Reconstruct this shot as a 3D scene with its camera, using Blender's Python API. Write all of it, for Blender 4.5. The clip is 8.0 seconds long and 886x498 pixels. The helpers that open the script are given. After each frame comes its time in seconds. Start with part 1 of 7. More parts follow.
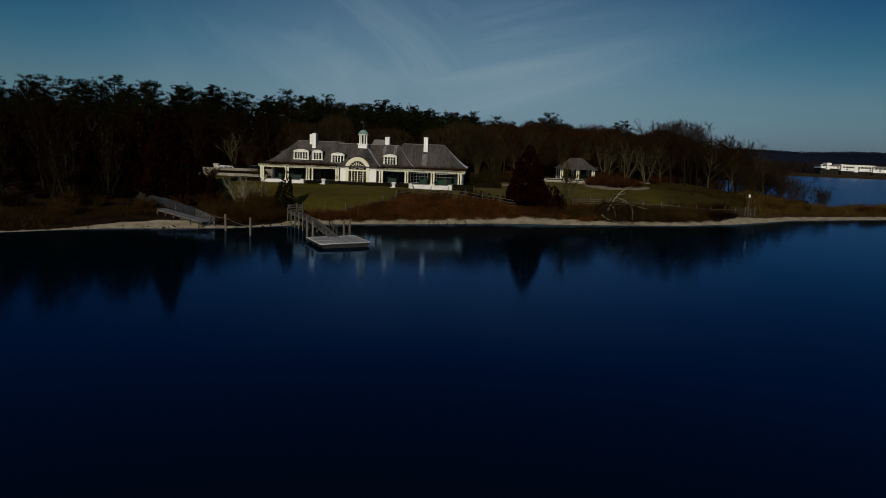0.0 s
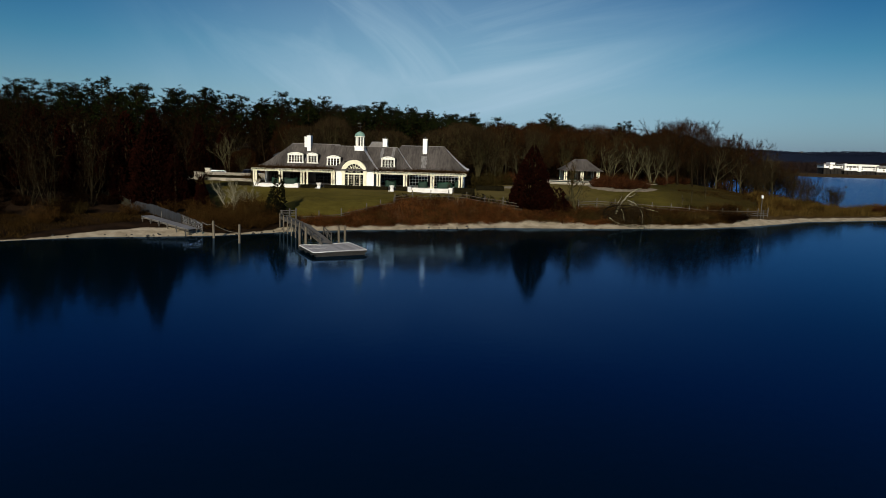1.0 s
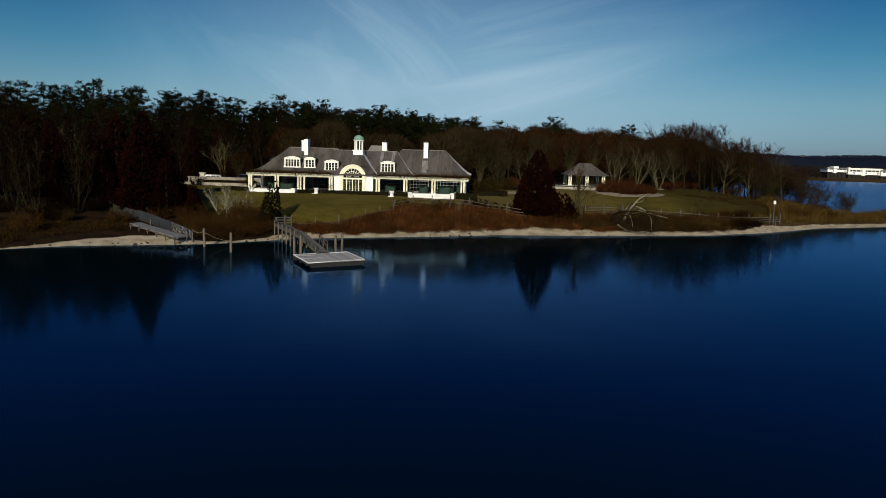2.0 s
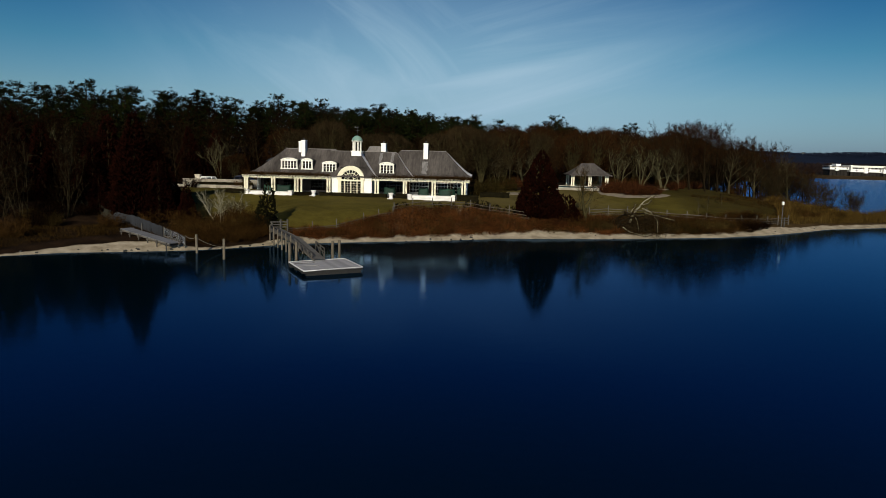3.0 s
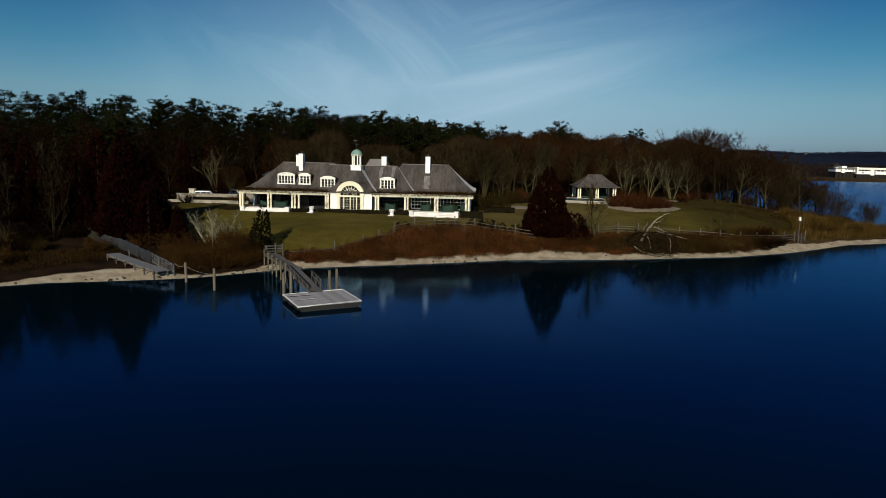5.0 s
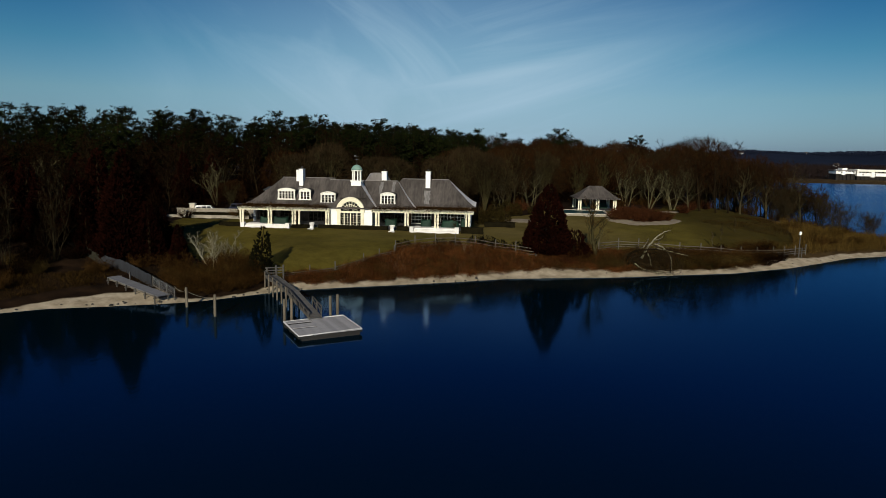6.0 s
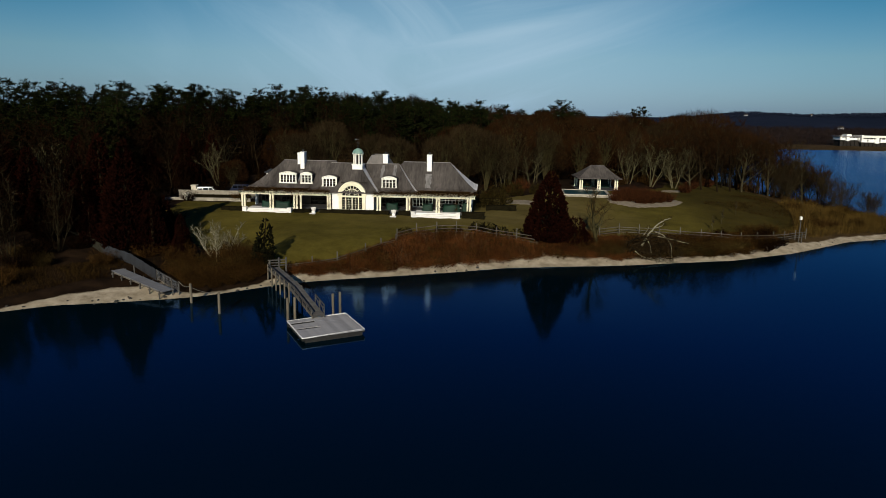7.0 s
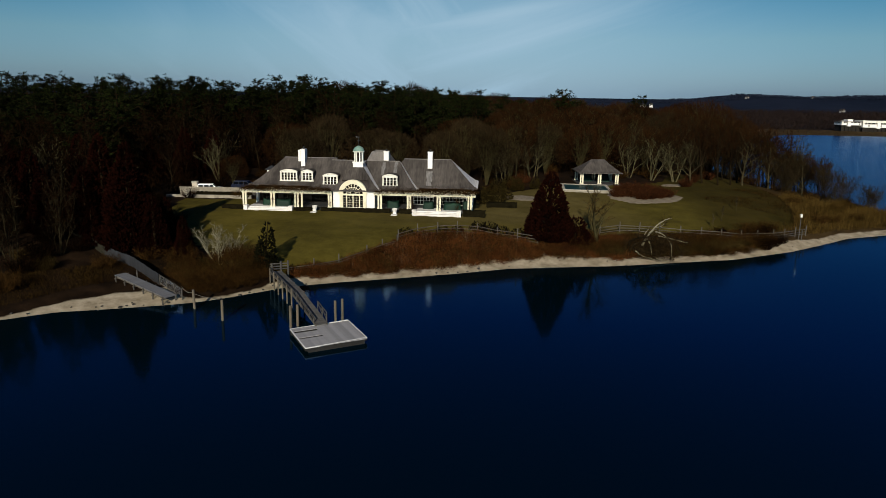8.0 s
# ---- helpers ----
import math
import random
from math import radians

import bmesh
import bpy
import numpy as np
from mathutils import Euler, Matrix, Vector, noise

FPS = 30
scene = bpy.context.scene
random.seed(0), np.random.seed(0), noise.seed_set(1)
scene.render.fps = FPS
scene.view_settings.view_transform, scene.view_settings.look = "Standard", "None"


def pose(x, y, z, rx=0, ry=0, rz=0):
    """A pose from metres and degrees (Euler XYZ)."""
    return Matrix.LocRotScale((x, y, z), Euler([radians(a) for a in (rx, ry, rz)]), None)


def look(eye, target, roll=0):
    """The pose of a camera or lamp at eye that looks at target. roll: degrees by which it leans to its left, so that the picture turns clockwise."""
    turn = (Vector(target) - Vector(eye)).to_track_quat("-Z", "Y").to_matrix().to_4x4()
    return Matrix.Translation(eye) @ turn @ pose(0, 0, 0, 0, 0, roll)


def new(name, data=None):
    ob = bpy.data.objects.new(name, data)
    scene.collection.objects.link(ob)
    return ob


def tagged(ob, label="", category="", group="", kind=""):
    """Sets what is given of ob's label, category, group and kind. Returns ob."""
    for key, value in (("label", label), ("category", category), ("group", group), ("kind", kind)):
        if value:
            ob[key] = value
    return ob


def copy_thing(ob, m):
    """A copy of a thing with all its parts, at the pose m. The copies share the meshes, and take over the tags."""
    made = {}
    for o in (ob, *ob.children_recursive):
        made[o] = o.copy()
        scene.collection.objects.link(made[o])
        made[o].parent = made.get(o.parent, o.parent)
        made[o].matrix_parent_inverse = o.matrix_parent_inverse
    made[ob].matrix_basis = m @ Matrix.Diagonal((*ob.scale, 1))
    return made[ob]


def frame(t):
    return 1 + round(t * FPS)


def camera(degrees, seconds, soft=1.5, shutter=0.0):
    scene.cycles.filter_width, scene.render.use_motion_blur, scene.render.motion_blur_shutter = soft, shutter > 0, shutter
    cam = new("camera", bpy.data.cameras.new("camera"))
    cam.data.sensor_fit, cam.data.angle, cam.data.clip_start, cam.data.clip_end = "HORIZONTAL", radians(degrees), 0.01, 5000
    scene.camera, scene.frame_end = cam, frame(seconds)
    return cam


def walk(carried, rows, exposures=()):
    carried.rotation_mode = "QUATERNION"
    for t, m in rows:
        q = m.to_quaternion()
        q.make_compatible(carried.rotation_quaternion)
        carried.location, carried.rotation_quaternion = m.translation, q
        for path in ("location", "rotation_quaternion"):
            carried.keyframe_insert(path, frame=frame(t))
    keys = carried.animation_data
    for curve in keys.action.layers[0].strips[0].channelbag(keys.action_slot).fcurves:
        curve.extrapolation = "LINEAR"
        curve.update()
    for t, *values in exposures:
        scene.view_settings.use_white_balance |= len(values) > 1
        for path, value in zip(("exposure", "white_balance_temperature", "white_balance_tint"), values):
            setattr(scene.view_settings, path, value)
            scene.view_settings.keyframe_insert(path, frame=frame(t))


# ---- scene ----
cam = camera(64.0, 8.0, soft=0.7)
PATH = [
    (0, (0.05, -1.5, 11.1), (0.048, 0.478, 10.811), 2.1),
    (0.5, (-0.03, 0.95, 10.9), (-0.033, 2.93, 10.616), 2.0),
    (1, (-0.12, 3.35, 10.8), (-0.122, 5.33, 10.52), 1.6),
    (1.5, (-0.25, 5.6, 10.8), (-0.253, 7.582, 10.532), 1.6),
    (3, (-0.46, 9.95, 11.27), (-0.463, 11.931, 10.995), 1.4),
    (3.5, (-0.56, 11.75, 11.66), (-0.567, 13.731, 11.388), 1.1),
    (4, (-0.72, 13.3, 12.1), (-0.727, 15.283, 11.834), 1.2),
    (5.5, (-0.76, 14.65, 14.47), (-0.768, 16.631, 14.191), 1.2),
    (6, (-0.79, 14.82, 15.81), (-0.799, 16.8, 15.534), 1.0),
    (6.5, (-0.79, 14.85, 17.56), (-0.8, 16.828, 17.267), 0.9),
    (7, (-0.84, 14.87, 19.36), (-0.851, 16.833, 18.976), 1.0),
    (7.5, (-0.93, 14.98, 20.82), (-0.941, 16.933, 20.391), 1.0),
    (8, (-1.03, 15.04, 21.7), (-1.04, 16.993, 21.268), 0.9),
]

walk(cam, [(t, look(eye, aim, lean)) for t, eye, aim, lean in PATH], exposures=[(0.0, -1.05), (0.25, -0.58), (0.5, -0.2), (0.8, -0.1), (8.0, -0.1)])

# ---- world and sun ----
SUN_ELEVATION = radians(21)
SUN_TURN = radians(187)
world = bpy.data.worlds.new("sky")
scene.world = world
world.use_nodes = True
wt = world.node_tree
wt.nodes.clear()


def wnode(kind, **values):
    n = wt.nodes.new(kind)
    for key, value in values.items():
        n.inputs[key].default_value = value
    return n


w_out = wnode("ShaderNodeOutputWorld")
w_back = wnode("ShaderNodeBackground", Strength=0.070)
w_sky = wnode("ShaderNodeTexSky")
w_sky.sky_type = "NISHITA"
w_sky.sun_disc = False
w_sky.sun_elevation = SUN_ELEVATION
w_sky.sun_rotation = SUN_TURN
w_sky.air_density = 1.0
w_sky.dust_density = 0.6
w_sky.ozone_density = 3.0
w_deep = wnode("ShaderNodeMix")
w_deep.data_type = "RGBA"
w_deep.blend_type = "MULTIPLY"
w_deep.inputs[0].default_value = 1.0
# a clear winter sky that deepens fast towards the zenith
w_pos = wnode("ShaderNodeTexCoord")
w_sep = wnode("ShaderNodeSeparateXYZ")
w_grad = wnode("ShaderNodeValToRGB")
for at_z, tone in ((0.07, (0.52, 0.78, 0.98, 1)), (0.13, (0.27, 0.64, 0.81, 1)), (0.2, (0.13, 0.45, 0.68, 1)), (0.3, (0.06, 0.37, 0.78, 1)), (0.45, (0.035, 0.30, 0.63, 1))):
    w_grad.color_ramp.elements.new(at_z).color = tone
w_grad.color_ramp.elements[0].color = (0.50, 0.76, 1.30, 1)
w_grad.color_ramp.elements[-1].color = (0.025, 0.16, 0.34, 1)
wt.links.new(w_pos.outputs["Generated"], w_sep.inputs[0])
wt.links.new(w_sep.outputs["Z"], w_grad.inputs[0])
wt.links.new(w_grad.outputs[0], w_deep.inputs[7])
wt.links.new(w_sky.outputs[0], w_deep.inputs[6])
# wisps of cirrus, stretched along two winds
w_co = wnode("ShaderNodeTexCoord")
w_map = wnode("ShaderNodeMapping")
w_map.vector_type = "TEXTURE"
w_map.inputs["Rotation"].default_value = (0.0, radians(38), 0.0)
w_map.inputs["Scale"].default_value = (0.55, 0.8, 0.13)
w_noise = wnode("ShaderNodeTexNoise", Scale=1.5, Detail=8.0, Roughness=0.58, Distortion=1.3)
w_map2 = wnode("ShaderNodeMapping")
w_map2.vector_type = "TEXTURE"
w_map2.inputs["Rotation"].default_value = (0.0, radians(-16), 0.0)
w_map2.inputs["Scale"].default_value = (0.9, 1.0, 0.10)
w_noise2 = wnode("ShaderNodeTexNoise", Scale=1.3, Detail=8.0, Roughness=0.58, Distortion=1.2)
w_ramp = wnode("ShaderNodeValToRGB")
w_ramp.color_ramp.elements[0].position = 0.44
w_ramp.color_ramp.elements[1].position = 0.84
# the steep wisps lie to the west, the flat ones to the east
w_west = wnode("ShaderNodeMapRange")
w_west.interpolation_type = "SMOOTHSTEP"
w_west.inputs["From Min"].default_value, w_west.inputs["From Max"].default_value = -0.12, 0.16
w_west.inputs["To Min"].default_value, w_west.inputs["To Max"].default_value = 1.0, 0.55
w_east = wnode("ShaderNodeMapRange")
w_east.interpolation_type = "SMOOTHSTEP"
w_east.inputs["From Min"].default_value, w_east.inputs["From Max"].default_value = -0.16, 0.10
w_east.inputs["To Min"].default_value, w_east.inputs["To Max"].default_value = 0.6, 1.0
w_one = wnode("ShaderNodeMath")
w_one.operation = "MULTIPLY"
w_two = wnode("ShaderNodeMath")
w_two.operation = "MULTIPLY"
w_max = wnode("ShaderNodeMath")
w_max.operation = "MAXIMUM"
w_amount = wnode("ShaderNodeMath")
w_amount.operation = "MULTIPLY"
# the wisps lie low over the woods and thin out higher up
w_low = wnode("ShaderNodeMapRange")
w_low.inputs["From Min"].default_value, w_low.inputs["From Max"].default_value = 0.09, 0.30
w_low.inputs["To Min"].default_value, w_low.inputs["To Max"].default_value = 0.62, 0.0
w_side = wnode("ShaderNodeMath")
w_side.operation = "ABSOLUTE"
w_veil = wnode("ShaderNodeMapRange")
w_veil.interpolation_type = "SMOOTHSTEP"
w_veil.inputs["From Min"].default_value, w_veil.inputs["From Max"].default_value = 0.05, 0.50
w_veil.inputs["To Min"].default_value, w_veil.inputs["To Max"].default_value = 1.4, 0.0
w_base = wnode("ShaderNodeMath")
w_base.operation = "MULTIPLY_ADD"
w_base.inputs[1].default_value, w_base.inputs[2].default_value = 0.75, 0.66
w_spread = wnode("ShaderNodeMath")
w_spread.operation = "MULTIPLY"
w_cloud = wnode("ShaderNodeMix")
w_cloud.data_type = "RGBA"
w_cloud.inputs[7].default_value = (5.2, 7.8, 9.8, 1)
for a, b in ((w_co.outputs["Generated"], w_map.inputs[0]), (w_co.outputs["Generated"], w_map2.inputs[0]), (w_map.outputs[0], w_noise.inputs[0]),
             (w_map2.outputs[0], w_noise2.inputs[0]), (w_sep.outputs["X"], w_west.inputs[0]), (w_sep.outputs["X"], w_east.inputs[0]), (w_noise.outputs[0], w_one.inputs[0]), (w_west.outputs[0], w_one.inputs[1]),
             (w_noise2.outputs[0], w_two.inputs[0]), (w_east.outputs[0], w_two.inputs[1]), (w_one.outputs[0], w_max.inputs[0]), (w_two.outputs[0], w_max.inputs[1]),
             (w_max.outputs[0], w_ramp.inputs[0]), (w_ramp.outputs[0], w_base.inputs[0]), (w_sep.outputs["X"], w_side.inputs[0]), (w_side.outputs[0], w_veil.inputs[0]), (w_base.outputs[0], w_spread.inputs[0]), (w_veil.outputs[0], w_spread.inputs[1]), (w_spread.outputs[0], w_amount.inputs[0]), (w_sep.outputs["Z"], w_low.inputs[0]), (w_low.outputs[0], w_amount.inputs[1]), (w_amount.outputs[0], w_cloud.inputs[0]),
             (w_deep.outputs[2], w_cloud.inputs[6]), (w_cloud.outputs[2], w_back.inputs[0]), (w_back.outputs[0], w_out.inputs[0])):
    wt.links.new(a, b)

sun = new("sun", bpy.data.lights.new("sun", "SUN"))
sun.data.energy = 5.0
sun.data.angle = radians(0.5)
sun.data.color = (1.0, 0.91, 0.74)
sun_way = Vector((math.sin(SUN_TURN) * math.cos(SUN_ELEVATION), math.cos(SUN_TURN) * math.cos(SUN_ELEVATION), math.sin(SUN_ELEVATION)))
sun.matrix_world = look(sun_way * 300, (0, 0, 0))


# ---- materials ----
def material(name, dark, light, scale=2.0, fine=12.0, rough=0.8, bump=0.3, metal=0.0, spec=0.3, stretch=(1, 1, 1), each=0.0, island=0.0, bump_size=0.02):
    """Two colours mixed by noise at two scales, with relief; each: how much pieces differ among themselves."""
    m = bpy.data.materials.new(name)
    m.use_nodes = True
    t = m.node_tree
    b = t.nodes["Principled BSDF"]
    b.inputs["Roughness"].default_value = rough
    b.inputs["Metallic"].default_value = metal
    b.inputs["Specular IOR Level"].default_value = spec
    co = t.nodes.new("ShaderNodeTexCoord")
    mp = t.nodes.new("ShaderNodeMapping")
    mp.inputs["Scale"].default_value = stretch
    t.links.new(co.outputs["Object"], mp.inputs[0])
    n1 = t.nodes.new("ShaderNodeTexNoise")
    n1.inputs["Scale"].default_value, n1.inputs["Detail"].default_value = scale, 4
    n2 = t.nodes.new("ShaderNodeTexNoise")
    n2.inputs["Scale"].default_value, n2.inputs["Detail"].default_value = fine, 5
    t.links.new(mp.outputs[0], n1.inputs[0])
    t.links.new(mp.outputs[0], n2.inputs[0])
    add = t.nodes.new("ShaderNodeMath")
    add.operation = "MULTIPLY_ADD"
    add.inputs[1].default_value = 0.6
    t.links.new(n1.outputs[0], add.inputs[0])
    half = t.nodes.new("ShaderNodeMath")
    half.operation = "MULTIPLY"
    half.inputs[1].default_value = 0.4
    t.links.new(n2.outputs[0], half.inputs[0])
    t.links.new(half.outputs[0], add.inputs[2])
    rp = t.nodes.new("ShaderNodeValToRGB")
    rp.color_ramp.elements[0].position, rp.color_ramp.elements[1].position = 0.32, 0.68
    rp.color_ramp.elements[0].color, rp.color_ramp.elements[1].color = (*dark, 1), (*light, 1)
    t.links.new(add.outputs[0], rp.inputs[0])
    colour = rp.outputs[0]
    for amount, node, socket in ((each, "ShaderNodeObjectInfo", "Random"), (island, "ShaderNodeNewGeometry", "Random Per Island")):
        if amount:
            oi = t.nodes.new(node)
            mr = t.nodes.new("ShaderNodeMapRange")
            mr.inputs["To Min"].default_value, mr.inputs["To Max"].default_value = 1 - amount, 1 + amount
            t.links.new(oi.outputs[socket], mr.inputs[0])
            mx = t.nodes.new("ShaderNodeMix")
            mx.data_type, mx.blend_type = "RGBA", "MULTIPLY"
            mx.inputs[0].default_value = 1
            t.links.new(colour, mx.inputs[6])
            t.links.new(mr.outputs[0], mx.inputs[7])
            colour = mx.outputs[2]
    t.links.new(colour, b.inputs["Base Color"])
    if bump:
        bp = t.nodes.new("ShaderNodeBump")
        bp.inputs["Strength"].default_value, bp.inputs["Distance"].default_value = bump, bump_size
        t.links.new(n2.outputs[0], bp.inputs["Height"])
        t.links.new(bp.outputs[0], b.inputs["Normal"])
    return m


M_white = material("white_paint", (0.70, 0.68, 0.60), (0.84, 0.82, 0.74), 0.8, 9, 0.55, 0.1)
M_cream = material("cream_paint", (0.6200, 0.5800, 0.4200), (0.8000, 0.7600, 0.5900), 0.9, 9, 0.55, 0.1)
M_stucco = material("white_stucco", (0.74, 0.73, 0.70), (0.88, 0.87, 0.84), 0.5, 18, 0.9, 0.4)
M_stone = material("pale_limestone", (0.55, 0.54, 0.52), (0.80, 0.79, 0.77), 0.7, 10, 0.85, 0.4, each=0.08)
M_pillar = material("tan_pillar_stone", (0.34, 0.31, 0.25), (0.52, 0.48, 0.40), 0.9, 9, 0.85, 0.4)
M_wallstone = material("garden_wall_stone", (0.1768, 0.1564, 0.1224), (0.3264, 0.2992, 0.2448), 1.4, 9, 0.9, 0.6, each=0.2)
M_wood = material("grey_weathered_wood", (0.0269, 0.0251, 0.0219), (0.0717, 0.0672, 0.0591), 1.5, 14, 0.85, 0.5, each=0.2, stretch=(1, 1, 3))
M_wood_dark = material("dark_wet_wood", (0.035, 0.03, 0.025), (0.10, 0.09, 0.075), 1.5, 14, 0.8, 0.5, each=0.2, stretch=(1, 1, 0.3))
M_deck = material("frosted_grey_decking", (0.17, 0.17, 0.18), (0.40, 0.40, 0.42), 1.7, 16, 0.85, 0.3, each=0.03)
M_rail = material("brown_grey_split_rail", (0.022, 0.018, 0.013), (0.092, 0.078, 0.059), 1.2, 14, 0.9, 0.5, each=0.3)
M_boardwalk = material("grey_blue_boards", (0.10, 0.105, 0.12), (0.19, 0.195, 0.21), 0.9, 10, 0.8, 0.4, each=0.12)
M_deck_edge = material("pale_float_edge", (0.55, 0.55, 0.55), (0.78, 0.78, 0.78), 1.4, 14, 0.7, 0.3)
M_black = material("black_float_hull", (0.008, 0.008, 0.008), (0.025, 0.024, 0.022), 1.5, 12, 0.7, 0.3)
M_plank = material("blue_grey_plank", (0.0130, 0.0146, 0.0186), (0.0320, 0.0350, 0.0420), 1.2, 16, 0.85, 0.5, each=0.25, stretch=(3, 3, 0.4))
M_copper = material("green_copper", (0.10, 0.19, 0.16), (0.22, 0.34, 0.29), 2.0, 12, 0.6, 0.2)
M_iron = material("dark_iron", (0.02, 0.022, 0.025), (0.06, 0.06, 0.06), 3, 20, 0.5, 0.2, metal=0.6)
M_cover = material("green_canvas_cover", (0.0008, 0.0105, 0.0060), (0.0034, 0.0320, 0.0175), 1.2, 8, 0.7, 0.4, each=0.2)
# near black: the shade of unlit rooms is put into the colour
M_inside = material("shade_dark_interior", (0.0075, 0.0063, 0.0050), (0.0200, 0.0163, 0.0125), 0.6, 4, 0.9, 0.0)
M_bark = material("brown_grey_bark", (0.0061, 0.0041, 0.0019), (0.0191, 0.0133, 0.0067), 2.0, 11, 0.95, 0.5, each=0.25, spec=0.02)
M_pale_bark = material("pale_grey_bark", (0.0230, 0.0190, 0.0097), (0.0640, 0.0540, 0.0292), 1.4, 8, 0.9, 0.4, each=0.2, spec=0.02)
M_dim_bark = material("dim_grey_bark", (0.0105, 0.0082, 0.0043), (0.0330, 0.0265, 0.0142), 1.4, 8, 0.9, 0.4, each=0.3, spec=0.02)
M_white_bark = material("white_bark", (0.1100, 0.1000, 0.0640), (0.2700, 0.2450, 0.1650), 2.5, 9, 0.85, 0.4)
M_dome_bark = material("grey_brown_bark", (0.0190, 0.0162, 0.0072), (0.0580, 0.0500, 0.0220), 1.4, 8, 0.95, 0.4, each=0.2, spec=0.02)
M_twig = material("red_brown_twigs", (0.0101, 0.0044, 0.0016), (0.0284, 0.0128, 0.0046), 0.7, 5, 0.95, 0.0, each=0.3, island=0.3, spec=0.02)
# darker copy of the brown twigs: deep-wood shade put into the colour
M_twig_shade = material("shade_darkened_twigs", (0.0027, 0.0011, 0.0003), (0.0094, 0.0042, 0.0014), 0.7, 5, 0.95, 0.0, each=0.3, island=0.3, spec=0.02)
# dark paving: the porch's shade is put into the floor colour
M_paving_dark = material("shade_dark_paving", (0.020, 0.021, 0.023), (0.05, 0.052, 0.055), 1.0, 8, 0.8, 0.3)
M_twig_grey = material("grey_brown_twigs", (0.0105, 0.0068, 0.0032), (0.0310, 0.0210, 0.0100), 0.7, 5, 0.95, 0.0, each=0.25, island=0.3, spec=0.02)
M_limb = material("bleached_grey_bark", (0.0380, 0.0340, 0.0180), (0.1080, 0.0980, 0.0540), 1.4, 8, 0.9, 0.4, each=0.2, spec=0.02)
M_twig_pale = material("pale_grey_twigs", (0.0085, 0.0066, 0.0030), (0.0250, 0.0200, 0.0094), 0.7, 5, 0.95, 0.0, each=0.2, island=0.3, spec=0.02)
M_needle = material("pine_needles", (0.0026, 0.0040, 0.0010), (0.0105, 0.0140, 0.0036), 0.6, 6, 0.85, 0.0, each=0.3, island=0.4, spec=0.02)
M_cedar = material("bronzed_cedar_foliage", (0.0045, 0.0010, 0.0005), (0.0140, 0.0032, 0.0014), 0.8, 7, 0.9, 0.0, each=0.25, island=0.2, spec=0.02)
M_juniper = material("dark_juniper_foliage", (0.0034, 0.0036, 0.0016), (0.0125, 0.0120, 0.0050), 0.9, 7, 0.9, 0.0, each=0.2, island=0.4, spec=0.02)
M_olive = material("brown_olive_leaves", (0.0105, 0.0080, 0.0023), (0.033, 0.024, 0.0066), 0.9, 7, 0.95, 0.0, each=0.3, island=0.4, spec=0.02)
M_box = material("clipped_box_leaves", (0.0040, 0.0034, 0.0016), (0.0125, 0.0105, 0.0046), 1.5, 9, 0.8, 0.0, each=0.2, island=0.4, spec=0.02)
M_reed_red = material("russet_thicket", (0.0165, 0.0056, 0.0018), (0.1000, 0.0370, 0.0112), 0.45, 3, 0.95, 0.0, island=0.85, spec=0.02)
M_reed_gold = material("golden_reeds", (0.0240, 0.0140, 0.0033), (0.0860, 0.0540, 0.0142), 0.25, 3, 0.9, 0.0, island=0.75, spec=0.02)
M_dead = material("dead_grass", (0.0114, 0.0057, 0.0014), (0.0346, 0.0200, 0.0050), 0.3, 3, 0.95, 0.0, island=0.8, spec=0.02)
M_shrub = material("brown_shrub_twigs", (0.0145, 0.0072, 0.0019), (0.0454, 0.0233, 0.0068), 0.8, 5, 0.95, 0.0, each=0.35, island=0.8, spec=0.02)
M_tawny = material("tawny_twigs", (0.0150, 0.0098, 0.0026), (0.0500, 0.0335, 0.0105), 0.8, 5, 0.95, 0.0, each=0.45, island=0.8, spec=0.02)
M_shrub_red = material("dark_red_shrub_twigs", (0.0190, 0.0064, 0.0027), (0.0520, 0.0195, 0.0073), 0.8, 5, 0.95, 0.0, each=0.25, island=0.7, spec=0.02)
M_gravel = material("pale_gravel", (0.1350, 0.1080, 0.0740), (0.2700, 0.2280, 0.1680), 1.2, 30, 0.95, 0.6)
M_rock = material("dark_shore_stone", (0.012, 0.011, 0.010), (0.05, 0.046, 0.04), 3, 14, 0.7, 0.6, each=0.3)
M_car_white = material("white_car_paint", (0.74, 0.74, 0.75), (0.82, 0.82, 0.83), 0.4, 3, 0.25, 0.0, spec=0.5)
M_car_blue = material("navy_car_paint", (0.005, 0.008, 0.022), (0.010, 0.015, 0.036), 0.4, 3, 0.3, 0.0, spec=0.3)
M_tyre = material("black_rubber", (0.012, 0.012, 0.012), (0.03, 0.03, 0.03), 3, 12, 0.85, 0.2)
M_steel = material("brushed_steel", (0.35, 0.35, 0.36), (0.55, 0.55, 0.56), 3, 20, 0.35, 0.1, metal=1.0)
M_far_wood = material("far_woodland", (0.0085, 0.0058, 0.0058), (0.0220, 0.0155, 0.0140), 0.06, 0.5, 0.95, 0.0, island=0.12, spec=0.02)
# bluish tint: the haze of distance is put into the base colour
M_hill = material("hazed_wooded_hills", (0.0065, 0.0100, 0.0210), (0.0165, 0.0220, 0.0400), 0.004, 0.03, 0.95, 0.0, spec=0.02)
M_pool = material("dark_green_pool_cover", (0.004, 0.022, 0.022), (0.010, 0.045, 0.042), 0.7, 6, 0.5, 0.2)
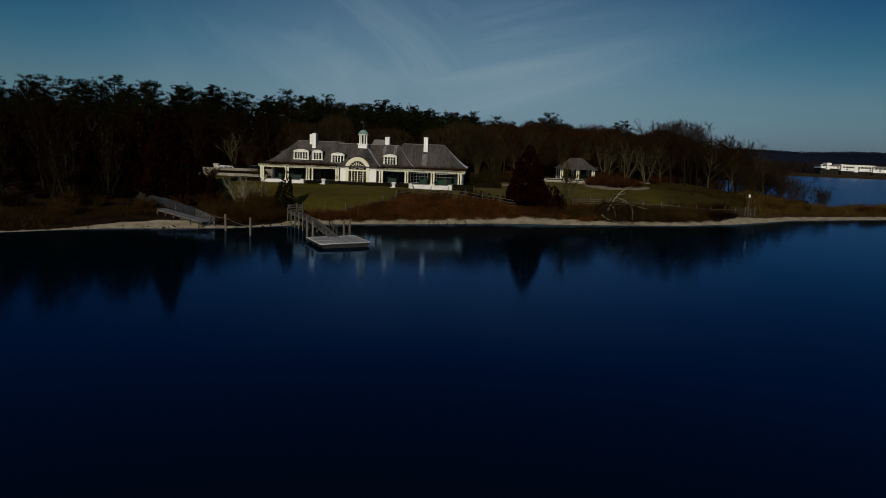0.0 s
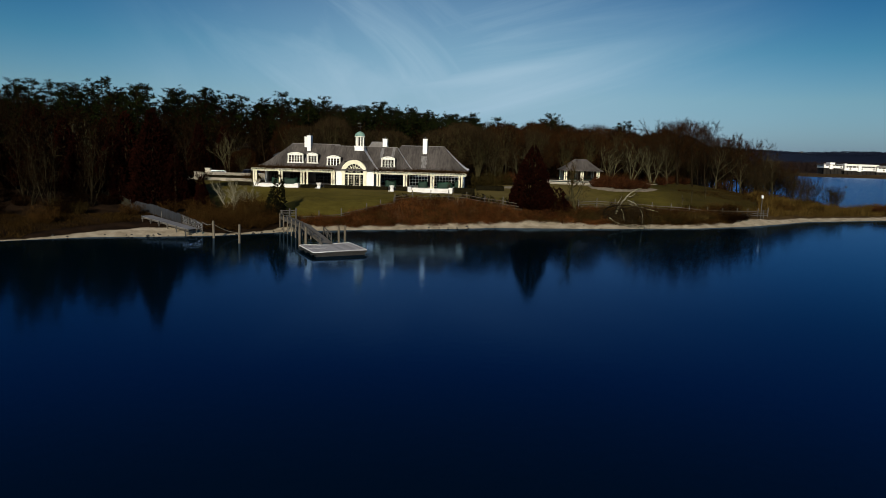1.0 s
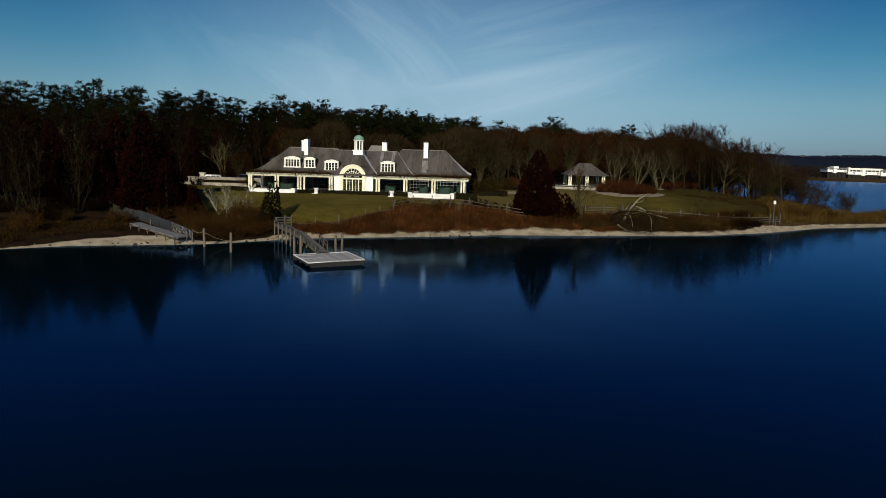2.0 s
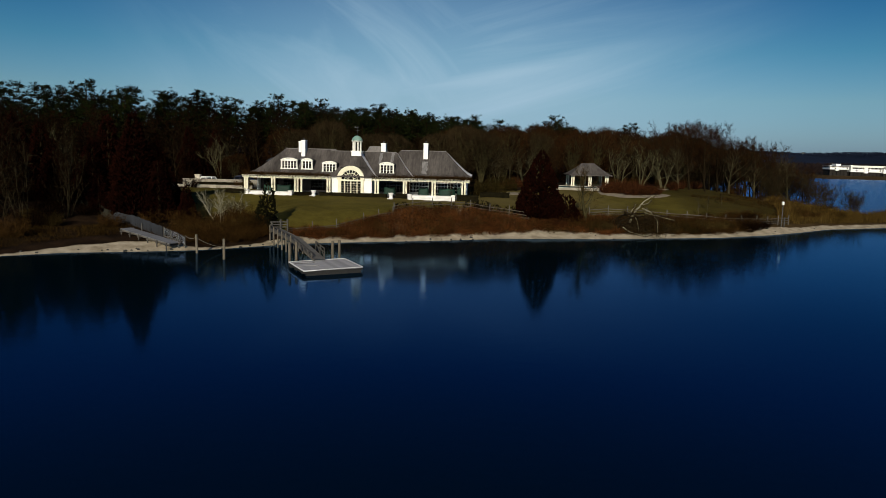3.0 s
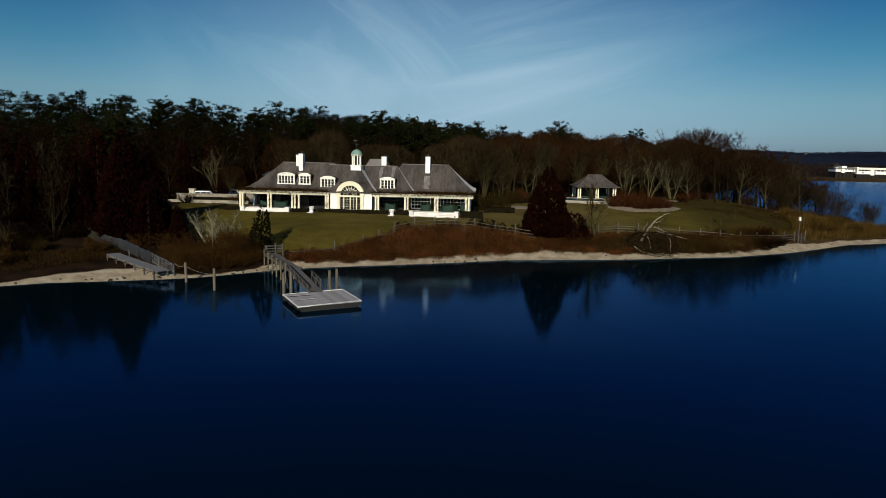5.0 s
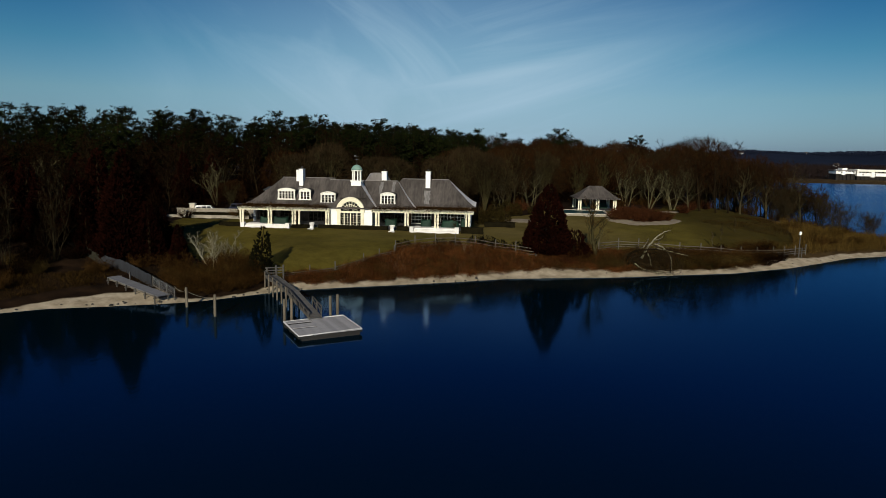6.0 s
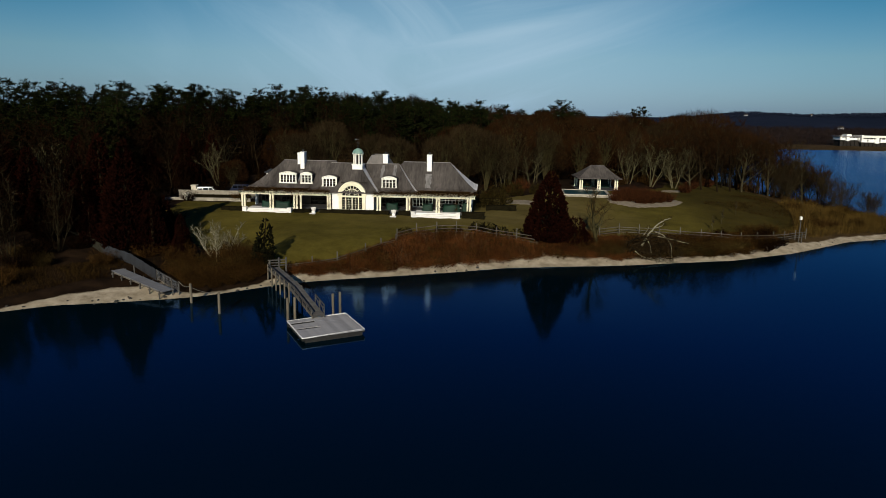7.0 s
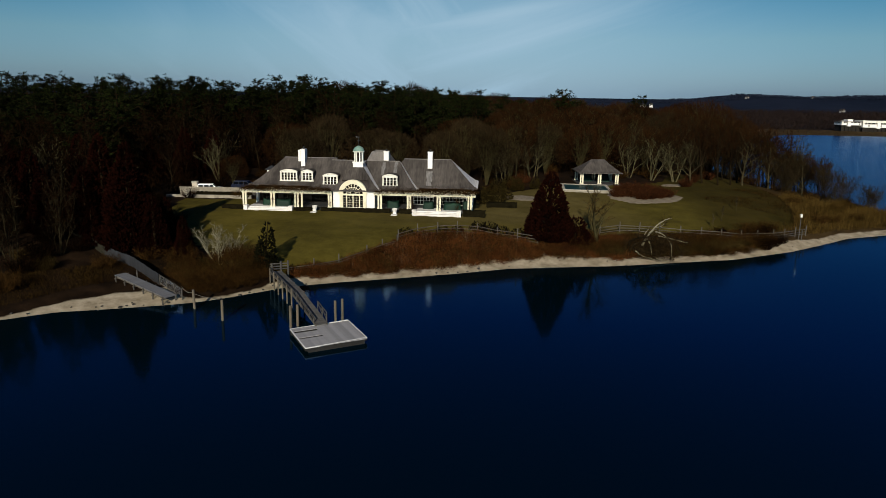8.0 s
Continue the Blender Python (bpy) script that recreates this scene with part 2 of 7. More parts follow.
M_post = material("tan_weathered_pile", (0.050, 0.042, 0.030), (0.150, 0.128, 0.094), 1.6, 12, 0.9, 0.5, each=0.15, stretch=(2, 2, 0.5))
M_moss = material("mossy_dark_plank", (0.007, 0.0070, 0.0038), (0.022, 0.0205, 0.0120), 1.2, 12, 0.9, 0.5, each=0.3)
M_seed = material("pale_seed_stalks", (0.050, 0.034, 0.018), (0.165, 0.120, 0.072), 0.5, 4, 0.95, 0.0, island=0.4, spec=0.02)
M_pierdeck = material("grey_pier_boards", (0.050, 0.048, 0.046), (0.125, 0.121, 0.116), 1.2, 12, 0.85, 0.4, each=0.22)
M_rope = material("grey_rope", (0.12, 0.11, 0.09), (0.26, 0.24, 0.2), 4, 20, 0.9, 0.2)


def roof_material(name, dark, light, course):
    """Weathered shingles: courses as fine relief, streaks down the slope."""
    m = material(name, dark, light, 0.34, 2.6, 0.8, 0.0, stretch=(1.6, 0.3, 0.3), spec=0.2)
    t = m.node_tree
    b = t.nodes["Principled BSDF"]
    co = t.nodes.new("ShaderNodeTexCoord")
    br = t.nodes.new("ShaderNodeTexBrick")
    mp = t.nodes.new("ShaderNodeMapping")
    mp.inputs["Rotation"].default_value = (radians(90), 0, 0)
    t.links.new(co.outputs["Object"], mp.inputs[0])
    t.links.new(mp.outputs[0], br.inputs[0])
    br.inputs["Scale"].default_value = 1.0
    br.inputs["Mortar Size"].default_value = 0.02
    br.inputs["Brick Width"].default_value = 0.32
    br.inputs["Row Height"].default_value = course
    br.inputs["Color1"].default_value = (0.86, 0.86, 0.86, 1)
    br.inputs["Color2"].default_value = (1.10, 1.09, 1.08, 1)
    br.inputs["Mortar"].default_value = (0.68, 0.68, 0.68, 1)
    link = b.inputs["Base Color"].links[0]
    src = link.from_socket
    mx = t.nodes.new("ShaderNodeMix")
    mx.data_type, mx.blend_type = "RGBA", "MULTIPLY"
    mx.inputs[0].default_value = 0.75
    t.links.new(src, mx.inputs[6])
    t.links.new(br.outputs[0], mx.inputs[7])
    t.links.new(mx.outputs[2], b.inputs["Base Color"])
    bp = t.nodes.new("ShaderNodeBump")
    bp.inputs["Strength"].default_value, bp.inputs["Distance"].default_value = 0.5, 0.02
    t.links.new(br.outputs[1], bp.inputs["Height"])
    bp.invert = True
    t.links.new(bp.outputs[0], b.inputs["Normal"])
    return m


M_roof = roof_material("weathered_grey_shingles", (0.020, 0.0175, 0.0160), (0.125, 0.110, 0.100), 0.16)
M_frost = roof_material("frosted_shingles", (0.74, 0.73, 0.72), (0.90, 0.89, 0.88), 0.16)
M_streak = material("frost_streak", (0.060, 0.056, 0.053), (0.26, 0.25, 0.245), 1.1, 7, 0.85, 0.0, stretch=(3, 0.6, 0.6))
M_roof_rear = roof_material("silver_grey_shingles", (0.13, 0.12, 0.115), (0.24, 0.225, 0.21), 0.16)


def glass_material(name, tint, rough=0.04):
    m = bpy.data.materials.new(name)
    m.use_nodes = True
    b = m.node_tree.nodes["Principled BSDF"]
    b.inputs["Base Color"].default_value = (*tint, 1)
    b.inputs["Roughness"].default_value = rough
    b.inputs["IOR"].default_value = 1.22
    b.inputs["Transmission Weight"].default_value = 0.95
    return m


M_glass = glass_material("window_glass", (0.10, 0.11, 0.09))
M_glass_dark = glass_material("tinted_car_glass", (0.03, 0.035, 0.04))


def water_material(name="calm_pond_water", rough=0.085, scale=1.6, strength=0.32, height=0.03, tint=(0.23, 0.41, 0.74, 1)):
    m = bpy.data.materials.new(name)
    m.use_nodes = True
    t = m.node_tree
    t.nodes.remove(t.nodes["Principled BSDF"])
    body = t.nodes.new("ShaderNodeBsdfDiffuse")
    body.inputs["Color"].default_value = (0.0004, 0.0049, 0.0080, 1)
    gloss = t.nodes.new("ShaderNodeBsdfGlossy")
    gloss.inputs["Color"].default_value = tint
    gloss.inputs["Roughness"].default_value = rough
    fres = t.nodes.new("ShaderNodeFresnel")
    fres.inputs["IOR"].default_value = 1.29
    both = t.nodes.new("ShaderNodeMixShader")
    t.links.new(fres.outputs[0], both.inputs[0])
    t.links.new(body.outputs[0], both.inputs[1])
    t.links.new(gloss.outputs[0], both.inputs[2])
    t.links.new(both.outputs[0], t.nodes["Material Output"].inputs["Surface"])
    co = t.nodes.new("ShaderNodeTexCoord")
    n1 = t.nodes.new("ShaderNodeTexNoise")
    n1.inputs["Scale"].default_value, n1.inputs["Detail"].default_value = scale, 4
    n2 = t.nodes.new("ShaderNodeTexNoise")
    n2.inputs["Scale"].default_value, n2.inputs["Detail"].default_value = 0.045, 4
    ad = t.nodes.new("ShaderNodeMath")
    ad.operation = "MULTIPLY"
    b1 = t.nodes.new("ShaderNodeBump")
    b1.inputs["Strength"].default_value, b1.inputs["Distance"].default_value = strength, height
    for n in (n1, n2):
        t.links.new(co.outputs["Object"], n.inputs[0])
        t.links.new(n.outputs[0], ad.inputs[0 if n is n1 else 1])
    t.links.new(ad.outputs[0], b1.inputs["Height"])
    for n in (gloss, fres):
        t.links.new(b1.outputs[0], n.inputs["Normal"])
    return m


M_water = water_material()
M_lagoon = water_material("ruffled_lagoon_water", 0.22, 1.1, 0.8, 0.12, (0.34, 0.49, 0.72, 1))


def ground_material():
    """Sand, lawn, reed marsh and leaf litter, told apart by the masks in the ground's attribute."""
    m = bpy.data.materials.new("shore_ground")
    m.use_nodes = True
    t = m.node_tree
    b = t.nodes["Principled BSDF"]
    b.inputs["Roughness"].default_value = 0.95
    b.inputs["Specular IOR Level"].default_value = 0.04
    at = t.nodes.new("ShaderNodeAttribute")
    at.attribute_name = "cover"
    sep = t.nodes.new("ShaderNodeSeparateColor")
    t.links.new(at.outputs["Color"], sep.inputs[0])
    co = t.nodes.new("ShaderNodeTexCoord")
    edge = t.nodes.new("ShaderNodeTexNoise")
    edge.inputs["Scale"].default_value, edge.inputs["Detail"].default_value = 0.8, 6
    t.links.new(co.outputs["Object"], edge.inputs[0])

    def ramp(scale, detail, dark, light, lo=0.35, hi=0.65, grain=0.65):
        n = t.nodes.new("ShaderNodeTexNoise")
        n.inputs["Scale"].default_value, n.inputs["Detail"].default_value = scale, detail
        n.inputs["Roughness"].default_value = grain
        r = t.nodes.new("ShaderNodeValToRGB")
        r.color_ramp.elements[0].position, r.color_ramp.elements[1].position = lo, hi
        r.color_ramp.elements[0].color, r.color_ramp.elements[1].color = (*dark, 1), (*light, 1)
        t.links.new(co.outputs["Object"], n.inputs[0])
        t.links.new(n.outputs[0], r.inputs[0])
        return r.outputs[0]

    litter = ramp(0.5, 8, (0.006, 0.0035, 0.002), (0.022, 0.0125, 0.0065))
    lawn = ramp(0.11, 12, (0.036, 0.0295, 0.0048), (0.122, 0.099, 0.0190), 0.30, 0.70, 0.78)
    # the east side's fall-off in brightness, put into a darker lawn colour
    dim_lawn = ramp(0.16, 12, (0.013, 0.0110, 0.0022), (0.056, 0.0410, 0.0085), 0.30, 0.70, 0.78)
    east_dim = t.nodes.new("ShaderNodeMix")
    east_dim.data_type = "RGBA"
    t.links.new(at.outputs["Alpha"], east_dim.inputs[0])
    dry = t.nodes.new("ShaderNodeMix")
    dry.data_type = "RGBA"
    dormant = t.nodes.new("ShaderNodeAttribute")
    dormant.attribute_name = "dormant"
    t.links.new(dormant.outputs["Fac"], dry.inputs[0])
    t.links.new(lawn, dry.inputs[6])
    t.links.new(ramp(0.2, 12, (0.060, 0.046, 0.0135), (0.150, 0.118, 0.0440), 0.30, 0.70, 0.78), dry.inputs[7])
    t.links.new(dry.outputs[2], east_dim.inputs[6])
    t.links.new(dim_lawn, east_dim.inputs[7])
    lawn = east_dim.outputs[2]
    sand = ramp(0.7, 9, (0.215, 0.178, 0.122), (0.42, 0.36, 0.27))
    marsh = ramp(0.3, 8, (0.028, 0.017, 0.0065), (0.072, 0.047, 0.019))
    colour = litter
    for k, c in ((2, marsh), (1, lawn), (0, sand)):
        ad = t.nodes.new("ShaderNodeMath")
        ad.operation = "MULTIPLY_ADD"
        ad.inputs[1].default_value = 0.5
        t.links.new(edge.outputs[0], ad.inputs[0])
        t.links.new(sep.outputs[k], ad.inputs[2])
        mr = t.nodes.new("ShaderNodeMapRange")
        mr.inputs["From Min"].default_value, mr.inputs["From Max"].default_value = 0.66, 0.84
        t.links.new(ad.outputs[0], mr.inputs[0])
        mx = t.nodes.new("ShaderNodeMix")
        mx.data_type = "RGBA"
        t.links.new(mr.outputs[0], mx.inputs[0])
        t.links.new(colour, mx.inputs[6])
        t.links.new(c, mx.inputs[7])
        colour = mx.outputs[2]
    t.links.new(colour, b.inputs["Base Color"])
    bn = t.nodes.new("ShaderNodeTexNoise")
    bn.inputs["Scale"].default_value, bn.inputs["Detail"].default_value = 5.0, 6
    t.links.new(co.outputs["Object"], bn.inputs[0])
    bp = t.nodes.new("ShaderNodeBump")
    bp.inputs["Strength"].default_value, bp.inputs["Distance"].default_value = 0.6, 0.06
    t.links.new(bn.outputs[0], bp.inputs["Height"])
    t.links.new(bp.outputs[0], b.inputs["Normal"])
    return m


M_ground = ground_material()


# ---- mesh tools ----
class Shape:
    """Collects vertices and faces of one mesh."""

    def __init__(self):
        self.v, self.f = [], []

    def poly(self, *points):
        n = len(self.v)
        self.v.extend(tuple(p) for p in points)
        self.f.append(tuple(range(n, n + len(points))))
        return self

    def box(self, x0, y0, z0, x1, y1, z1, turn=None):
        pts = [Vector((x, y, z)) for z in (z0, z1) for x, y in ((x0, y0), (x1, y0), (x1, y1), (x0, y1))]
        if turn is not None:
            pts = [turn @ p for p in pts]
        n = len(self.v)
        self.v.extend(tuple(p) for p in pts)
        self.f.extend(tuple(n + i for i in q) for q in ((3, 2, 1, 0), (4, 5, 6, 7), (0, 1, 5, 4), (1, 2, 6, 5), (2, 3, 7, 6), (3, 0, 4, 7)))
        return self

    def beam(self, a, b, w, h):
        """A squared timber from a to b, w wide and h deep."""
        a, b = Vector(a), Vector(b)
        way = (b - a)
        turn = Matrix.Translation(a) @ way.to_track_quat("Y", "Z").to_matrix().to_4x4()
        return self.box(-w / 2, 0, -h / 2, w / 2, way.length, h / 2, turn)

    def tube(self, points, radii, sides=6, cap=True):
        n0 = len(self.v)
        k = len(points)
        for i, p in enumerate(points):
            a = points[min(i + 1, k - 1)] - points[max(i - 1, 0)]
            a = a.normalized() if a.length > 1e-6 else Vector((0, 0, 1))
            u = a.orthogonal().normalized()
            w = a.cross(u)
            for s in range(sides):
                ang = 2 * math.pi * s / sides
                self.v.append(tuple(p + (u * math.cos(ang) + w * math.sin(ang)) * radii[i]))
        for i in range(k - 1):
            for s in range(sides):
                a, b = n0 + i * sides + s, n0 + i * sides + (s + 1) % sides
                self.f.append((a, b, b + sides, a + sides))
        if cap:
            self.f.append(tuple(n0 + (k - 1) * sides + s for s in range(sides)))
            self.f.append(tuple(n0 + s for s in reversed(range(sides))))
        return self

    def lathe(self, profile, centre=(0, 0, 0), sides=12):
        """profile: rows of (radius, height)."""
        pts = [Vector((centre[0], centre[1], centre[2] + h)) for r, h in profile]
        n0 = len(self.v)
        for (r, h), c in zip(profile, pts):
            for s in range(sides):
                ang = 2 * math.pi * (s + 0.5) / sides
                self.v.append((c.x + r * math.cos(ang), c.y + r * math.sin(ang), c.z))
        for i in range(len(profile) - 1):
            for s in range(sides):
                a, b = n0 + i * sides + s, n0 + i * sides + (s + 1) % sides
                self.f.append((a, b, b + sides, a + sides))
        self.f.append(tuple(n0 + (len(profile) - 1) * sides + s for s in range(sides)))
        self.f.append(tuple(n0 + s for s in reversed(range(sides))))
        return self

    def slab(self, outline, y0, y1):
        """An outline in x and z, drawn out from y0 to y1."""
        n, k = len(self.v), len(outline)
        self.v.extend((x, y, z) for y in (y0, y1) for x, z in outline)
        self.f.append(tuple(n + i for i in range(k)))
        self.f.append(tuple(n + k + i for i in reversed(range(k))))
        self.f.extend((n + i, n + k + i, n + k + (i + 1) % k, n + (i + 1) % k) for i in range(k))
        return self

    def mesh(self, name, mat, smooth=False):
        me = bpy.data.meshes.new(name)
        me.from_pydata(self.v, [], self.f)
        me.materials.append(mat)
        if smooth:
            me.polygons.foreach_set("use_smooth", [True] * len(me.polygons))
        me.update()
        return me


def part(name, shape, mat, parent=None, label="", smooth=False):
    me = shape if isinstance(shape, bpy.types.Mesh) else shape.mesh(name, mat, smooth)
    ob = new(name, me)
    if parent:
        ob.parent = parent
    return tagged(ob, label)


def thing(name, label, category, group="", at=(0, 0, 0), turn=0.0, kind=""):
    ob = new(name)
    ob.empty_display_size = 0.3
    ob.matrix_basis = pose(*at, 0, 0, turn)
    return tagged(ob, label, category, group, kind)


def single(name, shape, mat, label, category, group="", kind="", smooth=False):
    return tagged(part(name, shape, mat, None, "", smooth), label, category, group, kind)


# ---- the lie of the land ----
SHORE_X = (-400, -160, -90, -60, -48.3, -43.2, -39.3, -34.4, -29.3, -26.8, -24.4, -21.9, -18.3, -13.4, -7, 0, 6.8, 14.2, 21.7, 29.9, 38.2, 48.6, 55.1, 62.4, 69.4, 85, 130, 220, 500)
SHORE_Y = (20, 40, 58, 69, 74.7, 78.7, 81.4, 82.8, 84.5, 85.6, 87.2, 89.4, 92.3, 94.4, 96.6, 99.2, 102.2, 103.6, 104.8, 107.2, 109.5, 115.1, 119.9, 125.6, 128.5, 135, 160, 200, 260)
LAGOON_Y = (100, 150, 165, 177, 187, 192, 231, 300, 400, 450, 520)
LAGOON_X = (83, 84, 85, 84, 81, 76, 79, 110, 172, 197, 240)


def smooth_step(a, b, x):
    s = np.clip((x - a) / (b - a), 0, 1)
    return s * s * (3 - 2 * s)


def inland(x, y):
    return y - np.interp(x, SHORE_X, SHORE_Y)


def lagoon_depth(x, y):
    """Metres inside the far lagoon's edge, negative on land."""
    west = x - np.interp(y, LAGOON_Y, LAGOON_X)
    south = inland(x, y) - 19 - 0.12 * np.clip(x - 85, 0, 300)
    north = 449 - 0.25 * (x - 195) - y
    return np.minimum(np.minimum(west * 0.9, south), north * 0.8)


POOL_RISE = 0.18


def ground_z(x, y):
    x, y = np.asarray(x, float), np.asarray(y, float)
    d = inland(x, y)
    deep = (-300, -60, -10, 0)
    mid = np.interp(d, (*deep, 2, 3.5, 6, 10, 14, 25, 45, 70, 130, 230, 700), (-6, -4, -1.4, 0, 0.5, 1.0, 2.1, 3.0, 3.4, 3.75, 4.0, 4.3, 5.4, 7.5, 8.0))
    east = np.interp(d, (*deep, 2, 4.5, 9, 14, 25, 45, 70, 130, 230, 700), (-6, -4, -1.4, 0, 0.5, 0.95, 1.75, 2.5, 3.4, 4.0, 4.3, 5.4, 7.5, 8.0))
    k = smooth_step(13, 21, x)
    h = mid * (1 - k) + east * k
    west = 1 - smooth_step(-29, -20, x)
    low = np.interp(d, (0, 2.5, 6, 14, 20, 28, 36, 45), (0, 0.45, 0.85, 1.25, 1.6, 3.0, 3.75, 4.0))
    h = np.where((d > 0) & (d < 45), h * (1 - west) + low * west, h)
    h = h + 0.7 * smooth_step(120, 140, y) * smooth_step(14, 20, x) * (1 - smooth_step(42, 62, x)) * (1 - smooth_step(160, 185, y))
    h = h + POOL_RISE * smooth_step(133, 140, y) * smooth_step(13, 19, x) * (1 - smooth_step(30, 37, x)) * (1 - smooth_step(160, 168, y))
    s = lagoon_depth(x, y)
    near = smooth_step(-26, 0, s)
    h = np.where(d > 0, np.where(s > 0, -np.minimum(s * 0.12, 1.5), h * (1 - near) + near * 0.02), h)
    far = smooth_step(400, 430, y) * smooth_step(120, 180, x)
    h = np.where((far > 0) & (s < 0), h * (1 - far) + far * 1.4, h)
    hills = smooth_step(1100, 1500, y) * (1 - smooth_step(1560, 1950, y)) * (np.interp(x, (-400, 0, 240, 430, 520, 590, 700, 900, 1300), (3, 3, 5, 8, 14, 24, 20, 25, 22)) + 0.8 * np.sin(x * 0.031) + 0.6 * np.sin(x * 0.083 + 1))
    bumps = 0.05 * np.sin(x * 1.3 + 0.7 * y) * np.sin(0.9 * y - 0.5 * x) + 0.04 * np.sin(2.9 * x) * np.sin(2.3 * y + 1)
    return h + hills + bumps * smooth_step(0, 3, d)


def gz(x, y):
    return float(ground_z(x, y))


def spaced(a, b, step, reach, growth=1.16):
    mid = list(np.arange(a, b, step))
    low, high, s = [a], [b], step
    while high[-1] < reach:
        s *= growth
        high.append(high[-1] + s)
        low.append(low[-1] - s)
    return np.array(sorted(low[1:]) + mid + high)


LAWN = ((-20.3, 93.6), (-14, 97.6), (-10.9, 100.2), (-7.2, 104.2), (-4.8, 106.4), (-2.2, 107.8), (0.5, 108.7), (3.3, 109.0), (6.2, 108.5), (8.8, 108.2), (11.4, 108), (19, 114),
        (24, 116), (33, 116.2), (41, 116), (47, 120), (55, 128), (60, 140), (64, 160), (63, 178), (48, 172), (42, 158), (33, 150), (16, 150), (8, 141), (3, 141), (-36, 129.6), (-44, 129.6), (-43, 118), (-33, 104), (-28, 99))


def in_lawn(x, y):
    inside = np.zeros(x.shape, bool)
    for (ax, ay), (bx, by) in zip(LAWN, LAWN[1:] + LAWN[:1]):
        cross = ((ay > y) != (by > y)) & (x < (bx - ax) * (y - ay) / (by - ay + 1e-12) + ax)
        inside ^= cross
    return inside


def build_ground():
    xs, ys = np.union1d(spaced(-62, 92, 0.8, 3600), np.arange(210, 1300, 22)), np.union1d(spaced(72, 152, 0.8, 3600), np.arange(1010, 1990, 45))
    gx, gy = np.meshgrid(xs, ys)
    z = ground_z(gx, gy)
    nx, ny = len(xs), len(ys)
    me = bpy.data.meshes.new("ground")
    v = np.stack([gx.ravel(), gy.ravel(), z.ravel()], 1)
    i = np.arange(nx * ny).reshape(ny, nx)
    f = np.stack([i[:-1, :-1].ravel(), i[:-1, 1:].ravel(), i[1:, 1:].ravel(), i[1:, :-1].ravel()], 1)
    me.from_pydata(v.tolist(), [], f.tolist())
    d, s = inland(gx, gy), lagoon_depth(gx, gy)
    width = np.interp(gx, (-80, -44, -36, -31, -28.6, -26, -22, -19.5, -12, 0, 8, 12, 20, 30, 37, 41, 50, 56, 62, 75, 95), (0.0, 0.2, 3.4, 4.4, 1.2, 0.3, 0.5, 1.9, 2.3, 2.2, 3.0, 3.8, 2.6, 1.7, 1.3, 3.0, 3.2, 1.6, 1.9, 1.8, 1.5))
    sand = np.clip(0.62 + (width - d) * 0.45, 0, 1) * (gy < 400)
    lawn = np.where(in_lawn(gx, gy), 0.9, 0.0)
    marsh = np.clip(smooth_step(38, 50, gx) * 0.75 * (d < 60) + 0.9 * (gy > 400) * (gy < 475) * (gx > 100) + 0.3 * (gx < -30) * (d < 14), 0, 1)
    # mask of the lawn darkened towards the east
    east_dim = smooth_step(33, 46, gx) * 0.9
    cover = me.color_attributes.new("cover", "FLOAT_COLOR", "POINT")
    cover.data.foreach_set("color", np.stack([sand.ravel(), lawn.ravel(), marsh.ravel(), east_dim.ravel()], 1).astype(np.float32).ravel())
    sere = 0.75 * smooth_step(109, 120, gy) * smooth_step(-22, 2, gx) * (1 - smooth_step(20, 34, gx))
    me.attributes.new("dormant", "FLOAT", "POINT").data.foreach_set("value", sere.astype(np.float32).ravel())
    me.materials.append(M_ground)
    # land beyond 1000 m takes the haze-tinted hill colour
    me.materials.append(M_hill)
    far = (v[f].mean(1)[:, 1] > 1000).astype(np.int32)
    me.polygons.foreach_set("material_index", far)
    me.polygons.foreach_set("use_smooth", [True] * len(f))
    return tagged(new("ground", me), "sandy shore, winter lawn, leaf litter and far hills", "ground", kind="structure")


build_ground()


def build_water():
    """The pond before the spit, and the lagoon behind it, which the wind ruffles more."""
    pond, lagoon = Shape(), Shape()
    xs = (-1500,) + SHORE_X[1:-1] + (1500,)
    ys = [float(np.interp(x, SHORE_X, SHORE_Y)) + 9 for x in xs]
    for k in range(len(xs) - 1):
        pond.poly((xs[k], -2500, 0), (xs[k + 1], -2500, 0), (xs[k + 1], ys[k + 1], 0), (xs[k], ys[k], 0))
        if xs[k] >= 55:
            lagoon.poly((xs[k], ys[k], 0), (xs[k + 1], ys[k + 1], 0), (xs[k + 1], 470, 0), (xs[k], 470, 0))
    single("water", pond, M_water, "calm dark blue pond water, lightly rippled", "water", kind="structure")
    single("water_lagoon", lagoon, M_lagoon, "blue lagoon water ruffled by the wind", "water", kind="structure")


build_water()


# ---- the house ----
# brown joinery, with the porch's deep shade put into its colour
M_loggia = material("shade_dark_joinery", (0.007, 0.005, 0.004), (0.024, 0.016, 0.011), 1.0, 8, 0.6, 0.2)
house = thing("house", "white stucco lake house with grey shingled hipped roofs", "house")


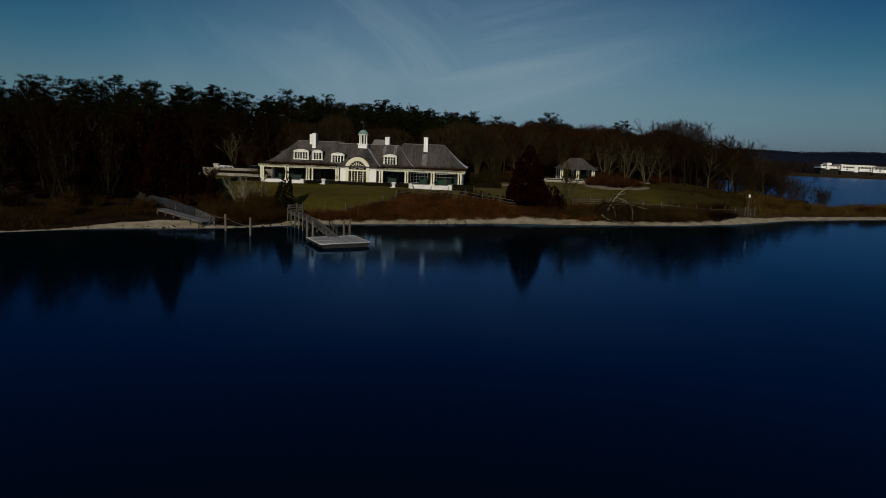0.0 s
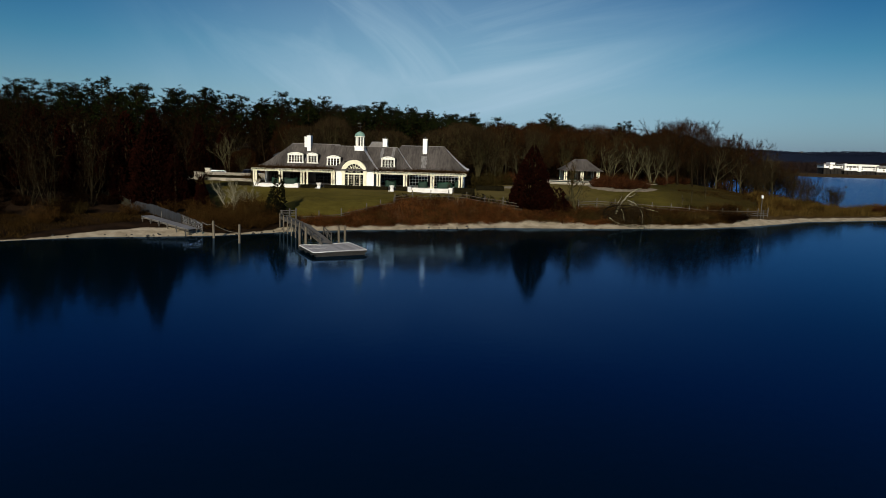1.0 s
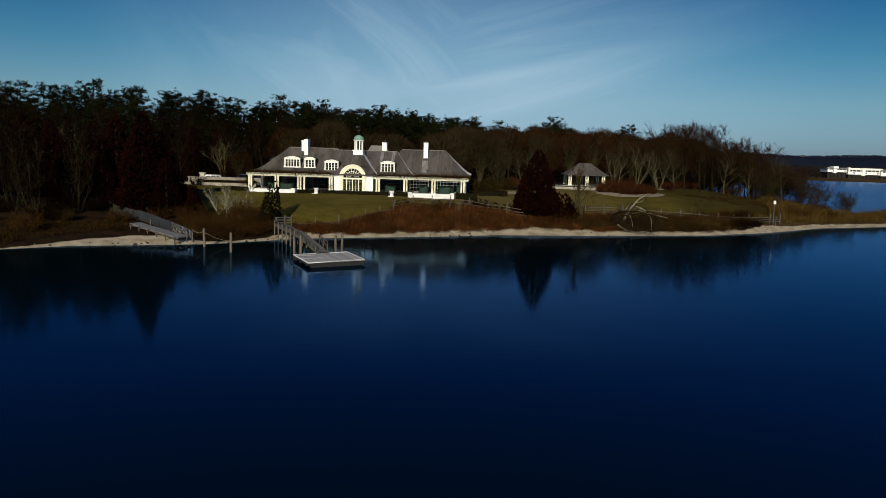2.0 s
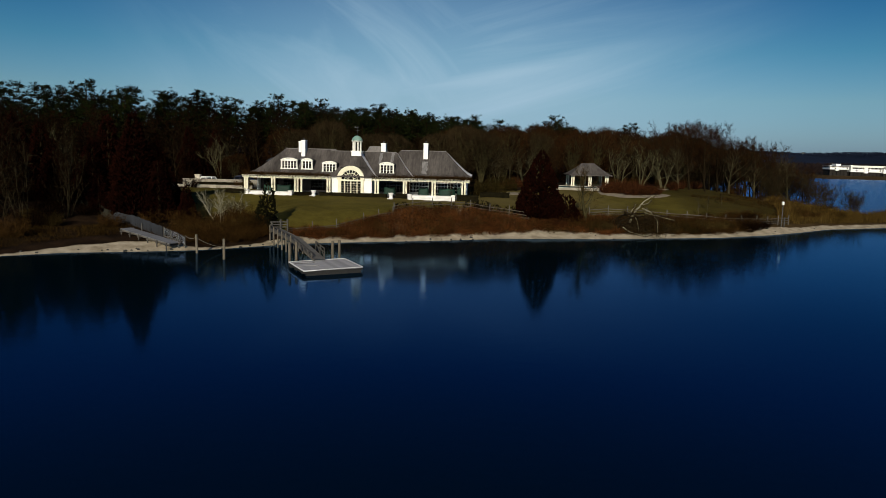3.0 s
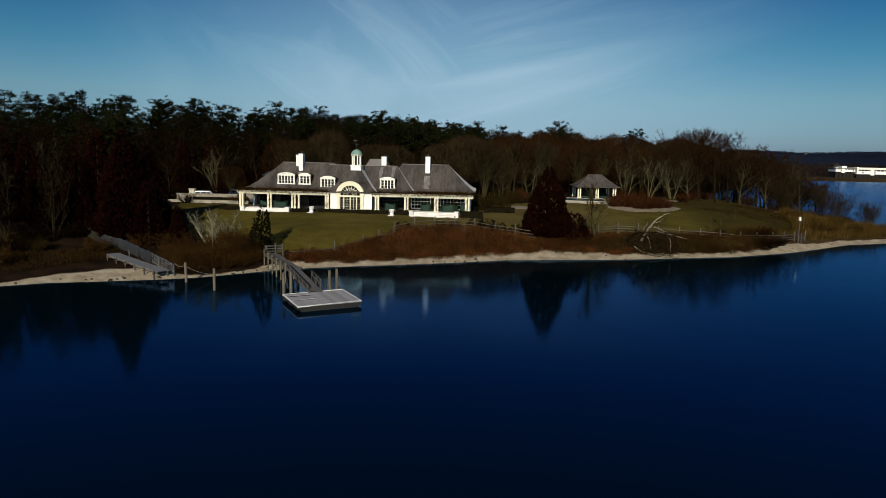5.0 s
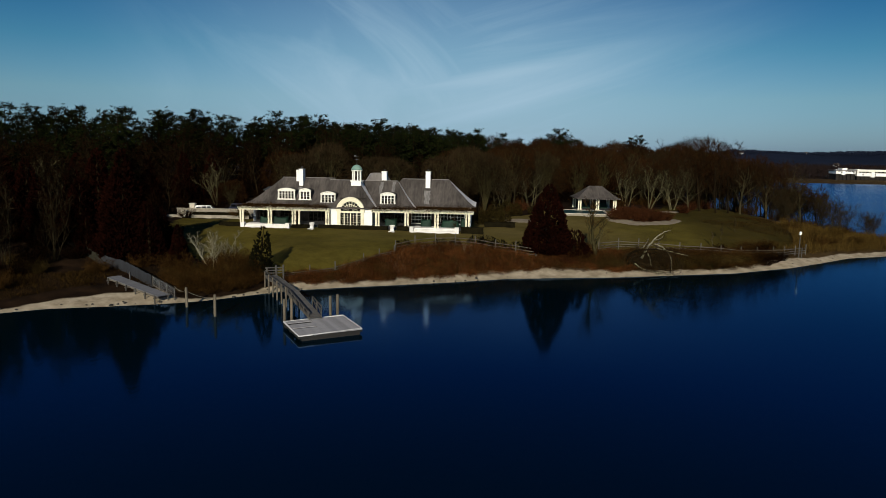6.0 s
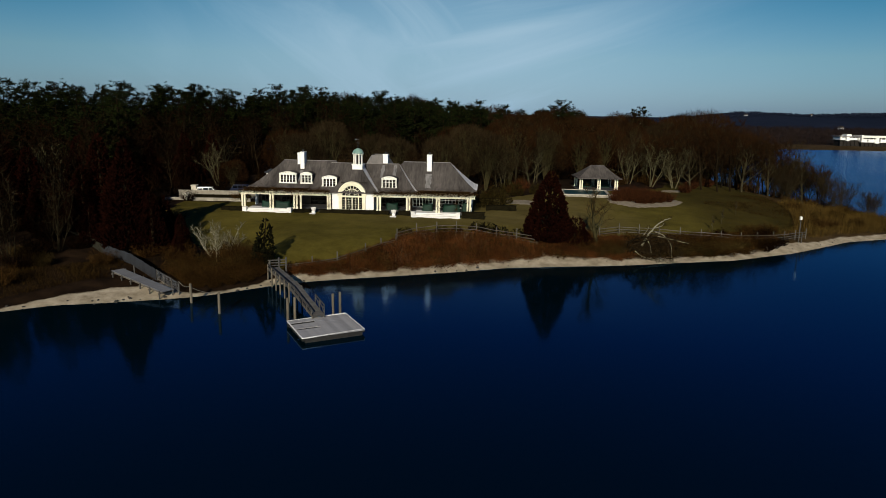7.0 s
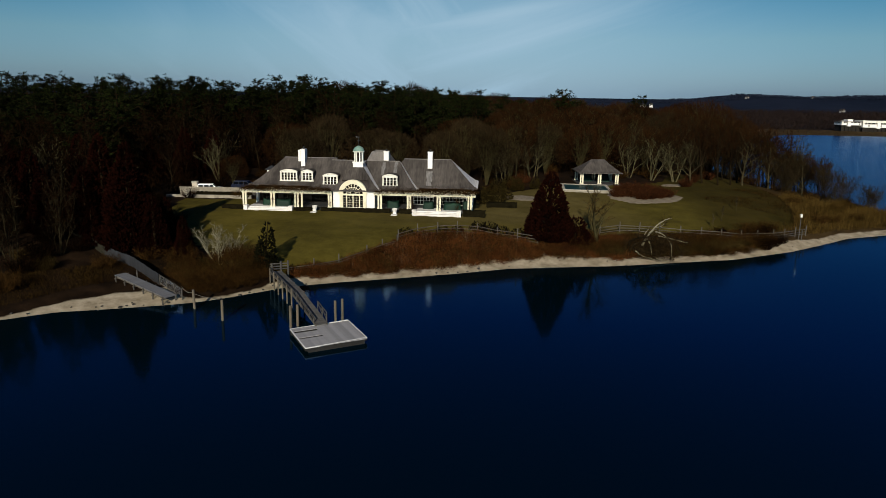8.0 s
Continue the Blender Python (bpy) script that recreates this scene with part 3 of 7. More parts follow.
def hip_roof(x0, x1, y0, y1, xr0, xr1, yr0, yr1, ze, zr, sides=(0, 1, 2, 3), rows=((0, 0), (0.12, 0.06), (0.3, 0.215), (0.55, 0.48), (0.8, 0.76), (1, 1)), thick=0.16):
    """A hipped roof with flared eaves, from its eaves to its ridge."""
    s = Shape()
    rings = []
    for k, h in rows:
        a, b = x0 + (xr0 - x0) * k, x1 + (xr1 - x1) * k
        c, d = y0 + (yr0 - y0) * k, y1 + (yr1 - y1) * k
        z = ze + (zr - ze) * h
        rings.append([(a, c, z), (b, c, z), (b, d, z), (a, d, z)])
    for p, q in zip(rings, rings[1:]):
        for i in sides:
            j = (i + 1) % 4
            s.poly(p[i], p[j], q[j], q[i])
    if sides == (1,):
        return s
    e = rings[0]
    low = [(x, y, z - thick) for x, y, z in e]
    for i in range(4):
        j = (i + 1) % 4
        s.poly(low[i], low[j], e[j], e[i])
    s.poly(*reversed(low))
    return s


FLOOR = 4.25
# walls with openings: piers, sill and head strips round each opening
def wall_with_openings(x0, x1, y, z0, z1, openings, thick=0.35):
    out = []
    at = x0
    for a, b, c, d in sorted(openings):
        out.append(Shape().box(at, y, z0, a, y + thick, z1))
        if c > z0 + 0.01:
            out.append(Shape().box(a, y, z0, b, y + thick, c))
        out.append(Shape().box(a, y, d, b, y + thick, z1))
        at = b
    out.append(Shape().box(at, y, z0, x1, y + thick, z1))
    return out


def glazed(name, parent, x0, x1, z0, z1, y, columns, rows, mat=None, bar=0.05, rim=0.12, panes=True):
    """A window or glazed door: frame with bars, and its panes of glass."""
    mat = mat or M_white
    fr = Shape()
    fr.box(x0, y - 0.06, z0, x0 + rim, y + 0.08, z1)
    fr.box(x1 - rim, y - 0.06, z0, x1, y + 0.08, z1)
    fr.box(x0 + rim, y - 0.06, z1 - rim, x1 - rim, y + 0.08, z1)
    fr.box(x0 + rim, y - 0.06, z0, x1 - rim, y + 0.08, z0 + rim)
    w, h = (x1 - x0 - 2 * rim) / columns, (z1 - z0 - 2 * rim) / rows
    for i in range(1, columns):
        x = x0 + rim + i * w
        fr.box(x - bar / 2, y - 0.03, z0 + rim, x + bar / 2, y + 0.05, z1 - rim)
    for j in range(1, rows):
        z = z0 + rim + j * h
        fr.box(x0 + rim, y - 0.026, z - bar / 2, x1 - rim, y + 0.046, z + bar / 2)
    ob = part(name, fr, mat, parent)
    if panes:
        g = Shape()
        g.box(x0 + rim, y + 0.005, z0 + rim, x1 - rim, y + 0.017, z1 - rim)
        gl = part("pane", g, M_glass, ob)
        gl.visible_shadow = False
    return ob


# wings and their walls behind the pergolas
left_openings = [(-30.9, -28.2, FLOOR, 6.6), (-27.6, -24.4, FLOOR, 6.6), (-23.0, -18.9, FLOOR, 6.6)]
right_openings = [(-11.6, -7.5, FLOOR, 6.6), (-6.6, -3.4, FLOOR, 6.6), (-2.6, 1.9, FLOOR, 6.6)]
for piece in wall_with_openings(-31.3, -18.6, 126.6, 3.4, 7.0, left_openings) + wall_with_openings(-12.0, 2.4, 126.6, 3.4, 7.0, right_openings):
    part("wall", piece, M_loggia, house, "wall under the eaves, porch shade in its colour")
part("wall", Shape().box(-31.7, 126.0, 3.4, -31.35, 134.6, 7.15), M_stucco, house)
part("wall", Shape().box(2.45, 126.0, 3.4, 2.8, 134.6, 7.15), M_stucco, house)
part("wall", Shape().box(-31.35, 134.2, 3.4, 2.45, 134.6, 7.15), M_stucco, house)
part("floor_slab", Shape().box(-31.3, 122.9, 3.3, 2.4, 134.1, FLOOR - 0.02), M_paving_dark, house)
part("inner_wall", Shape().box(-31.3, 130.4, FLOOR - 0.01, 2.4, 130.6, 7.2), M_inside, house, "inner wall, near black for room shade")
part("inner_ceiling", Shape().box(-31.3, 125.0, 7.02, 2.4, 134.1, 7.08), M_inside, house)
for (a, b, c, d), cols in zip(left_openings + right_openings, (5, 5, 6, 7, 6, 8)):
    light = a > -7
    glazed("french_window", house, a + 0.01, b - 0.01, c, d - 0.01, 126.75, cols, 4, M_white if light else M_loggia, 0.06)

part("wing_roof", hip_roof(-32.4, -16.0, 124.7, 135.3, -27.95, -19.4, 130, 130, 7.2, 11.02), M_roof, house)
slope = part("wing_roof", hip_roof(-13.0, 3.55, 125.2, 135.3, -8.4, -0.85, 130, 130, 7.2, 11.12, (0, 2, 3)), M_roof, house)
part("shaded_slope", hip_roof(-13.0, 3.55, 125.2, 135.3, -8.4, -0.85, 130, 130, 7.2, 11.12, (1,)), M_frost, slope, "shaded slope pale with frost")
slope = part("centre_roof", hip_roof(-22.6, -5.55, 123.0, 134.8, -20.05, -9.05, 129.2, 129.2, 7.0, 10.78, (0, 2, 3)), M_roof, house)
part("shaded_slope", hip_roof(-22.6, -5.55, 123.0, 134.8, -20.05, -9.05, 129.2, 129.2, 7.0, 10.78, (1,)), M_frost, slope, "shaded slope pale with frost")
part("rear_roof", hip_roof(-16.2, -10.6, 133.0, 141.0, -14.6, -12.4, 135.5, 139.0, 9.0, 11.75), M_roof_rear, house)
part("rear_wall", Shape().box(-15.8, 134.7, 3.5, -11.0, 140.6, 9.0), M_stucco, house)
FLARE = ((0, 0), (0.12, 0.06), (0.3, 0.215), (0.55, 0.48), (0.8, 0.76), (1, 1))


def streak(x0, x1, k0, k1, y0, yr, ze, zr):
    """A ragged streak of frost down a front slope, from k1 near the ridge to k0 near the eaves."""
    s = Shape()
    g = random.Random(int(abs(x0) * 100))
    ks = np.linspace(k0, k1, 9)
    rim = []
    for k in ks:
        h = np.interp(k, [a for a, b in FLARE], [b for a, b in FLARE])
        y, z = y0 + (yr - y0) * k - 0.012, ze + (zr - ze) * h + 0.012
        w = (x1 - x0) * g.uniform(0.0, 0.22)
        rim.append(((x0 + w, y, z), (x1 - (x1 - x0) * g.uniform(0.0, 0.22), y, z)))
    for (a, b), (c, d) in zip(rim, rim[1:]):
        s.poly(a, b, d, c)
    return part("frost_streak", s, M_streak, house, "pale frost streak on the shingles")


streak(-4.75, -3.6, 0.10, 0.62, 125.2, 130, 7.2, 11.12)
streak(-11.9, -11.2, 0.55, 0.96, 123.0, 129.2, 7.0, 10.78)
streak(-9.9, -9.3, 0.62, 0.97, 123.0, 129.2, 7.0, 10.78)
streak(-25.0, -24.3, 0.30, 0.66, 124.7, 130, 7.2, 11.02)
# ridge caps
caps = Shape()
for a, b in (((-27.95, 130, 11.03), (-19.4, 130, 11.03)), ((-20.05, 129.2, 10.79), (-9.05, 129.2, 10.79)), ((-8.4, 130, 11.13), (-0.85, 130, 11.13))):
    caps.beam(a, b, 0.26, 0.10)
part("ridge_cap", caps, M_roof_rear, house)

# entrance pavilion with its arched door
CX, SPRING, R = -15.35, 6.36, 2.04
FRONT = 121.95
pav = Shape()
pav.box(-18.45, FRONT + 0.15, 3.4, -17.39, FRONT + 0.5, 6.95)
pav2 = Shape()
pav2.box(-13.31, FRONT + 0.15, 3.4, -12.05, FRONT + 0.5, 6.95)
pav.box(-18.45, FRONT + 0.5, 3.4, -18.1, 125.3, 6.95)
pav2.box(-12.4, FRONT + 0.5, 3.4, -12.05, 125.3, 6.95)
part("pavilion_wall", pav, M_stucco, house)
part("pavilion_wall", pav2, M_stucco, house)
slope = part("pavilion_roof", hip_roof(-19.1, -11.15, 121.7, 132.5, -15.8, -14.7, 126.2, 130, 6.92, 10.55, (0, 2, 3)), M_roof, house)
part("shaded_slope", hip_roof(-19.1, -11.15, 121.7, 132.5, -15.8, -14.7, 126.2, 130, 6.92, 10.55, (1,)), M_frost, slope, "shaded slope pale with frost")


def arc(cx, cz, r, a0=0.0, a1=180.0, n=24):
    return [(cx + r * math.cos(radians(a0 + (a1 - a0) * i / n)), cz + r * math.sin(radians(a0 + (a1 - a0) * i / n))) for i in range(n + 1)]


def ring(cx, cz, r0, r1, y0, y1, n=24, a0=0.0, a1=180.0):
    s = Shape()
    p, q = arc(cx, cz, r0, a0, a1, n), arc(cx, cz, r1, a0, a1, n)
    for i in range(n):
        s.slab([p[i], q[i], q[i + 1], p[i + 1]], y0, y1)
    return s


arch = part("arched_doorway", ring(CX, SPRING, 1.62, R, FRONT - 0.1, FRONT + 0.4).box(CX - R, FRONT - 0.1, FLOOR, CX - 1.62, FRONT + 0.4, SPRING).box(CX + 1.62, FRONT - 0.1, FLOOR, CX + R, FRONT + 0.4, SPRING), M_cream, house, "cream arched door surround")
barrel = Shape()
outer = arc(CX, SPRING, R + 0.05, 0, 180, 24)
for (ax, az), (bx, bz) in zip(outer, outer[1:]):
    barrel.slab([(ax, az), (bx, bz), (CX + (bx - CX) * 0.95, SPRING + (bz - SPRING) * 0.95), (CX + (ax - CX) * 0.95, SPRING + (az - SPRING) * 0.95)], FRONT + 0.4, 127.0)
part("barrel_roof", barrel, M_roof, house)
part("cornice", ring(CX, SPRING, R, R + 0.14, FRONT - 0.2, FRONT + 0.42), M_cream, arch)
fan = ring(CX, SPRING + 0.02, 1.50, 1.62, FRONT + 0.02, FRONT + 0.16)
for r in (0.42, 1.02):
    s = ring(CX, SPRING + 0.02, r - 0.035, r + 0.035, FRONT + 0.04, FRONT + 0.14)
    n = len(fan.v)
    fan.v.extend(s.v)
    fan.f.extend(tuple(n + i for i in f) for f in s.f)
for k in range(1, 9):
    a = radians(20 * k)
    fan.beam((CX + 0.42 * math.cos(a), FRONT + 0.09, SPRING + 0.02 + 0.42 * math.sin(a)), (CX + 1.55 * math.cos(a), FRONT + 0.09, SPRING + 0.02 + 1.55 * math.sin(a)), 0.045, 0.08)
fan.box(CX - 1.62, FRONT, SPRING - 0.16, CX + 1.62, FRONT + 0.18, SPRING + 0.03)
part("fanlight", fan, M_cream, arch)
fg = Shape()
fg.slab(arc(CX, SPRING + 0.02, 1.5, 0, 180, 20), FRONT + 0.08, FRONT + 0.092)
part("fanlight_pane", fg, M_glass, arch).visible_shadow = False
for a, b, cols in ((-1.62, -0.98, 1), (-0.98, 0.0, 2), (0.0, 0.98, 2), (0.98, 1.62, 1)):
    glazed("door_leaf", house, CX + a + 0.005, CX + b - 0.005, FLOOR + 0.02, SPRING - 0.165, FRONT + 0.09, cols, 5, M_cream, 0.028, 0.06)

# dark panel added behind the doors in place of the hall's shade
part("hall_wall", Shape().box(CX - 2.0, FRONT + 1.6, FLOOR, CX + 2.0, FRONT + 1.7, 8.3), M_inside, house)
# dormers with curved hoods
def dormer(x0, x1, z0, z1, front, lights):
    w, cx = x1 - x0, (x0 + x1) / 2
    rise = 0.34
    hood = [(x0 + 0.10 + (w - 0.2) * i / 14, z1 - rise + rise * math.sin(math.pi * i / 14) ** 0.8) for i in range(15)]
    body = Shape()
    back = front + 3.6
    body.slab([(x0 + 0.16, z0 - 0.1), (x1 - 0.16, z0 - 0.1), (x1 - 0.16, z1 - rise), (x0 + 0.16, z1 - rise)], front + 0.16, back)
    body.slab([(x, z - 0.02) for x, z in hood], front + 0.16, back)
    d = part("dormer", body, M_roof, house, "shingled dormer with a curved hood")
    trim = Shape()
    for (ax, az), (bx, bz) in zip(hood, hood[1:]):
        trim.slab([(ax, az - 0.13), (bx, bz - 0.13), (bx, bz + 0.02), (ax, az + 0.02)], front - 0.12, front + 0.3)
    # side boards flare out towards the sill
    for sgn, xe in ((-1, x0 + 0.16), (1, x1 - 0.16)):
        side = [(xe, z1 - rise), (xe + sgn * 0.02, z0 + 0.5), (xe + sgn * 0.07, z0 + 0.2), (xe + sgn * 0.15, z0), (xe - sgn * 0.10, z0), (xe - sgn * 0.10, z1 - rise)]
        trim.slab(side if sgn > 0 else side[::-1], front - 0.06, front + 0.2)
    trim.box(x0 + 0.2, front - 0.12, z0, x1 - 0.2, front + 0.2, z0 + 0.12)
    tymp = [(x, z - 0.16) for x, z in hood[1:-1]]
    trim.slab([(x1 - 0.3, z1 - rise - 0.12)] + tymp[::-1] + [(x0 + 0.3, z1 - rise - 0.12)], front - 0.02, front + 0.14)
    part("hood_trim", trim, M_white, d, "white painted dormer trim")
    # near-black sheet behind the panes stands in for room shade
    part("dark_room", Shape().box(x0 + 0.28, front + 0.10, z0 + 0.12, x1 - 0.28, front + 0.155, z1 - rise - 0.1), M_inside, d)
    a, b = x0 + 0.30, x1 - 0.30
    lw = (b - a) / lights
    for i in range(lights):
        glazed("casement", d, a + i * lw + 0.005, a + (i + 1) * lw - 0.005, z0 + 0.13, z1 - rise - 0.12, front + 0.05, 1, 3, M_white, 0.035, 0.055)
    return d


dormer(-27.7, -24.7, 7.68, 9.52, 125.55, 5)
dormer(-24.3, -22.2, 7.68, 9.50, 125.55, 3)
dormer(-20.6, -18.0, 7.32, 9.16, 124.25, 4)
dormer(-11.3, -8.7, 7.32, 9.22, 124.25, 4)

# cupola
cup = part("cupola", Shape().box(-16.0, 125.7, 8.6, -14.42, 127.28, 10.72).box(-16.1, 125.6, 10.72, -14.32, 127.38, 10.88), M_stucco, house, "white cupola with a copper dome")
CU = (-15.21, 126.49, 0)
for k in range(8):
    a = radians(22.5 + 45 * k)
    px, py = CU[0] + 0.66 * math.cos(a), CU[1] + 0.66 * math.sin(a)
    part("lantern_post", Shape().beam((px, py, 10.88), (px, py, 12.4), 0.17, 0.17), M_white, cup)
part("lantern_cornice", Shape().lathe([(0.84, 12.36), (0.92, 12.42), (0.92, 12.52), (0.8, 12.54)], CU, 8), M_white, cup)
# near-black core added for the shade inside the open lantern
core = Shape().lathe([(0.42, 10.88), (0.42, 12.36)], CU, 8)
part("lantern_louvres", core, M_inside, cup)
part("dome", Shape().lathe([(0.90, 12.52), (0.86, 12.66), (0.74, 12.92), (0.52, 13.15), (0.2, 13.30), (0.05, 13.34)], CU, 16), M_copper, cup, "green copper dome", True)
vane = Shape().tube([Vector((CU[0], CU[1], 13.3)), Vector((CU[0], CU[1], 14.9))], [0.035, 0.02], 6)
vane.box(CU[0] - 0.4, CU[1] - 0.012, 14.62, CU[0] + 0.2, CU[1] + 0.012, 14.68).poly((CU[0] - 0.46, CU[1] + 0.01, 14.60), (CU[0] - 0.2, CU[1] + 0.01, 14.56), (CU[0] - 0.2, CU[1] + 0.01, 14.80), (CU[0] - 0.46, CU[1] + 0.01, 14.76))
vane.box(CU[0] - 0.3, CU[1] - 0.012, 14.1, CU[0] + 0.3, CU[1] + 0.012, 14.14)
part("weather_vane", vane, M_iron, cup)


def chimney(x0, x1, y0, y1, z0, z1, pots=0):
    s = Shape().box(x0, y0, z0, x1, y1, z1).box(x0 - 0.05, y0 - 0.05, z1, x1 + 0.05, y1 + 0.05, z1 + 0.1)
    c = part("chimney", s, M_stucco, house, "white rendered chimney")
    for k in range(pots):
        xm = x0 + (x1 - x0) * (k + 0.5) / pots
        part("chimney_pot", Shape().lathe([(0.16, z1 + 0.1), (0.13, z1 + 0.42), (0.17, z1 + 0.46)], (xm, (y0 + y1) / 2, 0), 10), M_iron, c)


chimney(-24.95, -24.3, 128.5, 129.9, 9.6, 12.35, 1)
chimney(-25.6, -25.2, 129.3, 130.4, 9.6, 12.15, 0)
chimney(-11.8, -11.0, 130.0, 131.1, 9.8, 12.15, 1)
chimney(-4.55, -3.8, 128.6, 129.7, 9.2, 12.3, 1)
# small roofed lantern on the far side of the west wing
side = part("side_dormer", Shape().box(-31.4, 131.2, 7.6, -30.2, 132.4, 8.9), M_stucco, house)
part("side_roof", hip_roof(-31.7, -29.9, 130.9, 132.7, -30.9, -30.7, 131.7, 131.9, 8.9, 9.4), M_plank, side)

# terraces and steps
for a, b, y in ((-31.9, -24.4, 120.5), (-6.1, 1.2, 119.9)):
    ter = thing("terrace", "pale limestone terrace with broad steps and cheek blocks", "terrace", "terraces before the house")
    part("paving", Shape().box(a + 0.5, y + 0.7, 3.3, b - 0.5, 123.6, FLOOR), M_stone, ter)
    # floor darkened in place of the shade under the eaves
    part("porch_floor", Shape().box(a + 0.5, 123.6, 3.3, b - 0.5, 125.2, FLOOR - 0.004), M_paving_dark, ter, "porch floor with shade put into its colour")
    part("step", Shape().box(a + 0.6, y + 0.35, 3.2, b - 0.6, y + 0.7, FLOOR - 0.18), M_stone, ter)
    part("step", Shape().box(a + 0.6, y, 3.2, b - 0.6, y + 0.35, FLOOR - 0.36), M_stone, ter)
    for c in (a, b - 0.58):
        part("cheek_block", Shape().box(c, y - 0.05, 3.2, c + 0.58, y + 0.75, FLOOR + 0.15).box(c - 0.04, y - 0.09, FLOOR + 0.15, c + 0.62, y + 0.79, FLOOR + 0.23), M_stone, ter)
mid = thing("terrace", "dark paved landing before the arched doors", "terrace", "terraces before the house")
part("paving", Shape().box(-24.3, 121.9, 3.3, -6.2, 122.9, FLOOR - 0.06), M_paving_dark, mid)


# pergolas
def pergola(x0, x1, posts_at, y0, y1, label):
    pg = thing("pergola", label, "pergola", "pergolas along the house")
    for x in posts_at:
        s = Shape().box(x - 0.125, y0, FLOOR, x + 0.125, y0 + 0.24, 6.36)
        s.box(x - 0.155, y0 - 0.035, FLOOR, x + 0.155, y0 + 0.275, FLOOR + 0.2).box(x - 0.155, y0 - 0.03, 6.22, x + 0.155, y0 + 0.27, 6.36)
        part("post", s, M_cream, pg)
    part("beam", Shape().box(x0, y0 + 0.0, 6.36, x1, y0 + 0.1, 6.62).box(x0, y0 + 0.16, 6.36, x1, y0 + 0.26, 6.62), M_cream, pg)
    part("beam", Shape().box(x0, y1 - 0.28, 6.36, x1, y1 - 0.12, 6.62), M_cream, pg)
    n = int((x1 - x0) / 0.52)
    me = None
    for k in range(n + 1):
        x = x0 + 0.1 + (x1 - x0 - 0.2) * k / n
        if me is None:
            s = Shape()
            outline = [(-0.55, 0.10), (-0.45, 0.0), (y1 - y0, 0.0), (y1 - y0, 0.2), (-0.55, 0.2)]
            for sx in (-0.045, 0.045):
                s.v.extend((sx, u, w) for u, w in outline)
            s.f.extend([(4, 3, 2, 1, 0), (5, 6, 7, 8, 9)] + [(i, (i + 1) % 5, 5 + (i + 1) % 5, 5 + i) for i in range(5)])
            me = s.mesh("rafter", M_cream)
        ob = part("rafter", me, M_cream, pg)
        ob.location = (x, y0, 6.60)
    for k in range(5):
        y = y0 - 0.3 + (y1 - y0) * k / 5
        part("lath", Shape().box(x0, y, 6.80, x1, y + 0.06, 6.85), M_cream, pg)
    return pg


pergola(-32.5, -18.45, (-32.15, -31.78, -27.8, -27.4, -24.1, -23.7, -23.1, -18.95, -18.6), 121.3, 124.9, "cream timber pergola overgrown with bare vines")
pergola(-12.0, 3.35, (-11.35, -10.95, -6.9, -6.5, -2.4, -2.0, 2.25, 2.65), 121.3, 124.9, "cream timber pergola overgrown with bare vines")


# the whole front stands a little askew to the pond
ASKEW = Matrix.Translation((-15, 123, 0)) @ Matrix.Rotation(radians(-3.2), 4, "Z") @ Matrix.Translation((15, -123, 0))


def askew(*things):
    for ob in things:
        ob.matrix_basis = ASKEW @ ob.matrix_basis


askew(*[ob for ob in scene.objects if ob.parent is None and ob.name.split(".")[0] in ("house", "terrace", "pergola")])

# ---- plants: generators ----
def unit(rng):
    while True:
        v = Vector((rng.uniform(-1, 1), rng.uniform(-1, 1), rng.uniform(-1, 1)))
        if 0.05 < v.length < 1:
            return v.normalized()


def blade(s, p, way, length, width, rng, bend=0.25):
    """A thin twig or stalk: two tapering triangles' worth of strip."""
    side = way.cross(unit(rng))
    side = side.normalized() * width * 0.5 if side.length > 1e-4 else Vector((width * 0.5, 0, 0))
    m = p + way * length * 0.55 + unit(rng) * length * bend * 0.3
    e = p + way * length + unit(rng) * length * bend
    n = len(s.v)
    s.v.extend((tuple(p - side), tuple(p + side), tuple(m + side * 0.7), tuple(m - side * 0.7), tuple(e)))
    s.f.extend(((n, n + 1, n + 2, n + 3), (n + 3, n + 2, n + 4)))


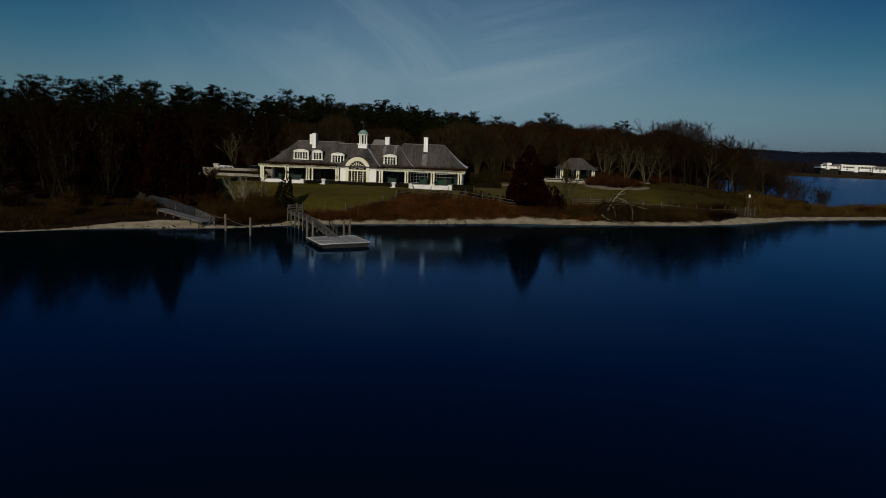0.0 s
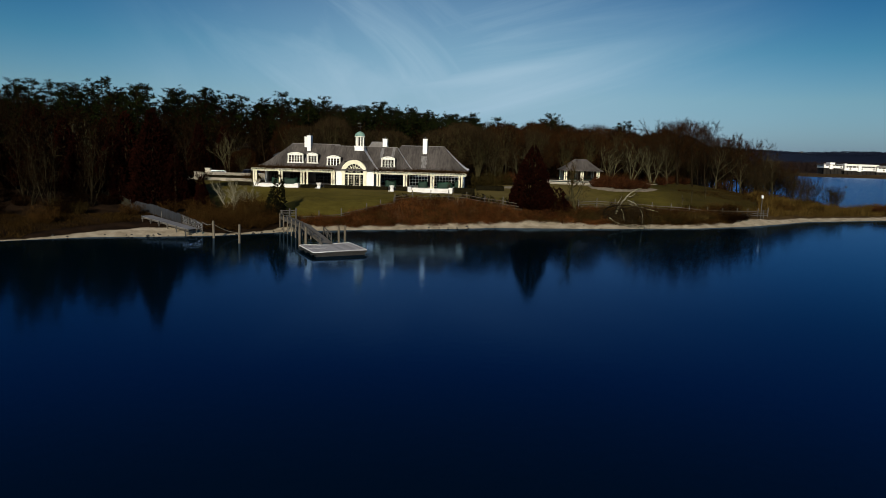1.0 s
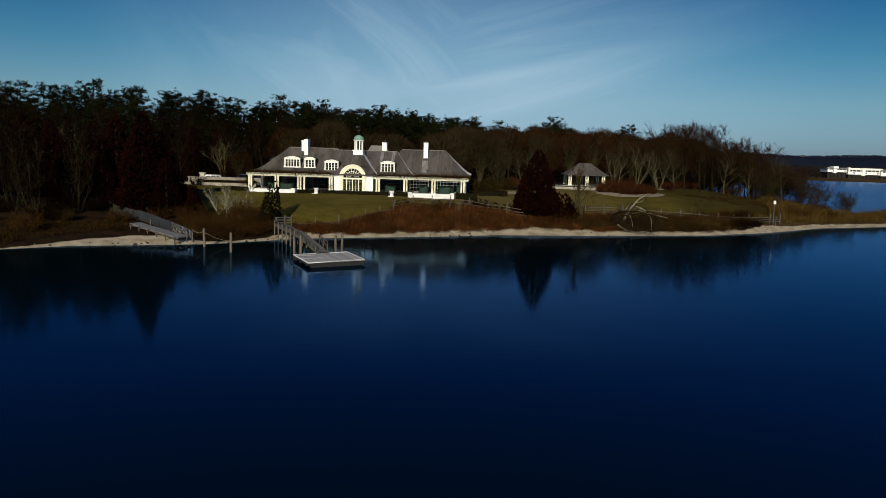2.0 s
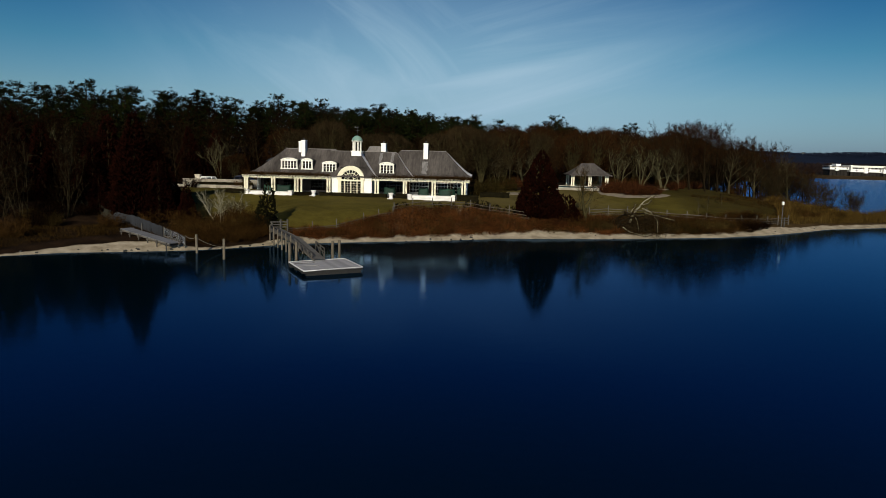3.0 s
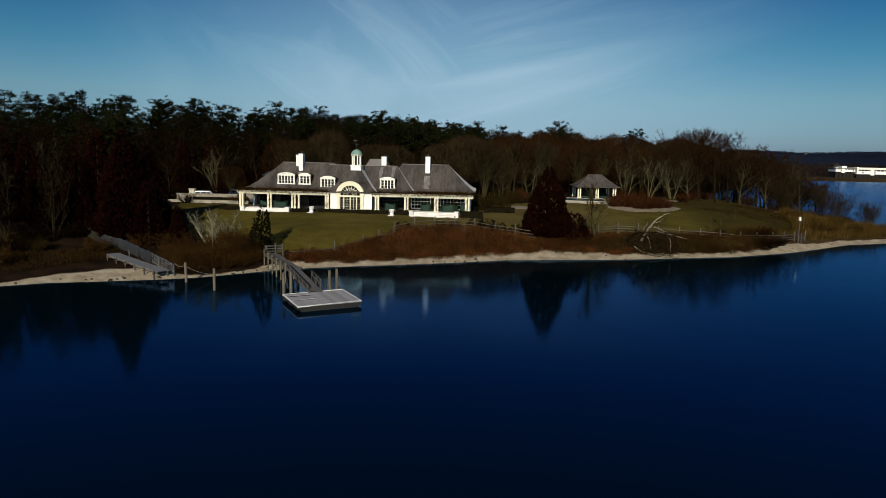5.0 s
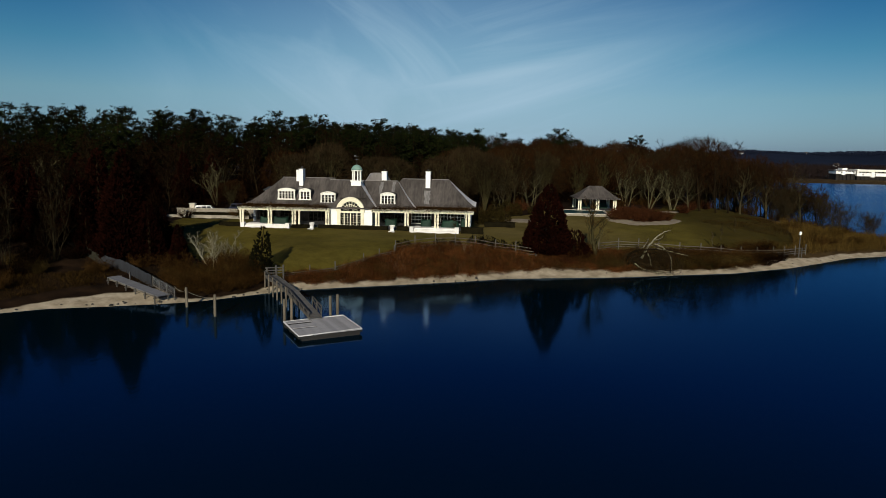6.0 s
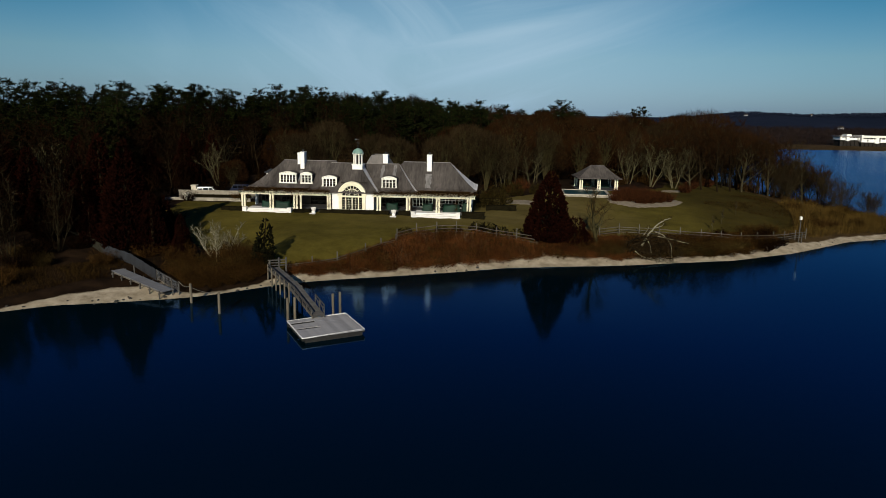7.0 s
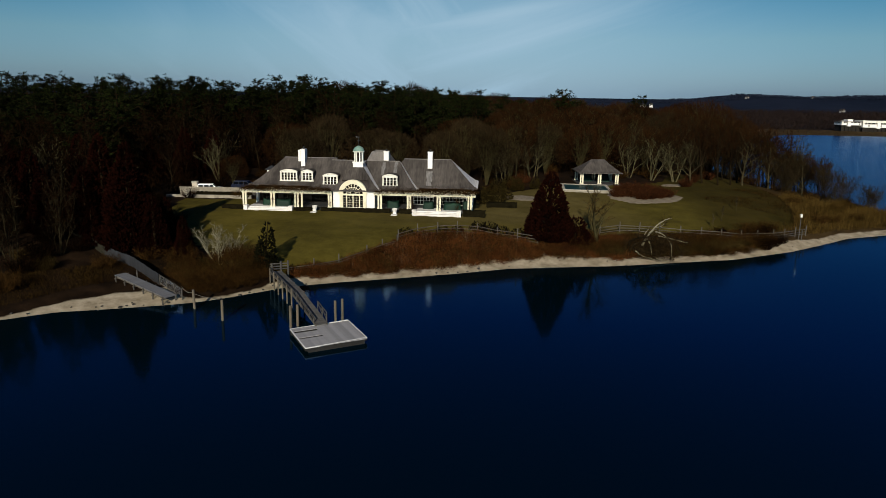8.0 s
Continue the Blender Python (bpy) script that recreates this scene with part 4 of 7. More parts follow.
def bare_tree(seed, height, spread, stems=1, fork=0.3, limbs=9, fine=1.0, up=0.55, trunk_r=0.2, twig_w=0.035, runs=(6, 4, 2, 2), bend=1.0, splay=0.3):
    """Trunk mesh and twig-crown mesh of a leafless tree."""
    rng = random.Random(seed)
    wood, twigs = Shape(), Shape()

    def run(p, way, length, r, level):
        k = runs[level]
        pts, rad, q, d = [p.copy()], [r], p.copy(), way.copy()
        wander = (0.10, 0.22, 0.3, 0.36)[level] * bend
        for i in range(k):
            d = (d + unit(rng) * wander + Vector((0, 0, 0.10 * up))).normalized()
            q = q + d * length / k
            pts.append(q.copy())
            rad.append(max(r * (1 - 0.8 * (i + 1) / k), 0.012))
        wood.tube(pts, rad, (6, 4, 3, 3)[level], False)
        return pts, rad

    def at_fraction(pts, f):
        x = f * (len(pts) - 1)
        i = min(int(x), len(pts) - 2)
        return pts[i].lerp(pts[i + 1], x - i), (pts[i + 1] - pts[i]).normalized()

    for st in range(stems):
        a = rng.uniform(0, 6.28)
        lean = splay * rng.uniform(0.5, 1.5) if stems > 1 else rng.uniform(0, 0.08)
        start = Vector((math.cos(a) * min(0.15 * stems, 0.35), math.sin(a) * min(0.15 * stems, 0.35), -0.3))
        trunk, tr = run(start, Vector((math.cos(a) * lean, math.sin(a) * lean, 1)).normalized(), height * rng.uniform(0.62, 0.8), trunk_r / stems ** 0.4, 0)
        for i in range(limbs):
            f = fork + (1 - fork) * (i + rng.random()) / limbs
            p, d = at_fraction(trunk, min(f, 0.99))
            az = i * 2.4 + rng.uniform(-0.6, 0.6)
            out = Vector((math.cos(az), math.sin(az), up + rng.uniform(-0.15, 0.6)))
            ln = spread * (1.15 - 0.65 * f) * rng.uniform(0.75, 1.15)
            limb, lr = run(p, (out.normalized() + d * 0.35).normalized(), ln, trunk_r * (0.55 - 0.3 * f) / stems ** 0.3, 1)
            for j in range(6):
                g = 0.25 + 0.75 * (j + rng.random()) / 6
                p2, d2 = at_fraction(limb, min(g, 0.99))
                side = (unit(rng) * 0.9 + d2 * 0.6 + Vector((0, 0, 0.35))).normalized()
                br, b_r = run(p2, side, ln * rng.uniform(0.35, 0.55), 0.035, 2)
                for m in range(int(7 * fine)):
                    h = 0.2 + 0.8 * (m + rng.random()) / (7 * fine)
                    p3, d3 = at_fraction(br, min(h, 0.99))
                    w3 = (unit(rng) * 0.8 + d3 * 0.6 + Vector((0, 0, 0.3))).normalized()
                    l3 = rng.uniform(0.5, 1.0) * ln * 0.22
                    blade(twigs, p3, w3, l3, twig_w, rng)
                    for n in range(3):
                        sliver(twigs, p3 + w3 * l3 * rng.uniform(0.3, 0.95), (unit(rng) * 0.8 + w3 * 0.6 + Vector((0, 0, 0.2))).normalized(), l3 * rng.uniform(0.4, 0.75), twig_w * 0.9, rng)
    return wood, twigs


def sliver(s, p, way, length, width, rng):
    """One thin twig as a narrow leaf of three corners."""
    side = way.cross(unit(rng))
    side = side.normalized() * width * 0.5 if side.length > 1e-4 else Vector((width * 0.5, 0, 0))
    n = len(s.v)
    s.v.extend((tuple(p - side), tuple(p + side), tuple(p + way * length)))
    s.f.append((n, n + 1, n + 2))


def dome_tree(seed, height, width, twigs_n=5000, stems=11, twig_w=0.06):
    """A leafless tree with many rising stems and a rounded, close head of fine twigs."""
    rng = random.Random(seed)
    wood, twigs = Shape(), Shape()
    lumps = [(unit(rng), rng.uniform(0.80, 1.12)) for _ in range(16)]

    def shell(d):
        k = 1.0
        for v, m in lumps:
            w = max(0.0, (d.dot(v) - 0.72) / 0.28)
            k *= 1 + (m - 1) * w
        return Vector((d.x * width * 0.5 * k, d.y * width * 0.5 * k, height * (0.50 + 0.48 * d.z * k)))

    for i in range(stems):
        a = i * 2.4 + rng.uniform(-0.4, 0.4)
        t = rng.uniform(0.15, 0.8)
        end = shell(Vector((math.cos(a) * t, math.sin(a) * t, math.sqrt(1 - t * t)))) * 0.84
        p0 = Vector((math.cos(a) * 0.15, math.sin(a) * 0.15, -0.3))
        pts = [p0]
        for j in range(1, 6):
            f = j / 5
            pts.append(Vector((end.x * f ** 1.25, end.y * f ** 1.25, end.z * f ** 0.9)) + unit(rng) * 0.22)
        wood.tube(pts, [0.10 * (1 - 0.85 * j / 5) for j in range(6)], 4, False)
        for j in range(2, 6):
            for _ in range(3):
                d = (unit(rng) * 0.8 + (pts[j] - pts[j - 1]).normalized() * 0.7 + Vector((0, 0, 0.3))).normalized()
                wood.tube([pts[j], pts[j] + d * width * 0.09, pts[j] + d * width * 0.13 + Vector((0, 0, 0.2))], [0.04, 0.026, 0.012], 3, False)
    for k in range(twigs_n):
        d = unit(rng)
        if d.z < -0.62:
            d.z = -d.z
        f = rng.uniform(0.45, 0.9) if k % 3 == 0 else rng.uniform(0.84, 0.98)
        q = shell(d)
        c = Vector((0, 0, height * 0.42))
        p = c + (q - c) * f
        way = (d * 0.8 + unit(rng) * 0.55 + Vector((0, 0, 0.45))).normalized()
        sliver(twigs, p, way, rng.uniform(0.5, 1.1) * height / 12, twig_w, rng)
    return wood, twigs


def tuft(s, p, size, rng, flat=0.5, n=12, width=0.14):
    """A spray of narrow leaf blades round a point."""
    for k in range(n):
        d = unit(rng)
        d.z = d.z * flat + 0.15
        side = d.cross(unit(rng)).normalized() * size * width
        e = p + d * size * rng.uniform(0.6, 1.1)
        m = p + d * size * 0.45
        i = len(s.v)
        s.v.extend((tuple(p), tuple(m + side), tuple(e), tuple(m - side)))
        s.f.append((i, i + 1, i + 2, i + 3))


def pine(seed, height, spread, first=0.35, whorls=15):
    rng = random.Random(seed)
    wood, needles = Shape(), Shape()
    pts, q = [], Vector((0, 0, -0.3))
    for i in range(9):
        pts.append(q.copy())
        q = q + Vector((rng.uniform(-0.12, 0.12), rng.uniform(-0.12, 0.12), height / 8))
    wood.tube(pts, [0.26 * (1 - 0.85 * i / 8) + 0.02 for i in range(9)], 7, False)
    for w in range(whorls):
        f = first + (1 - first) * (w + rng.uniform(0, 0.7)) / whorls
        x = min(f, 0.985) * 8
        i = int(x)
        base = pts[i].lerp(pts[min(i + 1, 8)], x - i)
        reach = spread * (1.0 - 0.75 * ((f - first) / (1 - first)) ** 1.6) * (0.55 + 0.45 * min(1, (f - first) * 6))
        for b in range(rng.choice((2, 3, 3, 4))):
            az = rng.uniform(0, 6.28)
            ln = reach * rng.uniform(0.5, 1.15)
            d = Vector((math.cos(az), math.sin(az), rng.uniform(0.0, 0.5)))
            tip = base + d * ln
            mid = base + d * ln * 0.5 - Vector((0, 0, 0.1 * ln))
            wood.tube([base, mid, tip], [0.06, 0.04, 0.015], 3, False)
            k = max(3, int(ln * 1.75))
            for c in range(k):
                g = 0.3 + 0.7 * (c + rng.random()) / k
                p = base.lerp(mid, g * 2) if g < 0.5 else mid.lerp(tip, g * 2 - 1)
                p = p + Vector((rng.uniform(-0.45, 0.45), rng.uniform(-0.45, 0.45), rng.uniform(-0.15, 0.55)))
                tuft(needles, p, rng.uniform(0.5, 1.1), rng, 0.62, 14, 0.085)
    return wood, needles


def cone_tree(seed, height, width, clumps=900, low=0.04, power=0.85):
    """A dense cedar: trunk and a ragged cone of upright sprays."""
    rng = random.Random(seed)
    wood, leaves = Shape(), Shape()
    wood.tube([Vector((0, 0, -0.3)), Vector((0.05, 0, height * 0.5)), Vector((0, 0.05, height * 0.96))], [width * 0.045, width * 0.03, 0.02], 7, False)
    lumps = [(rng.uniform(0, 6.28), rng.random(), rng.uniform(0.75, 1.15)) for _ in range(14)]
    for k in range(clumps):
        f = low + (1 - low) * (1 - math.sqrt(rng.random()))
        az = rng.uniform(0, 6.28)
        r = width * 0.5 * (1 - f) ** power * rng.uniform(0.72, 1.0) * min(1.0, 0.55 + f * 3.2)
        for la, lf, lm in lumps:
            if abs(f - lf) < 0.1 and math.cos(az - la) > 0.75:
                r *= lm
        p = Vector((r * math.cos(az), r * math.sin(az), f * height))
        for n in range(7):
            d = Vector((math.cos(az) * 0.6, math.sin(az) * 0.6, 0.75)) + unit(rng) * 0.55
            d.normalize()
            size = rng.uniform(0.24, 0.5) * (height / 9) ** 0.5
            side_v = d.cross(unit(rng)).normalized() * size * 0.2
            i = len(leaves.v)
            leaves.v.extend((tuple(p - d * size * 0.3), tuple(p + d * size * 0.3 + side_v), tuple(p + d * size), tuple(p + d * size * 0.3 - side_v)))
            leaves.f.append((i, i + 1, i + 2, i + 3))
    return wood, leaves


def shrub(seed, height, width, stems=160, fine=3, thick=0.03):
    rng = random.Random(seed)
    s = Shape()
    for k in range(stems):
        a = rng.uniform(0, 6.28)
        r = math.sqrt(rng.random()) * width * 0.3
        p = Vector((r * math.cos(a), r * math.sin(a), 0))
        d = Vector((math.cos(a) * r / width * 2.6, math.sin(a) * r / width * 2.6, 1)) + unit(rng) * 0.3
        d.normalize()
        ln = height * rng.uniform(0.55, 1.05) * (1 - 0.3 * r / width)
        blade(s, p, d, ln, thick, rng, 0.3)
        for n in range(fine):
            sliver(s, p + d * ln * rng.uniform(0.25, 0.95), (d * 0.6 + unit(rng)).normalized(), ln * rng.uniform(0.18, 0.42), thick * 0.9, rng)
    return s


def plant_kind(name, wood, leaves, bark, leaf, label, category, group):
    """The first of a kind; copies follow."""
    ob = thing(name, label, category, group)
    part("trunk", wood.mesh("trunk", bark), bark, ob)
    part("crown", leaves.mesh("crown", leaf), leaf, ob)
    return ob


def set_out(kinds, spots, rng, lo=0.85, hi=1.15):
    """Stand copies of the kinds at the spots; each first one is moved there too."""
    used = set()
    for x, y, size in spots:
        k = rng.randrange(len(kinds))
        ob = kinds[k]
        m = pose(x, y, gz(x, y), rng.uniform(-2, 2), rng.uniform(-2, 2), rng.uniform(0, 360))
        s = size * rng.uniform(lo, hi)
        if k in used:
            ob = copy_thing(ob, m)
        used.add(k)
        ob.matrix_basis = m @ Matrix.Diagonal((s, s, s * rng.uniform(0.92, 1.08), 1))


def scatter(rng, inside, x0, x1, y0, y1, gap, tries=4000):
    spots = []
    for _ in range(tries):
        x, y = rng.uniform(x0, x1), rng.uniform(y0, y1)
        if inside(x, y) and all((x - a) ** 2 + (y - b) ** 2 > gap * gap for a, b in spots):
            spots.append((x, y))
    return spots


# ---- woods ----
rng = random.Random(5)
woodland = [plant_kind("bare_tree", *bare_tree(10 + k, 14.0, 6.4, limbs=11, fork=0.2, trunk_r=0.2, fine=1.15, up=0.75, twig_w=0.055), M_bark, M_twig, "leafless woodland tree with red-brown twigs", "tree", "trees of the wood") for k in range(4)]
deep = [plant_kind("bare_tree", *bare_tree(20 + k, 14.5, 6.6, limbs=9, fork=0.3, trunk_r=0.2, fine=0.58, up=0.75, twig_w=0.11), M_bark, M_twig_shade, "leafless tree deep in the wood", "tree", "trees deep in the wood") for k in range(4)]
grey = [plant_kind("bare_tree", *bare_tree(30 + k, 13.0, 5.6, limbs=11, fork=0.18, trunk_r=0.24, fine=1.2), M_pale_bark, M_twig_grey, "leafless tree with pale grey limbs", "tree", "pale trees by the lagoon") for k in range(3)]
thin = [plant_kind("bare_tree", *bare_tree(40 + k, 13.0, 3.2, stems=5, limbs=7, fork=0.12, trunk_r=0.14, fine=1.7, up=1.0, twig_w=0.028, splay=0.2), M_dim_bark, M_twig_shade, "slender leafless tree with several dark stems", "tree", "slender trees by the shore") for k in range(2)]
waterside = [plant_kind("bare_tree", *bare_tree(260 + k, 9.0, 4.6, stems=6, limbs=6, fork=0.1, trunk_r=0.16, fine=1.3, up=0.75, twig_w=0.022, runs=(6, 5, 3, 2), bend=1.3, splay=0.34), M_dim_bark, M_twig_grey, "wide many-stemmed leafless tree at the water's edge", "tree", "many-stemmed trees by the lagoon") for k in range(2)]
orchard = [plant_kind("bare_tree", *bare_tree(240 + k, 10.6, 5.0, stems=3, limbs=6, fork=0.24, trunk_r=0.26, fine=1.2, up=0.6, twig_w=0.026, runs=(7, 7, 4, 2), bend=1.5, splay=0.42), M_limb, M_twig_pale, "low spreading leafless tree with bleached grey limbs", "tree", "spreading trees behind the pool house") for k in range(2)]
domes = [plant_kind("round_headed_tree", *dome_tree(60 + k, 12.0, (11.5, 10.5, 12.5)[k], stems=17), M_dome_bark, (M_twig, M_twig_grey, M_twig)[k], "round-headed leafless tree with many rising stems", "tree", "round-headed trees") for k in range(3)]
pines = [plant_kind("pine_tree", *pine(50 + k, 17.5, 6.2, 0.16 + 0.05 * k, 20), M_bark, M_needle, "tall dark pine with ragged layered boughs", "tree", "pines of the wood") for k in range(5)]
cedars = [plant_kind("cedar_tree", *cone_tree(70 + k, 12.0, 8.2, 1500), M_bark, M_cedar, "dense bronzed red cedar", "tree", "cedars by the shore") for k in range(2)]


def wood_west(x, y):
    return inland(x, y) > 16 + 0.35 * max(0.0, x + 62) and x < -47 - 0.06 * (y - 130) and not (x > -55 and 106 < y < 132) and gz(x, y) > 1.0


def wood_north(x, y):
    if y < 147 or lagoon_depth(x, y) > -12:
        return False
    if 6 < x < 46 and y < 162:
        return False
    if 44 < x < 66 and y < 180:
        return False
    return x > -58


pine_spots = [(-57, 222, 0.93), (-98, 170, 0.95), (-106, 160, 0.98), (-116, 165, 0.98), (-88, 160, 0.85), (-74, 168, 0.85), (-66, 205, 0.98), (-72, 198, 0.98)]
pine_spots += [(x, y, 0.93) for x, y in scatter(rng, lambda x, y: wood_west(x, y) and y > 130, -130, -58, 130, 215, 7, 500)][:28]
pine_spots += [(x, y, 0.9) for x, y in scatter(rng, lambda x, y: True, -205, -58, 218, 262, 7.5, 500)][:36]
pine_spots += [(x, y, 1.03 - 0.0026 * (x + 55)) for x, y in scatter(rng, lambda x, y: y > 202 - 0.1 * x, -56, 9, 200, 262, 5.0, 2500)][:82]
pine_spots += [(x, y, 0.9) for x, y in ((16, 240), (22, 244), (27, 236), (30, 240), (34, 236), (37, 242), (40, 239), (33, 244), (57, 240), (60, 243))]
set_out(pines, pine_spots, rng, 0.91, 1.09)
# the tall pines that stand out over the west wood
for k, (x, y, top) in enumerate(((-102.0, 172, 24.2), (-100.7, 176, 24.3), (-96.1, 178, 24.1), (-91.5, 182, 24.3), (-91.5, 188, 23.5), (-83.5, 186, 24.0), (-78.6, 186, 24.4), (-70.5, 184, 23.3), (-67.9, 186, 24.1), (-62.5, 188, 24.3), (-61.5, 192, 24.0), (-59.1, 196, 23.3), (-56.8, 200, 23.3), (-52.9, 206, 22.3))):
    m = pose(x, y, gz(x, y), 2 * math.sin(k * 2.1), 2 * math.cos(k * 1.7), 61 * k)
    tall = copy_thing(pines[k % len(pines)], m)
    size = (top - gz(x, y)) / 17.4
    tall.matrix_basis = m @ Matrix.Diagonal((size, size, size, 1))
spots = [(x, y, rng.uniform(0.8, 1.05)) for x, y in scatter(rng, wood_west, -132, -46, 82, 215, 7.2, 1800)]
spots += [(x, y, rng.uniform(0.85, 1.1) if x < -12 else rng.uniform(0.68, 0.85)) for x, y in scatter(rng, wood_north, -57, 76, 163, 250, 8.4, 3000)]


def at_edge(x, y):
    return x > 40 and y < 200


set_out(woodland, [(x, y, 0.78 * size) for x, y, size in spots if at_edge(x, y)], rng)
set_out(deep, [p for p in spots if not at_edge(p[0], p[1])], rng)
dome_spots = [(-29, 151, 0.93), (-20, 149.5, 0.97), (-11, 150.5, 0.95), (-2, 150, 0.93), (6.5, 153, 0.95), (-41, 146.5, 0.5), (-25, 159, 1.0), (-15.5, 159, 1.02), (-6, 159, 1.0), (3, 161, 1.0), (12, 164, 1.0), (-34, 162, 0.98),
              (20, 168, 0.95), (27, 166, 0.9), (33, 172, 1.0), (22, 178, 1.05), (12, 176, 1.02), (2, 172, 1.0), (24, 196, 1.22), (16, 190, 1.1), (34, 188, 1.05), (44, 178, 0.95), (51, 184, 0.95), (58, 187, 0.95), (65, 190, 0.95), (71, 190, 0.9),
              (43, 192, 1.08), (52, 198, 1.15), (61, 203, 1.25), (69, 206, 1.4), (56, 212, 1.3), (66, 218, 1.5), (72, 226, 1.55), (62, 226, 1.4), (48, 210, 1.2), (38, 204, 1.18), (77, 238, 1.55), (70, 240, 1.45), (84, 248, 1.45), (92, 254, 1.4), (99, 260, 1.35), (46, 226, 1.25), (88, 266, 1.4), (30, 212, 1.2), (20, 208, 1.15), (12, 204, 1.1),
              (55, 246, 1.25), (64, 252, 1.35), (76, 258, 1.4), (36, 222, 1.3), (26, 226, 1.3), (42, 234, 1.35), (32, 240, 1.35), (20, 232, 1.3), (50, 238, 1.4), (12, 222, 1.2), (58, 236, 1.4), (40, 250, 1.4), (48, 256, 1.4)]
set_out(domes, [(x, y, size * (0.88 if 10 < x < 58 and y > 195 else 0.92 if x >= 58 and y > 195 else 1.0)) for x, y, size in dome_spots], rng, 0.94, 1.06)
rise_rng = random.Random(31)
set_out(domes[2:], ((68, 206.9, (20.1 - gz(68, 206.9)) / 11.9),), random.Random(2), 1.0, 1.0)
set_out(domes[:1], ((20.3, 183, (18.3 - gz(20.3, 183)) / 11.9),), random.Random(4), 1.0, 1.0)
set_out(domes[:1], ((-43, 288, 1.5), (-40, 292, 1.52), (-36, 290, 1.5), (-20, 290, 1.42), (-13, 287, 1.44), (-8, 291, 1.4), (2, 290, 1.34), (7, 288, 1.32), (14, 289, 1.32), (19, 292, 1.3), (27, 290, 1.2), (34, 294, 1.15)), rise_rng, 0.98, 1.04)
set_out(orchard, ((40.6, 160, 0.92), (44.8, 158.6, 0.9), (37.2, 165, 0.85), (10.5, 158, 0.75), (16.5, 163, 0.9), (-61.0, 124, 1.05), (-44.5, 150, 0.9), (-49.5, 120.5, 0.6)), random.Random(9), 0.97, 1.03)
set_out(grey, ((39, 172, 1.0), (52, 180, 1.0), (59, 182, 0.95), (66, 185, 1.0), (70, 190, 1.0),
               (74, 178, 0.85), (77, 173, 0.72), (9, 160, 0.8), (13, 163, 0.9), (18, 166, 0.9), (30, 180, 1.0), (-47, 163, 0.8)), rng, 0.94, 1.06)
shore_rng = random.Random(77)
set_out(woodland + grey[:1], ((45, 160, 0.86), (48, 158.5, 0.92), (51, 160, 1.0), (54, 159, 0.95), (57.5, 161.5, 0.92), (61, 164, 0.95), (64.5, 166, 0.95), (68, 167.5, 0.95), (72, 168.5, 0.92), (75.5, 168, 0.88),
                              (47, 166, 1.0), (53, 167, 1.05), (59, 170, 1.02), (66, 173, 1.0), (71, 175, 1.0), (42, 164, 0.9), (78.5, 166.5, 0.8), (61.5, 168, 1.0), (66.5, 169, 0.97), (70, 170, 0.93), (52, 171, 1.08)), shore_rng, 0.96, 1.06)
set_out(thin, ((-50, 92.5, 0.95), (-54, 95, 1.05), (-58, 91, 1.0), (-62, 97, 1.1), (-47.5, 98, 0.9), (-66, 92, 1.0), (-70, 100, 1.1), (63, 178, 0.8), (76, 186, 1.0), (67, 176, 0.9)), rng, 0.95, 1.05)
set_out(waterside, ((74.8, 173, 1.12), (79, 168, 0.95), (80.5, 160, 0.78), (81.4, 152, 0.62), (78, 163, 0.85), (75, 178, 1.05), (81, 176, 1.05), (78.5, 181, 1.1), (82, 184, 1.05), (72, 168, 0.9), (70.5, 164, 0.7), (80, 190, 1.15), (83, 154.5, 0.5), (77, 156.5, 0.55), (76, 171, 1.0)), random.Random(12), 0.95, 1.05)
# the taller trees at the east end of the wood
for kind, x, y, top in ((woodland, 65.6, 175, 16.0), (woodland, 70.5, 175.5, 15.1), (grey, 75.8, 175, 17.8), (woodland, 68.0, 178, 15.4)):
    size = (top - gz(x, y)) / 13.2
    m = pose(x, y, gz(x, y), 0, 0, 71 * x)
    copy_thing(kind[int(x) % 3], m).matrix_basis = m @ Matrix.Diagonal((size * 0.9, size * 0.9, size, 1))
slim_cedar = plant_kind("cedar_tree", *cone_tree(75, 13.6, 8.2, 2900, 0.03, 0.8), M_bark, M_cedar, "tall narrow bronzed red cedar behind the plank fence", "tree", "cedars by the shore")
slim_cedar.matrix_basis = pose(-40.2, 101.0, gz(-40.2, 101.0) - 0.1)
set_out(cedars, ((-50.2, 115.6, 0.95), (-56, 108, 0.8), (-55, 118, 0.75), (-64, 115, 0.95), (-51.5, 103, 0.72), (-70, 124, 0.95), (-51, 150, 0.85), (-47, 154, 0.78), (-56, 146, 0.8), (-60, 128, 0.9), (-75, 112, 0.9), (-43.5, 104.2, 0.68), (-80, 122, 1.0),
                 (-36.8, 99.8, 0.6), (-33.2, 99.2, 0.36), (-34.4, 102.6, 0.4), (-32.4, 96.6, 0.3), (-47.6, 104.6, 0.78), (-41.2, 107.6, 0.58), (-45, 100.8, 0.5), (-37.5, 105.4, 0.5), (-59, 103, 0.75), (-66, 106, 0.8)), rng, 0.96, 1.04)


